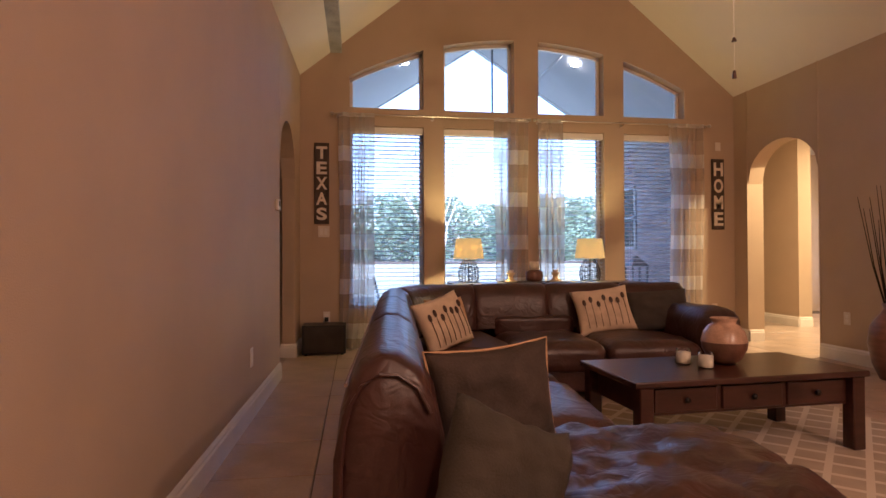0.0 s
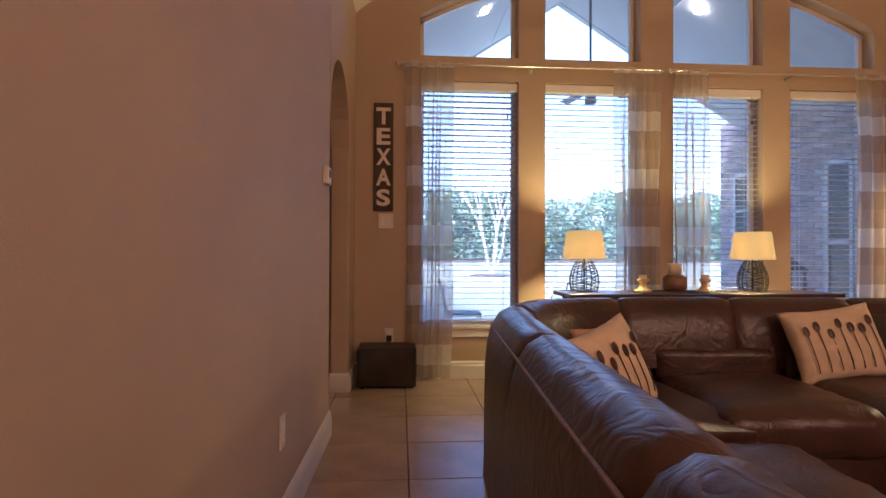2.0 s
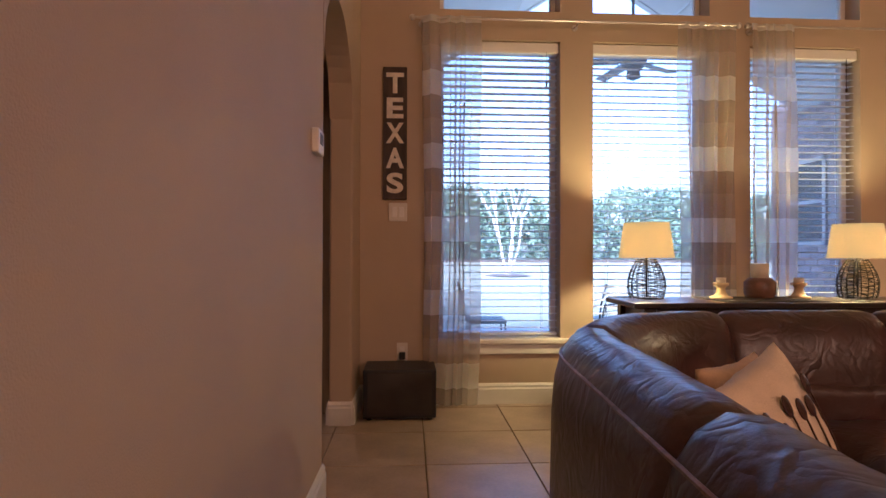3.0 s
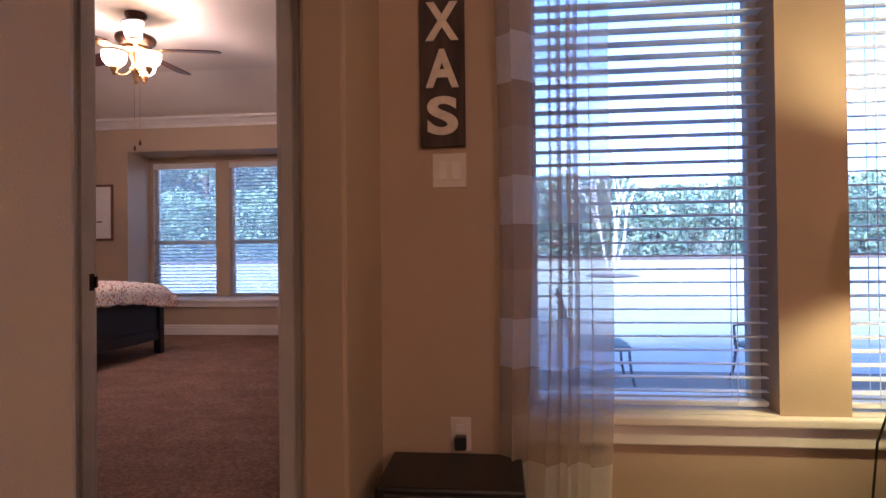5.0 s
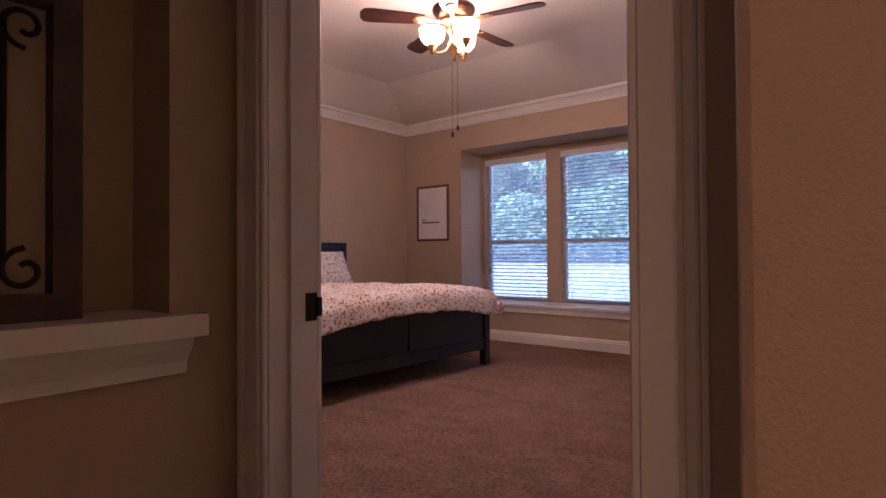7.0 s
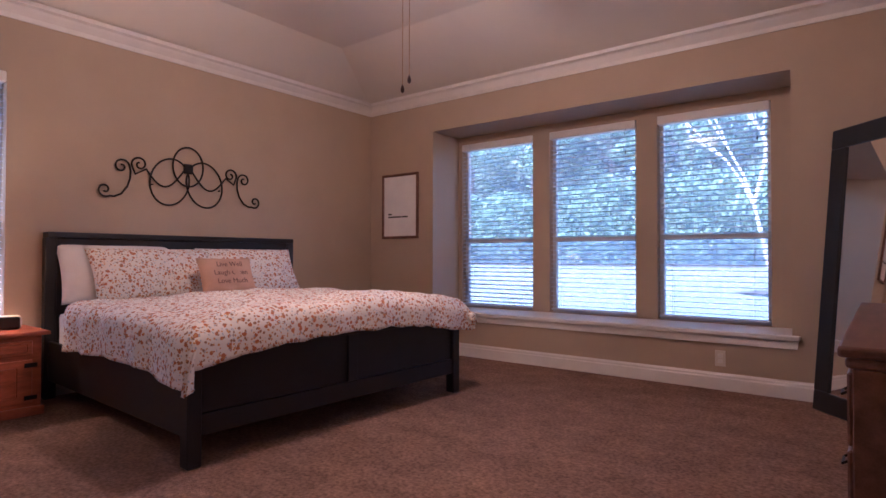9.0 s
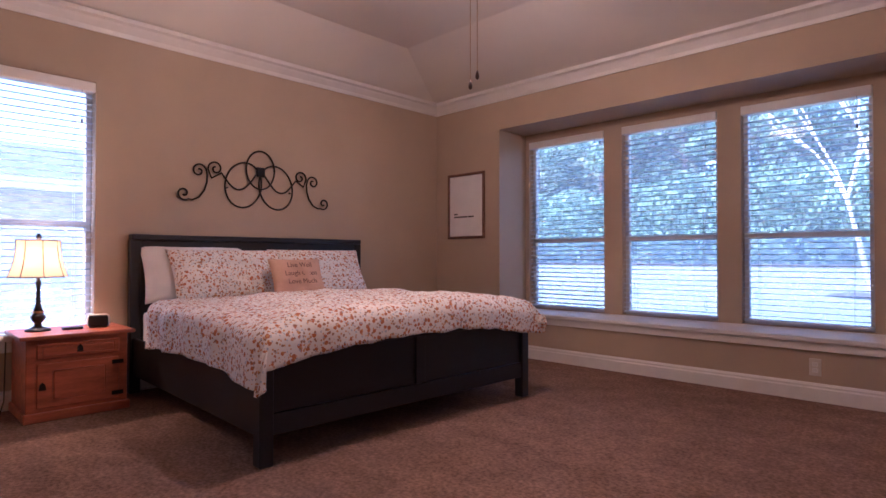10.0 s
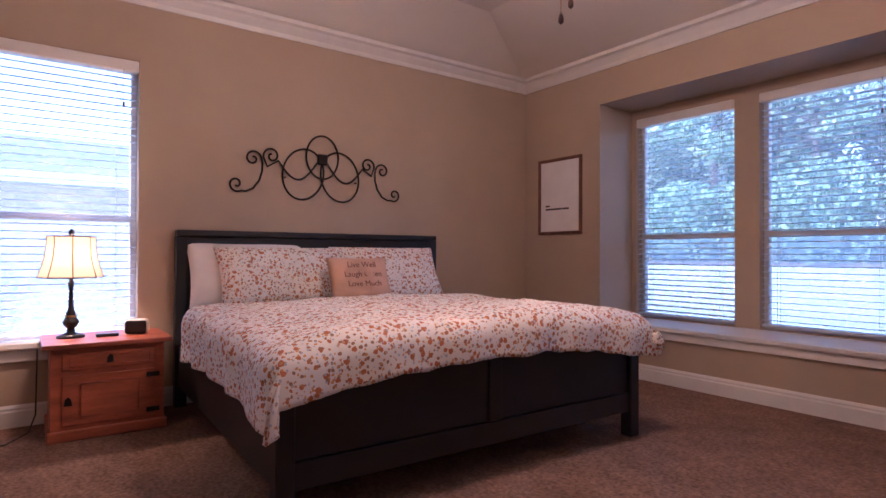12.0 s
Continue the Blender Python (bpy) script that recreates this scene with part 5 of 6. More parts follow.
# wrought-iron panel in the niche
ip = thing("iron_wall_panel", "arched wooden frame with wrought-iron scrollwork leaning in the niche", "wall decor", at=(VX - 0.055, 5.535, 0.8765))
FRAMEW = material("dark_red_brown_wood", (0.05, 0.022, 0.018), 0.5, vary=0.3, scale=8, grain=50)
w, h, rise, fw = 0.17, 0.57, 0.22, 0.045
outer = [(-w - 0.0, 0), (w, 0), (w, h)] + [(w * math.cos(a), h + rise * math.sin(a)) for a in [math.pi * k / 16 for k in range(1, 16)]] + [(-w, h)]
for k in range(len(outer)):
    p, q = outer[k], outer[(k + 1) % len(outer)]
    sc = lambda t: (t[0] * (1 - fw / w), fw + (t[1] - 0) * (h + rise - 2 * fw) / (h + rise))
    bm = mesh()
    prism(bm, [p, q, sc(q), sc(p)], "x", -0.02, 0.02)
    part("frame_piece", bm, FRAMEW, ip)
bm = mesh()
box(bm, -0.018, 0.018, -w + fw, w - fw, h - 0.035, h + 0.02, 0.003)
part("cross_rail", bm, FRAMEW, ip)


def spiral(cx, cz, r, a0, turns, sgn=1, n=18):
    return [(0.0, cx + r * (1 - 0.75 * k / n) * math.cos(a0 + sgn * turns * 2 * math.pi * k / n), cz + r * (1 - 0.75 * k / n) * math.sin(a0 + sgn * turns * 2 * math.pi * k / n)) for k in range(n + 1)]


zt = h - 0.075
bars = [[(0, y, 0.10), (0, y, zt)] for y in (-0.06, 0.0, 0.06)] + [[(0, -0.06, z), (0, 0.06, z)] for z in (0.10, zt)]
for s in (-1, 1):
    bars += [spiral(s * 0.028, 0.325, 0.026, math.pi * (0.5 + 0.5 * s), 0.85, -s), spiral(s * 0.028, 0.265, 0.026, math.pi * (0.5 + 0.5 * s), 0.85, s),
             spiral(s * 0.09, 0.085, 0.038, math.pi / 2, 1.1, s), spiral(s * 0.09, zt + 0.0, 0.038, -math.pi / 2, 1.1, -s),
             spiral(s * 0.035, h + 0.07, 0.03, -math.pi / 2, 1.1, s), spiral(s * 0.085, h + 0.06, 0.034, math.pi / 2, 0.9, -s)]
bars.append([(0, 0.115 * math.cos(a), h + 0.02 + 0.15 * math.sin(a)) for a in [math.pi * k / 20 for k in range(21)]])
for pts in bars:
    bm = mesh()
    tube(bm, pts, 0.005, 6)
    part("iron_bar", bm, IRON, ip)

# ---- bedroom: bed ----
bed = thing("bed", "black-brown wooden panel bed", "bed")
HX, FX, BYA, BYB = -5.235, -3.255, 7.625, 9.54
for x, top in ((HX, 1.10), (FX, 0.58)):
    for y in (BYA, BYB):
        bm = mesh()
        box(bm, x - 0.035, x + 0.035, y - 0.035, y + 0.035, 0.012, top, 0.005)
        part("post", bm, BLACKWOOD, bed)
bm = mesh()
box(bm, HX - 0.05, HX + 0.05, BYA - 0.028, BYB + 0.025, 1.10, 1.14, 0.006, 2)
part("headboard_cap", bm, BLACKWOOD, bed)
for n, (a, b) in enumerate(((BYA + 0.035, BYA + 0.92), (BYA + 0.99, BYB - 0.035))):
    bm = mesh()
    box(bm, HX - 0.014, HX + 0.014, a, b, 0.4, 1.01, 0.003)
    part("headboard_panel", bm, BLACKWOOD, bed)
for z0, z1 in ((1.01, 1.10), (0.32, 0.4)):
    bm = mesh()
    box(bm, HX - 0.025, HX + 0.025, BYA + 0.035, BYB - 0.035, z0, z1, 0.003)
    part("headboard_rail", bm, BLACKWOOD, bed)
bm = mesh()
box(bm, HX - 0.024, HX + 0.024, BYA + 0.92, BYA + 0.99, 0.4, 1.01, 0.003)
part("headboard_stile", bm, BLACKWOOD, bed)
for z0, z1, d in ((0.52, 0.58, 0.025), (0.15, 0.25, 0.025)):
    bm = mesh()
    box(bm, FX - d, FX + d, BYA + 0.035, BYB - 0.035, z0, z1, 0.003)
    part("footboard_rail", bm, BLACKWOOD, bed)
for a, b in ((BYA + 0.035, BYA + 0.92), (BYA + 0.99, BYB - 0.035)):
    bm = mesh()
    box(bm, FX - 0.012, FX + 0.012, a, b, 0.25, 0.52, 0.003)
    part("footboard_panel", bm, BLACKWOOD, bed)
bm = mesh()
box(bm, FX - 0.024, FX + 0.024, BYA + 0.92, BYA + 0.99, 0.25, 0.52, 0.003)
part("footboard_stile", bm, BLACKWOOD, bed)
for y in (BYA, BYB):
    bm = mesh()
    box(bm, HX + 0.035, FX - 0.035, y - 0.014, y + 0.014, 0.14, 0.40, 0.004)
    part("side_rail", bm, BLACKWOOD, bed)
bm = mesh()
cyl(bm, (-4.2, (BYA + BYB) / 2, 0.012), (-4.2, (BYA + BYB) / 2, 0.2), 0.025)
part("centre_leg", bm, BLACKWOOD, bed)
bm = mesh()
pad(bm, HX + 0.05, FX - 0.05, BYA + 0.03, BYB - 0.03, 0.28, 0.60, r=0.05, puff=0.01, n=10)
mattress = part("mattress", bm, WHITEC, label="white mattress on the bed frame", category="mattress", smooth=True)

# duvet: a sheet laid over the mattress that falls over its edges
bm = mesh()
L, HWD = 1.475, 0.94
X0 = HX + 0.55
nu, nv = 90, 130
a1, b1 = L + 0.27, HWD + 0.36
rows = []
for i in range(nu + 1):
    a = a1 * i / nu
    row = []
    for j in range(nv + 1):
        b = -b1 + 2 * b1 * j / nv
        side = 1.0 if b < 0 else 0.6
        ox, oy = max(0.0, a - L), max(0.0, abs(b) - HWD) * side
        r = 0.11
        def fall(o):
            if o <= 0:
                return 0.0, 0.0
            t = min(o / r, math.pi / 2)
            return r * math.sin(t), r * (1 - math.cos(t)) + max(0.0, o - r * math.pi / 2)
        dx, zx = fall(ox)
        dy, zy = fall(oy)
        mid = (1 - (min(1, abs(b) / HWD)) ** 2) * min(1, a / 0.5)
        puff = 0.055 * mid + 0.03 * noise.noise((a * 2.6, b * 2.6, 1.3)) + 0.012 * noise.noise((a * 8, b * 8, 4.1)) + 0.006 * abs(noise.noise((a * 17, b * 17, 2.0)))
        rip = 0.014 * math.sin(a * 19 + 2 * noise.noise((a * 3, b * 3, 7))) * min(1, oy / 0.12) + 0.0
        rip2 = 0.016 * math.sin(b * 17 + 2.5 * noise.noise((a * 3, b * 2, 9))) * min(1, ox / 0.1)
        hang = 0.92 + 0.12 * noise.noise((a * 1.4, b * 1.4, 5.5))
        x = X0 + min(a, L) + dx + rip2 * 0.6
        y = (BYA + BYB) / 2 + (1 if b > 0 else -1) * (min(abs(b), HWD) * (0.93 if b > 0 else 1.0) + dy + rip)
        z = 0.69 + puff - (max(zx, zy) + 0.10 * min(zx, zy)) * hang
        row.append(bm.verts.new((x, y, z)))
    rows.append(row)
for p, q in zip(rows, rows[1:]):
    for k in range(nv):
        bm.faces.new((p[k], q[k], q[k + 1], p[k + 1]))
duvet = part("duvet", bm, FLORAL, label="white duvet printed with small rust-brown flowers, spread over the bed", category="duvet", smooth=True)
md = duvet.modifiers.new("thickness", "SOLIDIFY")
md.thickness, md.offset = 0.02, -1
# the bed stands a little askew
SKEW = Matrix.Translation((FX, 8.583, 0)) @ Matrix.Rotation(radians(-1.6), 4, "Z") @ Matrix.Translation((-FX, -8.583, 0))
for ob in (bed, mattress, duvet):
    ob.matrix_world = SKEW


def bed_pillow(label, at, rot, w, h, d, mat, seed):
    root = thing("pillow", label, "pillow", "bed pillows")
    root.matrix_world = pose(*at, *rot)
    part("cover", cushion(w, h, d, n=20, seed=seed, crumple=0.02, pinch=0.1), mat, root, smooth=True)
    return root


bed_pillow("plain white pillow leaning on the headboard", (-5.10, 8.10, 0.65), (-20, 0, 90), 0.80, 0.44, 0.15, WHITEC, 1)
bed_pillow("pillow in white cotton printed with rust flowers", (-4.96, 8.31, 0.65), (-27, 0, 92), 0.92, 0.43, 0.19, FLORAL, 3)
bed_pillow("pillow in white cotton printed with rust flowers", (-4.98, 9.12, 0.65), (-27, 0, 90), 0.92, 0.44, 0.19, FLORAL, 4)
sp = bed_pillow("salmon cushion lettered Live Well Laugh Often Love Much", (-4.72, 8.71, 0.69), (-24, 0, 88), 0.45, 0.30, 0.11, PINKC, 5)
for k, line in enumerate(("Live Well", "Laugh Often", "Love Much")):
    cu = bpy.data.curves.new("lettering", "FONT")
    cu.body, cu.align_x, cu.align_y, cu.size, cu.extrude = line, "CENTER", "CENTER", 0.055, 0.0012
    tmp = new("letter_source", cu)
    me = bpy.data.meshes.new_from_object(tmp)
    bpy.data.objects.remove(tmp)
    me.materials.clear()
    me.materials.append(PINE_DARK)
    o = new("lettering", me)
    o.parent = sp
    o.matrix_local = pose(0, -0.062, 0.22 - 0.068 * k, 90, 0, 0)

# ---- nightstand ----
ns = thing("nightstand", "red-stained rustic pine nightstand with iron fittings", "nightstand", at=(-5.072, 7.252, 0.012))
ns.scale = (1.0, 0.92, 0.925)
bm = mesh()
box(bm, -0.235, 0.255, -0.33, 0.33, 0.522, 0.548, 0.006, 2)
part("top", bm, PINE, ns)
bm = mesh()
box(bm, -0.225, 0.215, -0.29, 0.29, 0.05, 0.522, 0.004)
part("body", bm, PINE, ns)
bm = mesh()
box(bm, -0.23, 0.235, -0.305, 0.305, 0.0, 0.06, 0.006)
part("plinth", bm, PINE, ns)
bm = mesh()
box(bm, 0.215, 0.228, -0.235, 0.235, 0.395, 0.49, 0.004)
dr = part("drawer_front", bm, PINE, ns)
bm = mesh()
box(bm, 0.228, 0.233, -0.205, 0.205, 0.415, 0.47, 0.006)
part("raised_field", bm, PINE, dr)
bm = mesh()
box(bm, 0.215, 0.228, -0.235, 0.235, 0.085, 0.365, 0.004)
nd = part("door", bm, PINE, ns)
bm = mesh()
box(bm, 0.228, 0.236, -0.15, 0.15, 0.13, 0.32, 0.008)
part("raised_panel", bm, PINE, nd)
bm = mesh()
prism(bm, [(-0.02, 0.425), (0.02, 0.425), (0.012, 0.44), (0.016, 0.455), (0, 0.475), (-0.016, 0.455), (-0.012, 0.44)], "x", 0.233, 0.237)
tube(bm, [(0.238, -0.014, 0.447), (0.25, -0.012, 0.43), (0.25, 0.012, 0.43), (0.238, 0.014, 0.447)], 0.003, 6)
part("pull_handle", bm, IRON, dr, "black iron pull")
for z in (0.12, 0.33):
    bm = mesh()
    box(bm, 0.228, 0.233, 0.19, 0.262, z - 0.014, z + 0.014, 0.002)
    part("hinge", bm, IRON, nd, "black iron strap hinge")
bm = mesh()
prism(bm, [(-0.225, 0.2), (-0.185, 0.2), (-0.19, 0.235), (-0.205, 0.25), (-0.22, 0.235)], "x", 0.228, 0.234)
part("latch", bm, IRON, nd, "black iron latch")

lamp = thing("table_lamp", "lit bedside lamp with a bell shade and black turned base", "table lamp", at=(-5.10, 7.085, 0.5195))
bm = mesh()
lathe(bm, [(0.0, 0.0), (0.068, 0.0), (0.068, 0.01), (0.05, 0.018), (0.022, 0.03), (0.018, 0.05), (0.03, 0.062), (0.042, 0.085), (0.03, 0.105), (0.02, 0.115), (0.026, 0.125), (0.014, 0.16), (0.01, 0.26), (0.016, 0.30), (0.01, 0.315), (0.01, 0.345), (0.0, 0.345)], seg=24)
part("base", bm, BLACKP, lamp, smooth=True)
bm = mesh()
lathe(bm, [(0.024, 0.020), (0.027, 0.024), (0.024, 0.029)], seg=20)
lathe(bm, [(0.028, 0.112), (0.030, 0.118), (0.027, 0.124)], seg=20)
part("gilt_ring", bm, BRASS, lamp, "gilt ring on the base", smooth=True)
bm = mesh()
tube(bm, [(0, -0.055, 0.36), (0, -0.058, 0.42), (0, -0.03, 0.52), (0, 0.0, 0.535), (0, 0.03, 0.52), (0, 0.058, 0.42), (0, 0.055, 0.36), (0, 0.0, 0.345)], 0.002, 5, closed=True)
cyl(bm, (0, 0, 0.535), (0, 0, 0.56), 0.004)
part("harp", bm, BRASS, lamp)
BELL = glow("lit_parchment_shade", (1.0, 0.62, 0.26), 0.10, (0.20, 0.135, 0.06), 0.55)
bm = mesh()
lathe(bm, [(0.156, 0.335), (0.137, 0.39), (0.122, 0.45), (0.115, 0.51), (0.115, 0.56)], seg=8)
part("shade", bm, BELL, lamp, "glowing parchment bell shade")
for k in range(8):
    a = 2 * math.pi * k / 8
    bm = mesh()
    tube(bm, [(r * math.cos(a), r * math.sin(a), z) for r, z in ((0.157, 0.335), (0.138, 0.39), (0.123, 0.45), (0.116, 0.51), (0.116, 0.56))], 0.003, 5)
    part("shade_rib", bm, PINE_DARK, lamp)
for r, z in ((0.157, 0.335), (0.116, 0.56)):
    bm = mesh()
    tube(bm, [(r * math.cos(2 * math.pi * k / 8), r * math.sin(2 * math.pi * k / 8), z) for k in range(8)], 0.004, 5, closed=True)
    part("shade_trim", bm, PINE_DARK, lamp)
bm = mesh()
lathe(bm, [(0.0, 0.562), (0.012, 0.567), (0.016, 0.582), (0.010, 0.60), (0.0, 0.605)], seg=12)
part("finial", bm, BLACKP, lamp, smooth=True)
bm = mesh()
bmesh.ops.create_uvsphere(bm, u_segments=12, v_segments=8, radius=0.026, matrix=Matrix.Translation((0, 0, 0.44)))
part("bulb", bm, glow("bedside_bulb_glass", (1.0, 0.75, 0.45), 2.5), lamp, smooth=True).visible_shadow = False
bm = mesh()
box(bm, -5.06, -5.015, 7.20, 7.31, 0.5195, 0.536, 0.004, 2)
part("remote_control", bm, BLACKP, label="small black remote control on the nightstand", category="remote")
sk = thing("clock_speaker", "white bedside speaker clock with a black face", "clock", at=(-5.06, 7.405, 0.5195), turn=75)
bm = mesh()
box(bm, -0.065, 0.065, -0.035, 0.06, 0.0, 0.085, 0.026, 4)
part("case", bm, PLASTIC, sk, smooth=True)
bm = mesh()
box(bm, -0.055, 0.055, -0.045, -0.032, 0.006, 0.08, 0.012, 3)
part("face", bm, BLACKP, sk, "black front face")
bm = mesh()
tube(bm, [(-5.16, 6.935, 0.46), (-5.17, 6.93, 0.1), (-5.12, 6.90, 0.02), (-4.95, 6.80, 0.016), (-5.0, 6.66, 0.016), (-5.22, 6.58, 0.018), (-5.30, 6.56, 0.08)], 0.004, 6)
part("lamp_cable", bm, BLACKP, label="black lamp cord lying on the carpet", category="cable")

# ---- scroll on the wall, picture ----
sc = thing("scroll_wall_art", "dark wrought-iron scroll hanging over the headboard", "wall decor", at=(BX0 + 0.018, 8.665, 1.625))
sc.scale = (1.0, 0.945, 0.945)
curves = []


def oval(cy, cz, ry, rz, lean, x=0.0):
    out = []
    for k in range(49):
        a = 2 * math.pi * k / 48
        y, z = ry * math.cos(a), rz * math.sin(a)
        out.append((x, cy + y * math.cos(lean) - z * math.sin(lean), cz + y * math.sin(lean) + z * math.cos(lean)))
    return out


def curl(cy, cz, r, a0, turns, n=26):
    """A volute that winds in from its rim; a0 is where it starts."""
    return [(0.0, cy + r * (1 - 0.8 * k / n) * math.cos(a0 + turns * 2 * math.pi * k / n), cz + r * (1 - 0.8 * k / n) * math.sin(a0 + turns * 2 * math.pi * k / n)) for k in range(n + 1)]


curves += [oval(0.0, 0.09, 0.135, 0.17, 0.0, 0.006)]
for s in (-1, 1):
    curves.append(oval(s * 0.155, -0.055, 0.165, 0.20, s * 0.28))
    # the lesser volute, its tail running to the centre boss
    tail = [(0.003, s * (0.035 + 0.32 * t), 0.055 - 0.155 * math.sin(math.pi * min(1.0, t * 0.95)) ) for t in [k / 14 for k in range(15)]]
    curves.append(tail + [(0, s * 0.44, -0.02), (0, s * 0.468, 0.05)] + [(x, s * y, z) for x, y, z in curl(0.405, 0.062, 0.064, -0.1, 1.25)])
    # the great outer scroll with a volute at either end
    up = [(x, s * y, z) for x, y, z in curl(0.545, 0.03, 0.062, 2.9, -1.25)]
    down = [(x, s * y, z) for x, y, z in curl(0.665, -0.165, 0.058, -2.2, 1.2)]
    body = [(0, s * 0.475, -0.0), (0, s * 0.478, -0.06), (0, s * 0.50, -0.13), (0, s * 0.545, -0.19), (0, s * 0.60, -0.215)]
    curves.append(up[::-1] + body + down)
for pts in curves:
    bm = mesh()
    tube(bm, pts, 0.0075, 8)
    part("scroll_bar", bm, IRON, sc, smooth=True)
bm = mesh()
box(bm, -0.006, 0.016, -0.042, 0.042, 0.03, 0.115, 0.008)
part("centre_boss", bm, IRON, sc)
for y in (-0.3, 0.3):
    bm = mesh()
    cyl(bm, (-0.02, y, -0.09), (0.0, y, -0.09), 0.006)
    part("wall_peg", bm, IRON, sc)

pic = thing("framed_picture", "white print in a brown wooden frame on the wall", "picture", at=(-4.868, BY1, 1.52))
pw, ph, pf = 0.258, 0.347, 0.027
for b in ((-pw, pw, ph - pf, ph), (-pw, pw, -ph, -ph + pf), (-pw, -pw + pf, -ph + pf, ph - pf), (pw - pf, pw, -ph + pf, ph - pf)):
    bm = mesh()
    box(bm, b[0], b[1], -0.024, 0.0, b[2], b[3], 0.004)
    part("frame_piece", bm, material("brown_frame_wood", (0.14, 0.06, 0.035), 0.5, vary=0.3, scale=12), pic)
bm = mesh()
box(bm, -pw + pf, pw - pf, -0.010, -0.004, -ph + pf, ph - pf)
part("print", bm, WHITEC, pic, "white printed sheet")
for x0, x1, z in ((-0.17, -0.12, -0.085), (-0.17, 0.02, -0.115), (0.03, 0.11, -0.115)):
    bm = mesh()
    box(bm, x0, x1, -0.0115, -0.010, z - 0.008, z + 0.008)
    part("text_line", bm, BLACKOUT, pic, "small dark line of lettering")

wall_plate("outlet", "ivory wall outlet under the window", pose(-1.73, BY1, 0.24))

# ---- ceiling fan with lights ----
BRONZE = material("oiled_bronze", (0.10, 0.055, 0.032), 0.35, 0.9, vary=0.25, scale=20)
fan = thing("ceiling_fan", "ceiling fan with cherry blades, bronze motor and three lit glass bowls", "ceiling fan", at=(-2.70, 8.43, 0))
bm = mesh()
lathe(bm, [(0.0, CZ), (0.082, CZ), (0.080, CZ - 0.02), (0.058, CZ - 0.055), (0.03, CZ - 0.075), (0.0, CZ - 0.075)], seg=24)
part("canopy", bm, BRONZE, fan, smooth=True)
bm = mesh()
cyl(bm, (0, 0, 2.70), (0, 0, CZ - 0.06), 0.013)
part("down_rod", bm, BRONZE, fan)
bm = mesh()
lathe(bm, [(0.0, 2.745), (0.04, 2.742), (0.09, 2.728), (0.145, 2.705), (0.150, 2.69), (0.142, 2.665), (0.118, 2.645), (0.112, 2.63), (0.0, 2.628)], seg=32)
part("motor", bm, BRONZE, fan, smooth=True)
bm = mesh()
lathe(bm, [(0.0, 2.628), (0.085, 2.626), (0.092, 2.61), (0.07, 2.592), (0.045, 2.58), (0.05, 2.555), (0.038, 2.53), (0.026, 2.50), (0.032, 2.47), (0.045, 2.45), (0.036, 2.425), (0.018, 2.405), (0.024, 2.385), (0.012, 2.362), (0.016, 2.345), (0.0, 2.33)], seg=28)
part("light_stem", bm, BRASS, fan, "antique brass stem with a turned finial", smooth=True)
for k in range(5):
    bm = mesh()
    poly = [(0.21, -0.045), (0.30, -0.058), (0.57, -0.074), (0.62, -0.066), (0.645, -0.03), (0.645, 0.03), (0.62, 0.066), (0.57, 0.074), (0.30, 0.058), (0.21, 0.045)]
    prism(bm, poly, "z", -0.004, 0.004)
    bl = part("blade", bm, DARKWOOD, fan, "cherry-stained fan blade")
    bl.matrix_local = pose(0, 0, 2.612, 12, 0, 72 * k + 14)
    bm = mesh()
    prism(bm, [(0.08, -0.014), (0.17, -0.012), (0.21, -0.04), (0.27, -0.035), (0.29, 0.0), (0.27, 0.035), (0.21, 0.04), (0.17, 0.012), (0.08, 0.014)], "z", -0.011, -0.004)
    part("blade_bracket", bm, BRASS, bl, "scrolled brass blade iron")
BOWL = glow("lit_frosted_glass", (1.0, 0.66, 0.30), 1.9, (0.9, 0.85, 0.75), 0.6)
for k in range(3):
    a = radians(101 - 120 * k)
    ca, sa = math.cos(a), math.sin(a)
    bm = mesh()
    tube(bm, [(r * ca, r * sa, z) for r, z in ((0.03, 2.44), (0.06, 2.405), (0.10, 2.39), (0.135, 2.40), (0.15, 2.425))], 0.006, 8)
    part("light_arm", bm, BRASS, fan)
    bm = mesh()
    lathe(bm, [(0.0, -0.045), (0.010, -0.04), (0.016, -0.028), (0.012, -0.02), (0.028, -0.012), (0.024, 0.0), (0.034, 0.012), (0.030, 0.024), (0.0, 0.024)], (0.15 * ca, 0.15 * sa, 2.425), seg=20)
    part("light_cup", bm, BRASS, fan, "turned brass cup under the bowl", smooth=True)
    bm = mesh()
    lathe(bm, [(0.02, 0.0), (0.055, 0.012), (0.078, 0.038), (0.088, 0.072), (0.087, 0.098), (0.091, 0.104), (0.086, 0.104), (0.083, 0.096), (0.083, 0.072), (0.073, 0.04), (0.05, 0.017), (0.0, 0.008)], (0.15 * ca, 0.15 * sa, 2.448), seg=24)
    part("glass_bowl", bm, BOWL, fan, "lit frosted glass bowl", smooth=True).visible_shadow = False
for x, z in ((0.0, 1.80), (0.045, 1.84)):
    bm = mesh()
    cyl(bm, (x, -0.02, z + 0.04), (x, -0.02, 2.40), 0.0016, seg=6)
    part("pull_chain", bm, BRASS, fan)
    bm = mesh()
    lathe(bm, [(0.0, z), (0.009, z + 0.008), (0.010, z + 0.02), (0.007, z + 0.034), (0.003, z + 0.046), (0.0, z + 0.046)], (x, -0.02, 0), seg=10)
    part("chain_knob", bm, DARKWOOD, fan, smooth=True)

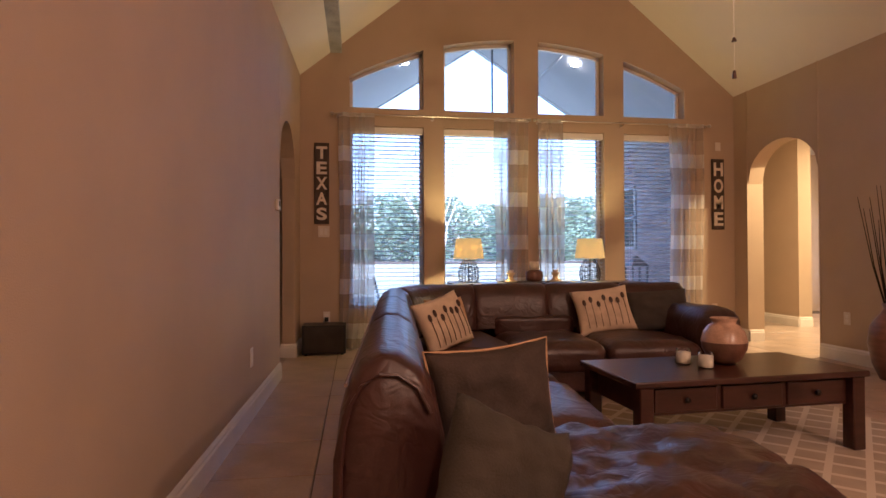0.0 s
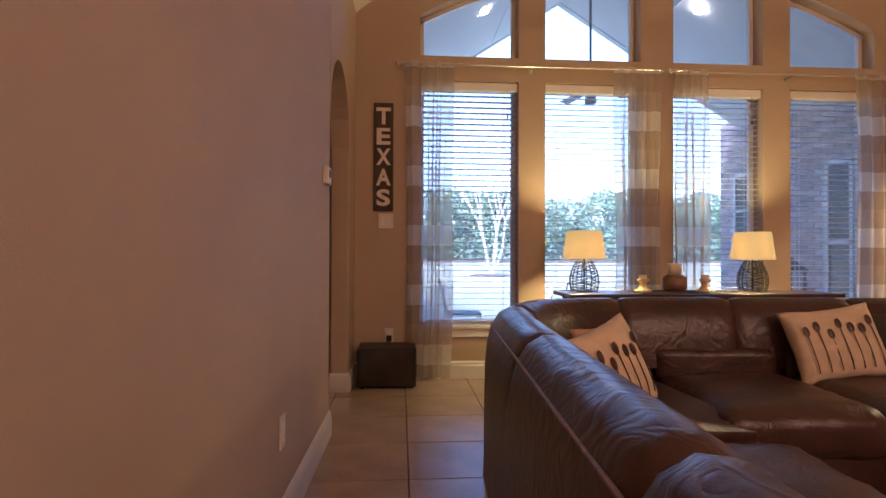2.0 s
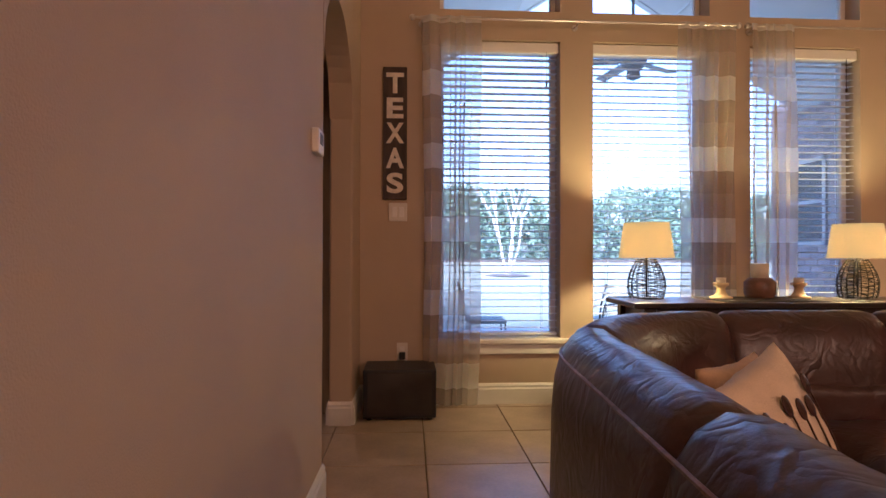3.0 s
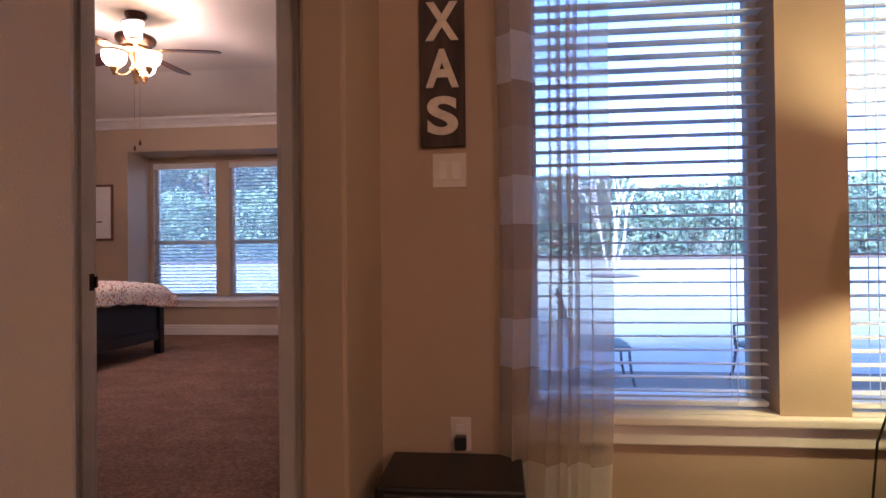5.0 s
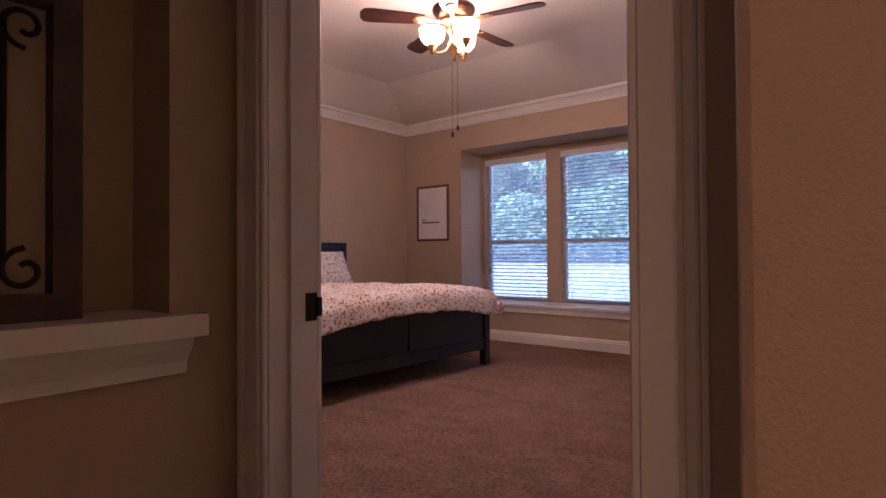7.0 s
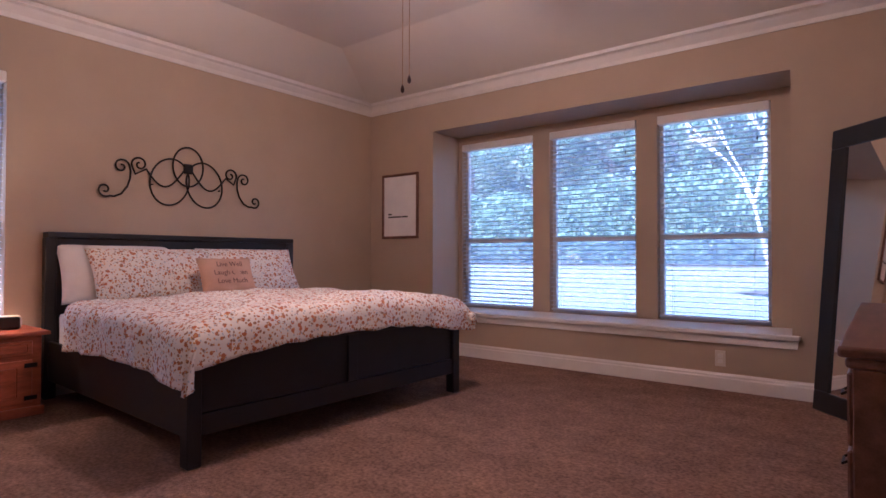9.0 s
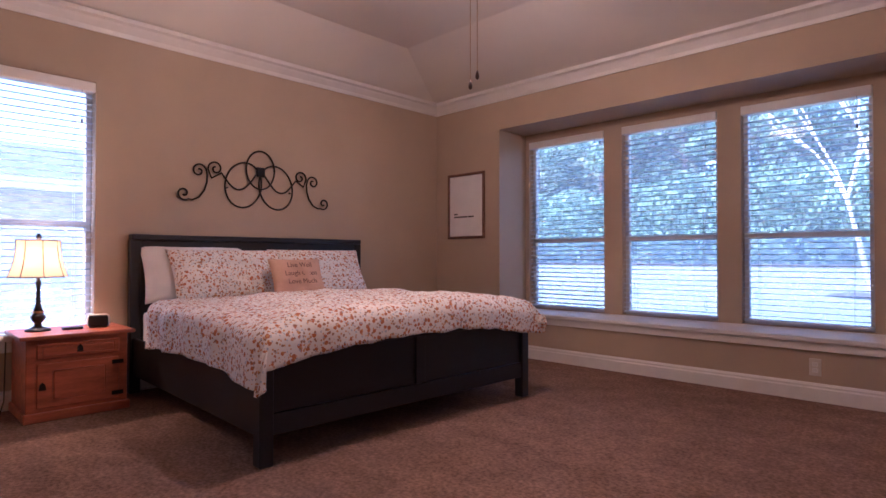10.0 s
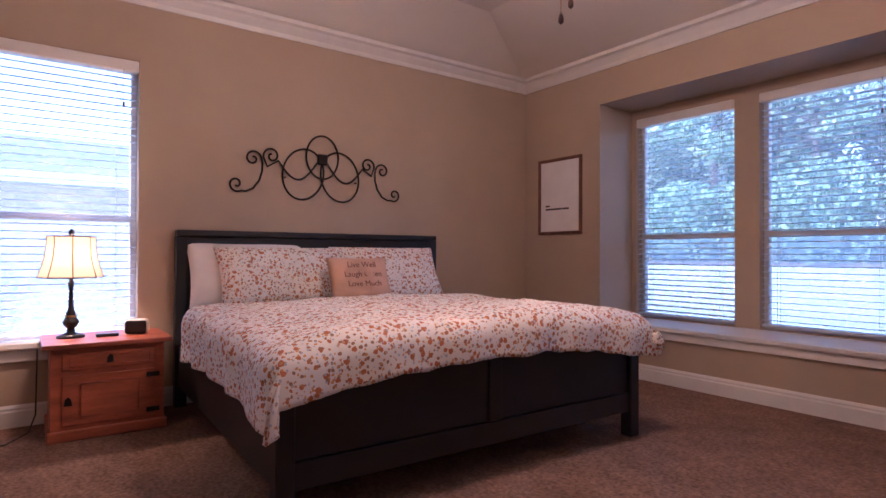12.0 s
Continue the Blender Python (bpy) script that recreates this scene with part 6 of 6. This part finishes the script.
# ---- dresser and leaning mirror by the right-hand wall ----
dresser = thing("dresser", "dark reddish pine dresser with a moulded top", "dresser")
DXF, DYA, DYB = -0.845, 8.01, 9.72
dresser.scale = (1.0, 1.0, 0.935)
bm = mesh()
box(bm, DXF - 0.03, BX1 - 0.01, DYA - 0.03, DYB + 0.03, 0.775, 0.805, 0.008, 2)
box(bm, DXF - 0.015, BX1 - 0.015, DYA - 0.015, DYB + 0.015, 0.745, 0.775, 0.01, 2)
part("top", bm, PINE_DARK, dresser)
bm = mesh()
box(bm, DXF, BX1 - 0.02, DYA, DYB, 0.06, 0.745, 0.005)
part("body", bm, PINE_DARK, dresser)
bm = mesh()
box(bm, DXF - 0.012, BX1 - 0.02, DYA - 0.012, DYB + 0.012, 0.012, 0.07, 0.006)
part("plinth", bm, PINE_DARK, dresser)
bm = mesh()
for q in ((DXF, DXF + 0.09, 0.07, 0.745), (BX1 - 0.11, BX1 - 0.02, 0.07, 0.745), (DXF + 0.09, BX1 - 0.11, 0.66, 0.745), (DXF + 0.09, BX1 - 0.11, 0.07, 0.16)):
    box(bm, q[0], q[1], DYA - 0.014, DYA, q[2], q[3], 0.003)
part("end_frame", bm, PINE_DARK, dresser)
for j in range(3):
    for k in range(3):
        y0, z0 = DYA + 0.05 + k * 0.54, 0.10 + j * 0.212
        bm = mesh()
        box(bm, DXF - 0.014, DXF, y0, y0 + 0.51, z0, z0 + 0.20, 0.005)
        d = part("drawer_front", bm, PINE_DARK, dresser)
        bm = mesh()
        tube(bm, [(DXF - 0.014, y0 + 0.215, z0 + 0.11), (DXF - 0.035, y0 + 0.22, z0 + 0.095), (DXF - 0.035, y0 + 0.29, z0 + 0.095), (DXF - 0.014, y0 + 0.295, z0 + 0.11)], 0.004, 6)
        part("pull_handle", bm, IRON, d, "black iron pull")
tv = thing("television", "black flat television standing on the dresser", "television", at=(-0.63, 8.86, 0.7535), turn=90)
bm = mesh()
box(bm, -0.48, 0.48, -0.02, 0.02, 0.06, 0.62, 0.006)
part("cabinet", bm, BLACKP, tv)
bm = mesh()
box(bm, -0.465, 0.465, 0.02, 0.022, 0.075, 0.605)
part("screen", bm, material("dark_screen_glass", (0.01, 0.01, 0.012), 0.08), tv, "dark glass screen")
for x in (-0.39, 0.39):
    bm = mesh()
    tube(bm, [(x, -0.11, 0.008), (x, 0.0, 0.03), (x, 0.0, 0.08)], 0.008, 6)
    tube(bm, [(x, 0.14, 0.008), (x, 0.0, 0.03)], 0.008, 6)
    part("foot", bm, BLACKP, tv)
mr = thing("floor_mirror", "tall mirror in a wide black frame leaning in the corner", "mirror", at=(-0.895, 10.33, 0.012))
mr.matrix_world = pose(-0.895, 10.33, 0.012, -5, 0, -48)
mw, mh, mf = 0.365, 1.78, 0.122
for b in ((-mw, mw, 0.0, mf), (-mw, mw, mh - mf, mh), (-mw, -mw + mf, mf, mh - mf), (mw - mf, mw, mf, mh - mf)):
    bm = mesh()
    box(bm, b[0], b[1], -0.02, 0.02, b[2], b[3], 0.006)
    part("frame_piece", bm, BLACKWOOD, mr)
bm = mesh()
box(bm, -mw + mf, mw - mf, -0.006, 0.0, mf, mh - mf)
MIRROR = material("silvered_glass", (0.85, 0.85, 0.85), 0.02, 1.0, vary=0.0, bump=0)
part("mirror_glass", bm, MIRROR, mr, "silvered mirror glass")

# ---- closet doors on the near bedroom wall ----
bm = mesh()
box(bm, -3.80, -2.22, DY1, 6.42, 0.012, 2.7)
part("wall_closet", bm, WALL, label="tan painted closet front", category="wall", kind="structure")
for x0, x1, kx in ((-3.72, -3.02, -3.62), (-2.98, -2.28, -2.38)):
    d = thing("closet_door", "white panelled closet door with a black knob", "door", "closet doors")
    bm = mesh()
    box(bm, x0, x1, 6.423, 6.462, 0.03, 2.05, 0.004)
    part("leaf", bm, TRIM, d)
    for z0, z1 in ((0.25, 0.85), (1.02, 1.90)):
        bm = mesh()
        box(bm, x0 + 0.12, x1 - 0.12, 6.462, 6.469, z0, z1, 0.005)
        part("raised_panel", bm, TRIM, d)
    bm = mesh()
    lathe(bm, [(0.0, 0.0), (0.03, 0.0), (0.03, 0.006), (0.012, 0.012), (0.011, 0.034), (0.026, 0.042), (0.028, 0.056), (0.018, 0.066), (0.0, 0.068)], seg=20)
    k = part("knob", bm, IRON, d, "black round door knob", smooth=True)
    k.matrix_local = pose(kx, 6.462, 0.868, -90, 0, 0) @ Matrix.Diagonal((1, 1, 0.75, 1))
# ---- open bedroom door ----
d = thing("bedroom_door", "white panelled bedroom door standing open", "door")
bm = mesh()
box(bm, DX1 + 0.0, DX1 + 0.035, DY1 + 0.02, DY1 + 0.71, 0.025, 2.03, 0.004)
part("leaf", bm, TRIM, d)
for z0, z1 in ((0.25, 0.85), (1.02, 1.90)):
    bm = mesh()
    box(bm, DX1 - 0.008, DX1, DY1 + 0.13, DY1 + 0.6, z0, z1, 0.006)
    part("raised_panel", bm, TRIM, d)

# ---- outdoors ----
def lawn_z(y):
    """The garden rises gently towards the hedge."""
    return -0.16 + 0.06 * max(0.0, min(y, 25.5) - 10.6)


bm = mesh()
rows = [[bm.verts.new((x, y, lawn_z(y))) for x in (-600, -60, -20, 0, 20, 60, 600)] for y in (-600, -60, 10.6, 15, 20, 25.5, 60, 600)]
for a, c in zip(rows, rows[1:]):
    for k in range(6):
        bm.faces.new((a[k], a[k + 1], c[k + 1], c[k]))
part("ground", bm, GRASS, label="pale winter lawn reaching to the horizon", category="lawn", kind="structure")
bm = mesh()
box(bm, -0.2, 5.6, NY + 0.2, 10.6, -0.16, -0.06, 0.02)
part("pavement", bm, CONCRETE, label="pale concrete patio slab", category="patio", kind="structure")


def brick_wall(name, label, origin, along, length, height, holes=(), category="wall"):
    """A running bond of single bricks on a mortar bed; along: unit vector in plan, the face turned to its right."""
    root = thing(name, label, category)
    root["kind"] = "structure"
    ax, ay = along
    nx, ny = ay, -ax
    verts, faces = [], []
    bl, bh, j = 0.203, 0.066, 0.010
    row, z = 0, 0.0
    rnd = random.Random(5)
    while z + bh <= height:
        u = -(bl + j) / 2 * (row % 2)
        while u < length:
            a, b = max(0, u), min(length, u + bl)
            u += bl + j
            if b - a < 0.03 or any(h[0] < b and h[1] > a and h[2] < z + bh and h[3] > z for h in holes):
                continue
            d = 0.010 + rnd.random() * 0.003
            i = len(verts)
            for o in (0.0, d):
                for uu, zz in ((a, z), (b, z), (b, z + bh), (a, z + bh)):
                    verts.append((origin[0] + ax * uu + nx * o, origin[1] + ay * uu + ny * o, origin[2] + zz))
            faces += [(i + 4, i + 5, i + 6, i + 7), (i, i + 1, i + 5, i + 4), (i + 1, i + 2, i + 6, i + 5), (i + 2, i + 3, i + 7, i + 6), (i + 3, i, i + 4, i + 7)]
        row += 1
        z += bh + j
    me = bpy.data.meshes.new("brick_courses")
    me.from_pydata(verts, [], faces)
    me.materials.append(BRICK)
    o = new("brick_courses", me)
    o.parent = root
    o["kind"] = "stuff"
    bm = mesh()
    hs = sorted(holes)
    def slab(a, b, z0, z1):
        p = [(origin[0] + ax * a, origin[1] + ay * a), (origin[0] + ax * b, origin[1] + ay * b), (origin[0] + ax * b - nx * 0.1, origin[1] + ay * b - ny * 0.1), (origin[0] + ax * a - nx * 0.1, origin[1] + ay * a - ny * 0.1)]
        prism(bm, p, "z", origin[2] + z0, origin[2] + z1)
    slab(0, length, 0, height)
    part("mortar_bed", bm, MORTAR, root)
    for a, b, z0, z1 in holes:
        bm = mesh()
        c = ((a + b) / 2)
        for f0, f1, g0, g1 in ((a, b, z0, z0 + 0.05), (a, b, z1 - 0.05, z1), (a, a + 0.05, z0, z1), (b - 0.05, b, z0, z1), (a, b, (z0 + z1) / 2 - 0.02, (z0 + z1) / 2 + 0.02)):
            p = [(origin[0] + ax * f0 + nx * 0.002, origin[1] + ay * f0 + ny * 0.002), (origin[0] + ax * f1 + nx * 0.002, origin[1] + ay * f1 + ny * 0.002), (origin[0] + ax * f1 + nx * 0.03, origin[1] + ay * f1 + ny * 0.03), (origin[0] + ax * f0 + nx * 0.03, origin[1] + ay * f0 + ny * 0.03)]
            prism(bm, p, "z", origin[2] + g0, origin[2] + g1)
        w = part("window_frame", bm, TRIM, root)
        bm = mesh()
        p = [(origin[0] + ax * a + nx * 0.003, origin[1] + ay * a + ny * 0.003), (origin[0] + ax * b + nx * 0.003, origin[1] + ay * b + ny * 0.003), (origin[0] + ax * b + nx * 0.012, origin[1] + ay * b + ny * 0.012), (origin[0] + ax * a + nx * 0.012, origin[1] + ay * a + ny * 0.012)]
        prism(bm, p, "z", origin[2] + z0 + 0.02, origin[2] + z1 - 0.02)
        part("pane", bm, material("dark_window_glass", (0.03, 0.04, 0.05), 0.08), w, "dark reflecting pane")
    return root


# brick wing to the right of the patio, with a window and a door
brick_wall("brick_wing", "brown brick wall of the wing beside the patio", (4.88, 9.75, -0.06), (0, -1), 3.36, 3.0, holes=((0.35, 1.0, 1.15, 2.2), (2.1, 2.5, 0.3, 2.1)))
brick_wall("brick_wing", "brown brick end wall of the wing", (9.2, 9.75, -0.06), (-1, 0), 0.3, 3.0)
bm = mesh()
box(bm, 4.98, 9.2, 9.0, 9.75, -0.1, 3.1)
part("wing_core", bm, MORTAR, label="wing of the house behind the patio wall", category="wall", kind="structure")
# covered patio: gable ceiling open to the garden
PR = 4.42
bm = mesh()
for x0, z0, x1, z1 in ((-0.3, 2.75, 2.25, PR), (2.25, PR, 4.88, 2.75)):
    prism(bm, [(x0, z0), (x1, z1), (x1, z1 + 0.12), (x0, z0 + 0.12)], "y", NY + 0.2, 9.15)
part("patio_ceiling", bm, SOFFIT, label="white board ceiling of the covered patio", category="ceiling", kind="structure")
bm = mesh()
for x0, z0, x1, z1 in ((-0.3, 2.74, 2.25, PR - 0.01), (2.25, PR - 0.01, 4.88, 2.74)):
    prism(bm, [(x0, z0), (x1, z1), (x1, z1 + 0.18), (x0, z0 + 0.18)], "y", 9.15, 9.25)
part("patio_beam", bm, SOFFIT, label="white gable beam of the patio roof", category="beam", kind="structure")
bm = mesh()
for x in (1.3, 2.25, 3.2):
    box(bm, x - 0.012, x + 0.012, NY + 0.25, 9.15, (2.75 + (PR - 2.75) * (1 - abs(x - 2.25) / 2.6)) - 0.012, (2.75 + (PR - 2.75) * (1 - abs(x - 2.25) / 2.6)) + 0.02)
part("ceiling_batten", bm, SOFFIT, label="white battens on the patio ceiling", category="trim", kind="structure")
for x in (0.95, 3.4):
    z = 2.75 + (PR - 2.75) * (1 - abs(x - 2.25) / 2.6) - 0.006
    s = thing("patio_downlight", "lit round downlight in the patio ceiling", "ceiling light", "patio downlights", (x, 7.6, z))
    bm = mesh()
    lathe(bm, [(0.0, -0.01), (0.06, -0.012), (0.085, -0.004), (0.085, 0.01)], seg=20)
    part("lens", bm, glow("warm_downlight_lens", (1.0, 0.85, 0.6), 5.0), s, smooth=True)
FANGREY = material("grey_fan_metal", (0.22, 0.22, 0.23), 0.5, vary=0.15)
pf = thing("patio_fan", "grey outdoor ceiling fan under the patio roof", "ceiling fan", at=(2.25, 7.9, 0))
bm = mesh()
cyl(bm, (0, 0, 2.9), (0, 0, PR), 0.015)
part("down_rod", bm, FANGREY, pf)
bm = mesh()
lathe(bm, [(0.0, 2.95), (0.10, 2.93), (0.13, 2.87), (0.10, 2.81), (0.06, 2.79), (0.07, 2.71), (0.0, 2.68)], seg=20)
part("motor", bm, FANGREY, pf, smooth=True)
for k in range(5):
    bm = mesh()
    box(bm, 0.13, 0.62, -0.06, 0.06, -0.005, 0.005, 0.003)
    b = part("blade", bm, FANGREY, pf)
    b.matrix_local = pose(0, 0, 2.87, 10, 0, 72 * k + 30)


def patio_chair(x, y, turn, arms=True):
    c = thing("patio_chair", "dark metal patio chair with a pale cushion", "patio chair", "patio chairs", (x, y, -0.06), turn)
    c.scale = (0.85, 0.85, 0.75)
    bm = mesh()
    box(bm, -0.24, 0.24, -0.24, 0.24, 0.40, 0.46, 0.025, 3)
    part("seat_cushion", bm, material("pale_green_cushion", (0.30, 0.36, 0.33), 0.9), c, smooth=True)
    for sx in (-1, 1):
        for sy in (-1, 1):
            bm = mesh()
            tube(bm, [(sx * 0.22, sy * 0.22, 0.40), (sx * 0.24, sy * 0.23, 0.2), (sx * 0.27, sy * 0.27, 0.0)], 0.012, 6)
            part("leg", bm, IRON, c)
        bm = mesh()
        tube(bm, [(sx * 0.22, 0.24, 0.40), (sx * 0.23, 0.30, 0.7), (sx * 0.20, 0.36, 0.98)], 0.012, 6)
        part("back_post", bm, IRON, c)
        if not arms:
            continue
        bm = mesh()
        tube(bm, [(sx * 0.23, 0.29, 0.66), (sx * 0.27, 0.0, 0.66), (sx * 0.26, -0.2, 0.62), (sx * 0.23, -0.22, 0.42)], 0.012, 6)
        part("armrest", bm, IRON, c)
    for k in range(6):
        z = 0.50 + k * 0.085
        bm = mesh()
        tube(bm, [(-0.22, 0.26 + 0.20 * (z - 0.4), z), (0, 0.29 + 0.20 * (z - 0.4), z + 0.02), (0.22, 0.26 + 0.20 * (z - 0.4), z)], 0.007, 6)
        part("back_slat", bm, IRON, c)
    return c


patio_chair(0.90, 8.65, 88, arms=False)
patio_chair(2.16, 8.6, 200)
ln = thing("lantern", "dark metal lantern standing on the patio", "lantern", at=(3.95, 7.0, -0.06))
bm = mesh()
for x in (-0.1, 0.1):
    for y in (-0.1, 0.1):
        box(bm, x - 0.01, x + 0.01, y - 0.01, y + 0.01, 0.55, 0.90)
box(bm, -0.12, 0.12, -0.12, 0.12, 0.52, 0.55)
bmesh.ops.create_cone(bm, cap_ends=True, segments=4, radius1=0.18, radius2=0.02, depth=0.14, matrix=Matrix.Translation((0, 0, 0.97)) @ Matrix.Rotation(radians(45), 4, "Z"))
part("cage", bm, IRON, ln)
bm = mesh()
box(bm, -0.2, 0.2, -0.2, 0.2, 0.0, 0.52, 0.02)
part("stand", bm, IRON, ln)


def leaf_mass(name, label, centres, n, size, mat, category, seed, kind="stuff"):
    """Many small leaves scattered through uneven clumps."""
    rnd = random.Random(seed)
    verts, faces = [], []
    total = sum(c[3] * c[4] for c in centres)
    for cx, cy, cz, rx, rz in centres:
        for _ in range(int(n * rx * rz / total)):
            while True:
                u, v, w = rnd.uniform(-1, 1), rnd.uniform(-1, 1), rnd.uniform(-1, 1)
                q = u * u + v * v + w * w
                if 0.25 < q < 1:
                    break
            p = Vector((cx + u * rx, cy + v * rx, cz + w * rz))
            d = Vector((rnd.gauss(0, 1), rnd.gauss(0, 1), rnd.gauss(0, 1))).normalized()
            e = d.cross(Vector((rnd.gauss(0, 1), rnd.gauss(0, 1), rnd.gauss(0, 1)))).normalized()
            s = size * rnd.uniform(0.6, 1.4)
            i = len(verts)
            verts += [tuple(p - d * s), tuple(p + e * s * 0.5), tuple(p + d * s), tuple(p - e * s * 0.5)]
            faces.append((i, i + 1, i + 2, i + 3))
    me = bpy.data.meshes.new(name)
    me.from_pydata(verts, [], faces)
    me.materials.append(mat)
    return tagged(new(name, me), label, category, kind=kind)


rnd = random.Random(11)
hedge = [(x + rnd.uniform(-0.6, 0.6), 25.9 + rnd.uniform(-0.5, 0.8), 1.25 + z + rnd.uniform(-0.2, 0.3), rnd.uniform(1.0, 1.5), rnd.uniform(0.9, 1.3)) for x in np.arange(-26, 26, 1.3) for z in (0.0, 1.3)]
leaf_mass("hedge", "tall dark green hedge along the back of the garden", hedge, 120000, 0.10, LEAF, "hedge", 3)
woods = [(x + rnd.uniform(-1, 1), 31 + rnd.uniform(-1, 2), 0.7 + z + rnd.uniform(-0.8, 0.8), rnd.uniform(1.6, 2.6), rnd.uniform(1.4, 2.2)) for x in np.arange(-34, -2, 2.4) for z in (1.8, 3.6, 5.0)]
leaf_mass("far_woods", "mixed green and yellow trees behind the garden", woods, 90000, 0.14, LEAF2, "trees", 4)
bm = mesh()
box(bm, -40, 40, 24.6, 25.3, 0.5, 0.78)
part("mulch_bed", bm, DARKBARK, label="dark mulch bed along the hedge", category="garden bed", kind="structure")


def crape_myrtle(x, y, seed, height=5.2):
    """A pale tree of several stems that fork into fine bare twigs."""
    rnd = random.Random(seed)
    t = thing("tree", "bare crape myrtle with pale smooth forking stems", "tree", "garden trees", (x, y, lawn_z(y) - 0.01))
    bm = mesh()
    tips = []
    def grow(p, d, length, r, depth):
        q = p + d * length
        mid = p + d * length * 0.5 + Vector((rnd.uniform(-1, 1), rnd.uniform(-1, 1), 0)) * length * 0.05
        tube(bm, [p, mid, q], [r, r * 0.85, r * 0.7], 6 if depth > 2 else 4)
        if depth == 0:
            return
        for _ in range(2 if depth > 1 else 3):
            e = (d + Vector((rnd.uniform(-0.55, 0.55), rnd.uniform(-0.55, 0.55), rnd.uniform(0.0, 0.3)))).normalized()
            grow(q, e, length * rnd.uniform(0.62, 0.82), r * 0.62, depth - 1)
    for k in range(5):
        a = k * 2 * math.pi / 5 + rnd.uniform(-0.3, 0.3)
        d = Vector((math.cos(a) * 0.24, math.sin(a) * 0.24, 1)).normalized()
        grow(Vector((math.cos(a) * 0.07, math.sin(a) * 0.07, 0)), d, height * 0.30, 0.042, 5)
    part("trunk", bm, BARK, t, "pale smooth stems and twigs")
    bm = mesh()
    lathe(bm, [(0.0, 0.035), (0.5, 0.03), (0.75, 0.0)], seg=20)
    part("mulch_ring", bm, DARKBARK, t, "ring of dark mulch")
    return t


crape_myrtle(3.0, 19.4, 2, 5.8)
crape_myrtle(-2.35, 18.6, 7, 5.8)


def pine_tree(x, y, h, seed):
    rnd = random.Random(seed)
    t = thing("tree", "tall bare-stemmed tree with a loose green crown", "tree", "background trees", (x, y, lawn_z(y) - 0.02))
    bm = mesh()
    tube(bm, [(0, 0, 0), (0.05, 0.02, h * 0.5), (0.0, 0.1, h)], [0.14, 0.10, 0.03], 8)
    for k in range(10):
        a, z = rnd.uniform(0, 6.28), h * rnd.uniform(0.4, 0.95)
        tube(bm, [(0, 0, z), (math.cos(a) * 0.7, math.sin(a) * 0.7, z + 0.3), (math.cos(a) * 1.4, math.sin(a) * 1.4, z + 0.4)], [0.04, 0.025, 0.008], 5)
    part("trunk", bm, DARKBARK, t)
    cl = [(rnd.uniform(-1.3, 1.3), rnd.uniform(-1.3, 1.3), h * rnd.uniform(0.45, 1.02), rnd.uniform(0.5, 0.9), rnd.uniform(0.35, 0.6)) for _ in range(14)]
    o = leaf_mass("crown", "", cl, 5000, 0.10, LEAF, "", seed)
    o.parent = t
    return t


for k, (x, y, h) in enumerate(((-12.5, 27.5, 9), (-9.5, 28.5, 8), (-16, 28, 10), (-6.3, 28, 8.5))):
    pine_tree(x, y, h, 40 + k)

# neighbour's brick house past the bedside window
house = thing("neighbour_house", "neighbouring brick house with a low grey shingled roof", "house", at=(0, 0, 0))
NHX = -16.0
bm = mesh()
box(bm, NHX - 8, NHX - 0.1, 4.5, 22, -0.16, 2.6)
part("core_wall", bm, MORTAR, house)
bm = mesh()
prism(bm, [(NHX + 0.7, 2.45), (NHX + 0.7, 2.62), (NHX - 4.5, 4.2), (NHX - 9, 2.62), (NHX - 9, 2.45)], "y", 4.0, 19.5)
rf = part("roof", bm, SHINGLE, house)
bm = mesh()
box(bm, NHX + 0.7, NHX + 0.76, 4.0, 19.5, 2.4, 2.64)
part("fascia", bm, TRIM, house)
for k in range(22):
    bm = mesh()
    u = k / 22
    x, z = NHX + 0.7 - 5.2 * u, 2.62 + 1.58 * u
    box(bm, x - 0.06, x + 0.01, 4.0, 19.5, z + 0.0, z + 0.035)
    part("shingle_course", bm, SHINGLE, rf)
brick_wall("neighbour_wall", "brown brick wall of the neighbouring house", (NHX, 4.5, -0.16), (0, 1), 16.0, 2.6, holes=((6.0, 7.2, 0.9, 2.1), (10.5, 11.5, 0.9, 2.1)))
bush = [(-11.5 + rnd.uniform(-0.3, 0.3), y + rnd.uniform(-0.3, 0.3), 0.35 + rnd.uniform(-0.1, 0.25), rnd.uniform(0.6, 0.9), rnd.uniform(0.55, 0.8)) for y in np.arange(6, 20, 0.9)]
leaf_mass("shrub_row", "row of grey-green shrubs before the neighbouring house", bush, 16000, 0.06, LEAF, "shrubs", 9)

# ---- floor tiles, last ----
me = bpy.data.meshes.new("tile")
bm = mesh()
S, J = 0.49, 0.006
box(bm, 0, S - J, 0, S - J, -0.012, 0.0, 0.0025)
bm.to_mesh(me)
bm.free()
me.materials.append(TILE)
for i in range(-4, 18):
    for j in range(-17, 7):
        x, y = 0.148 + i * S, 5.115 + j * S
        nearby = x > -0.95 and y > -0.6 and x < 5.4 and y < 6.3
        inside = (-1.45 < x < 9 and -3.2 < y < 8.6) and not (x < -0.9 and (y < 4.0 or y > 5.7))
        if inside and (nearby or x > 4.3):
            o = new("tile", me)
            o.parent = floor
            o.location = (x, y, random.uniform(-0.0006, 0.0006))
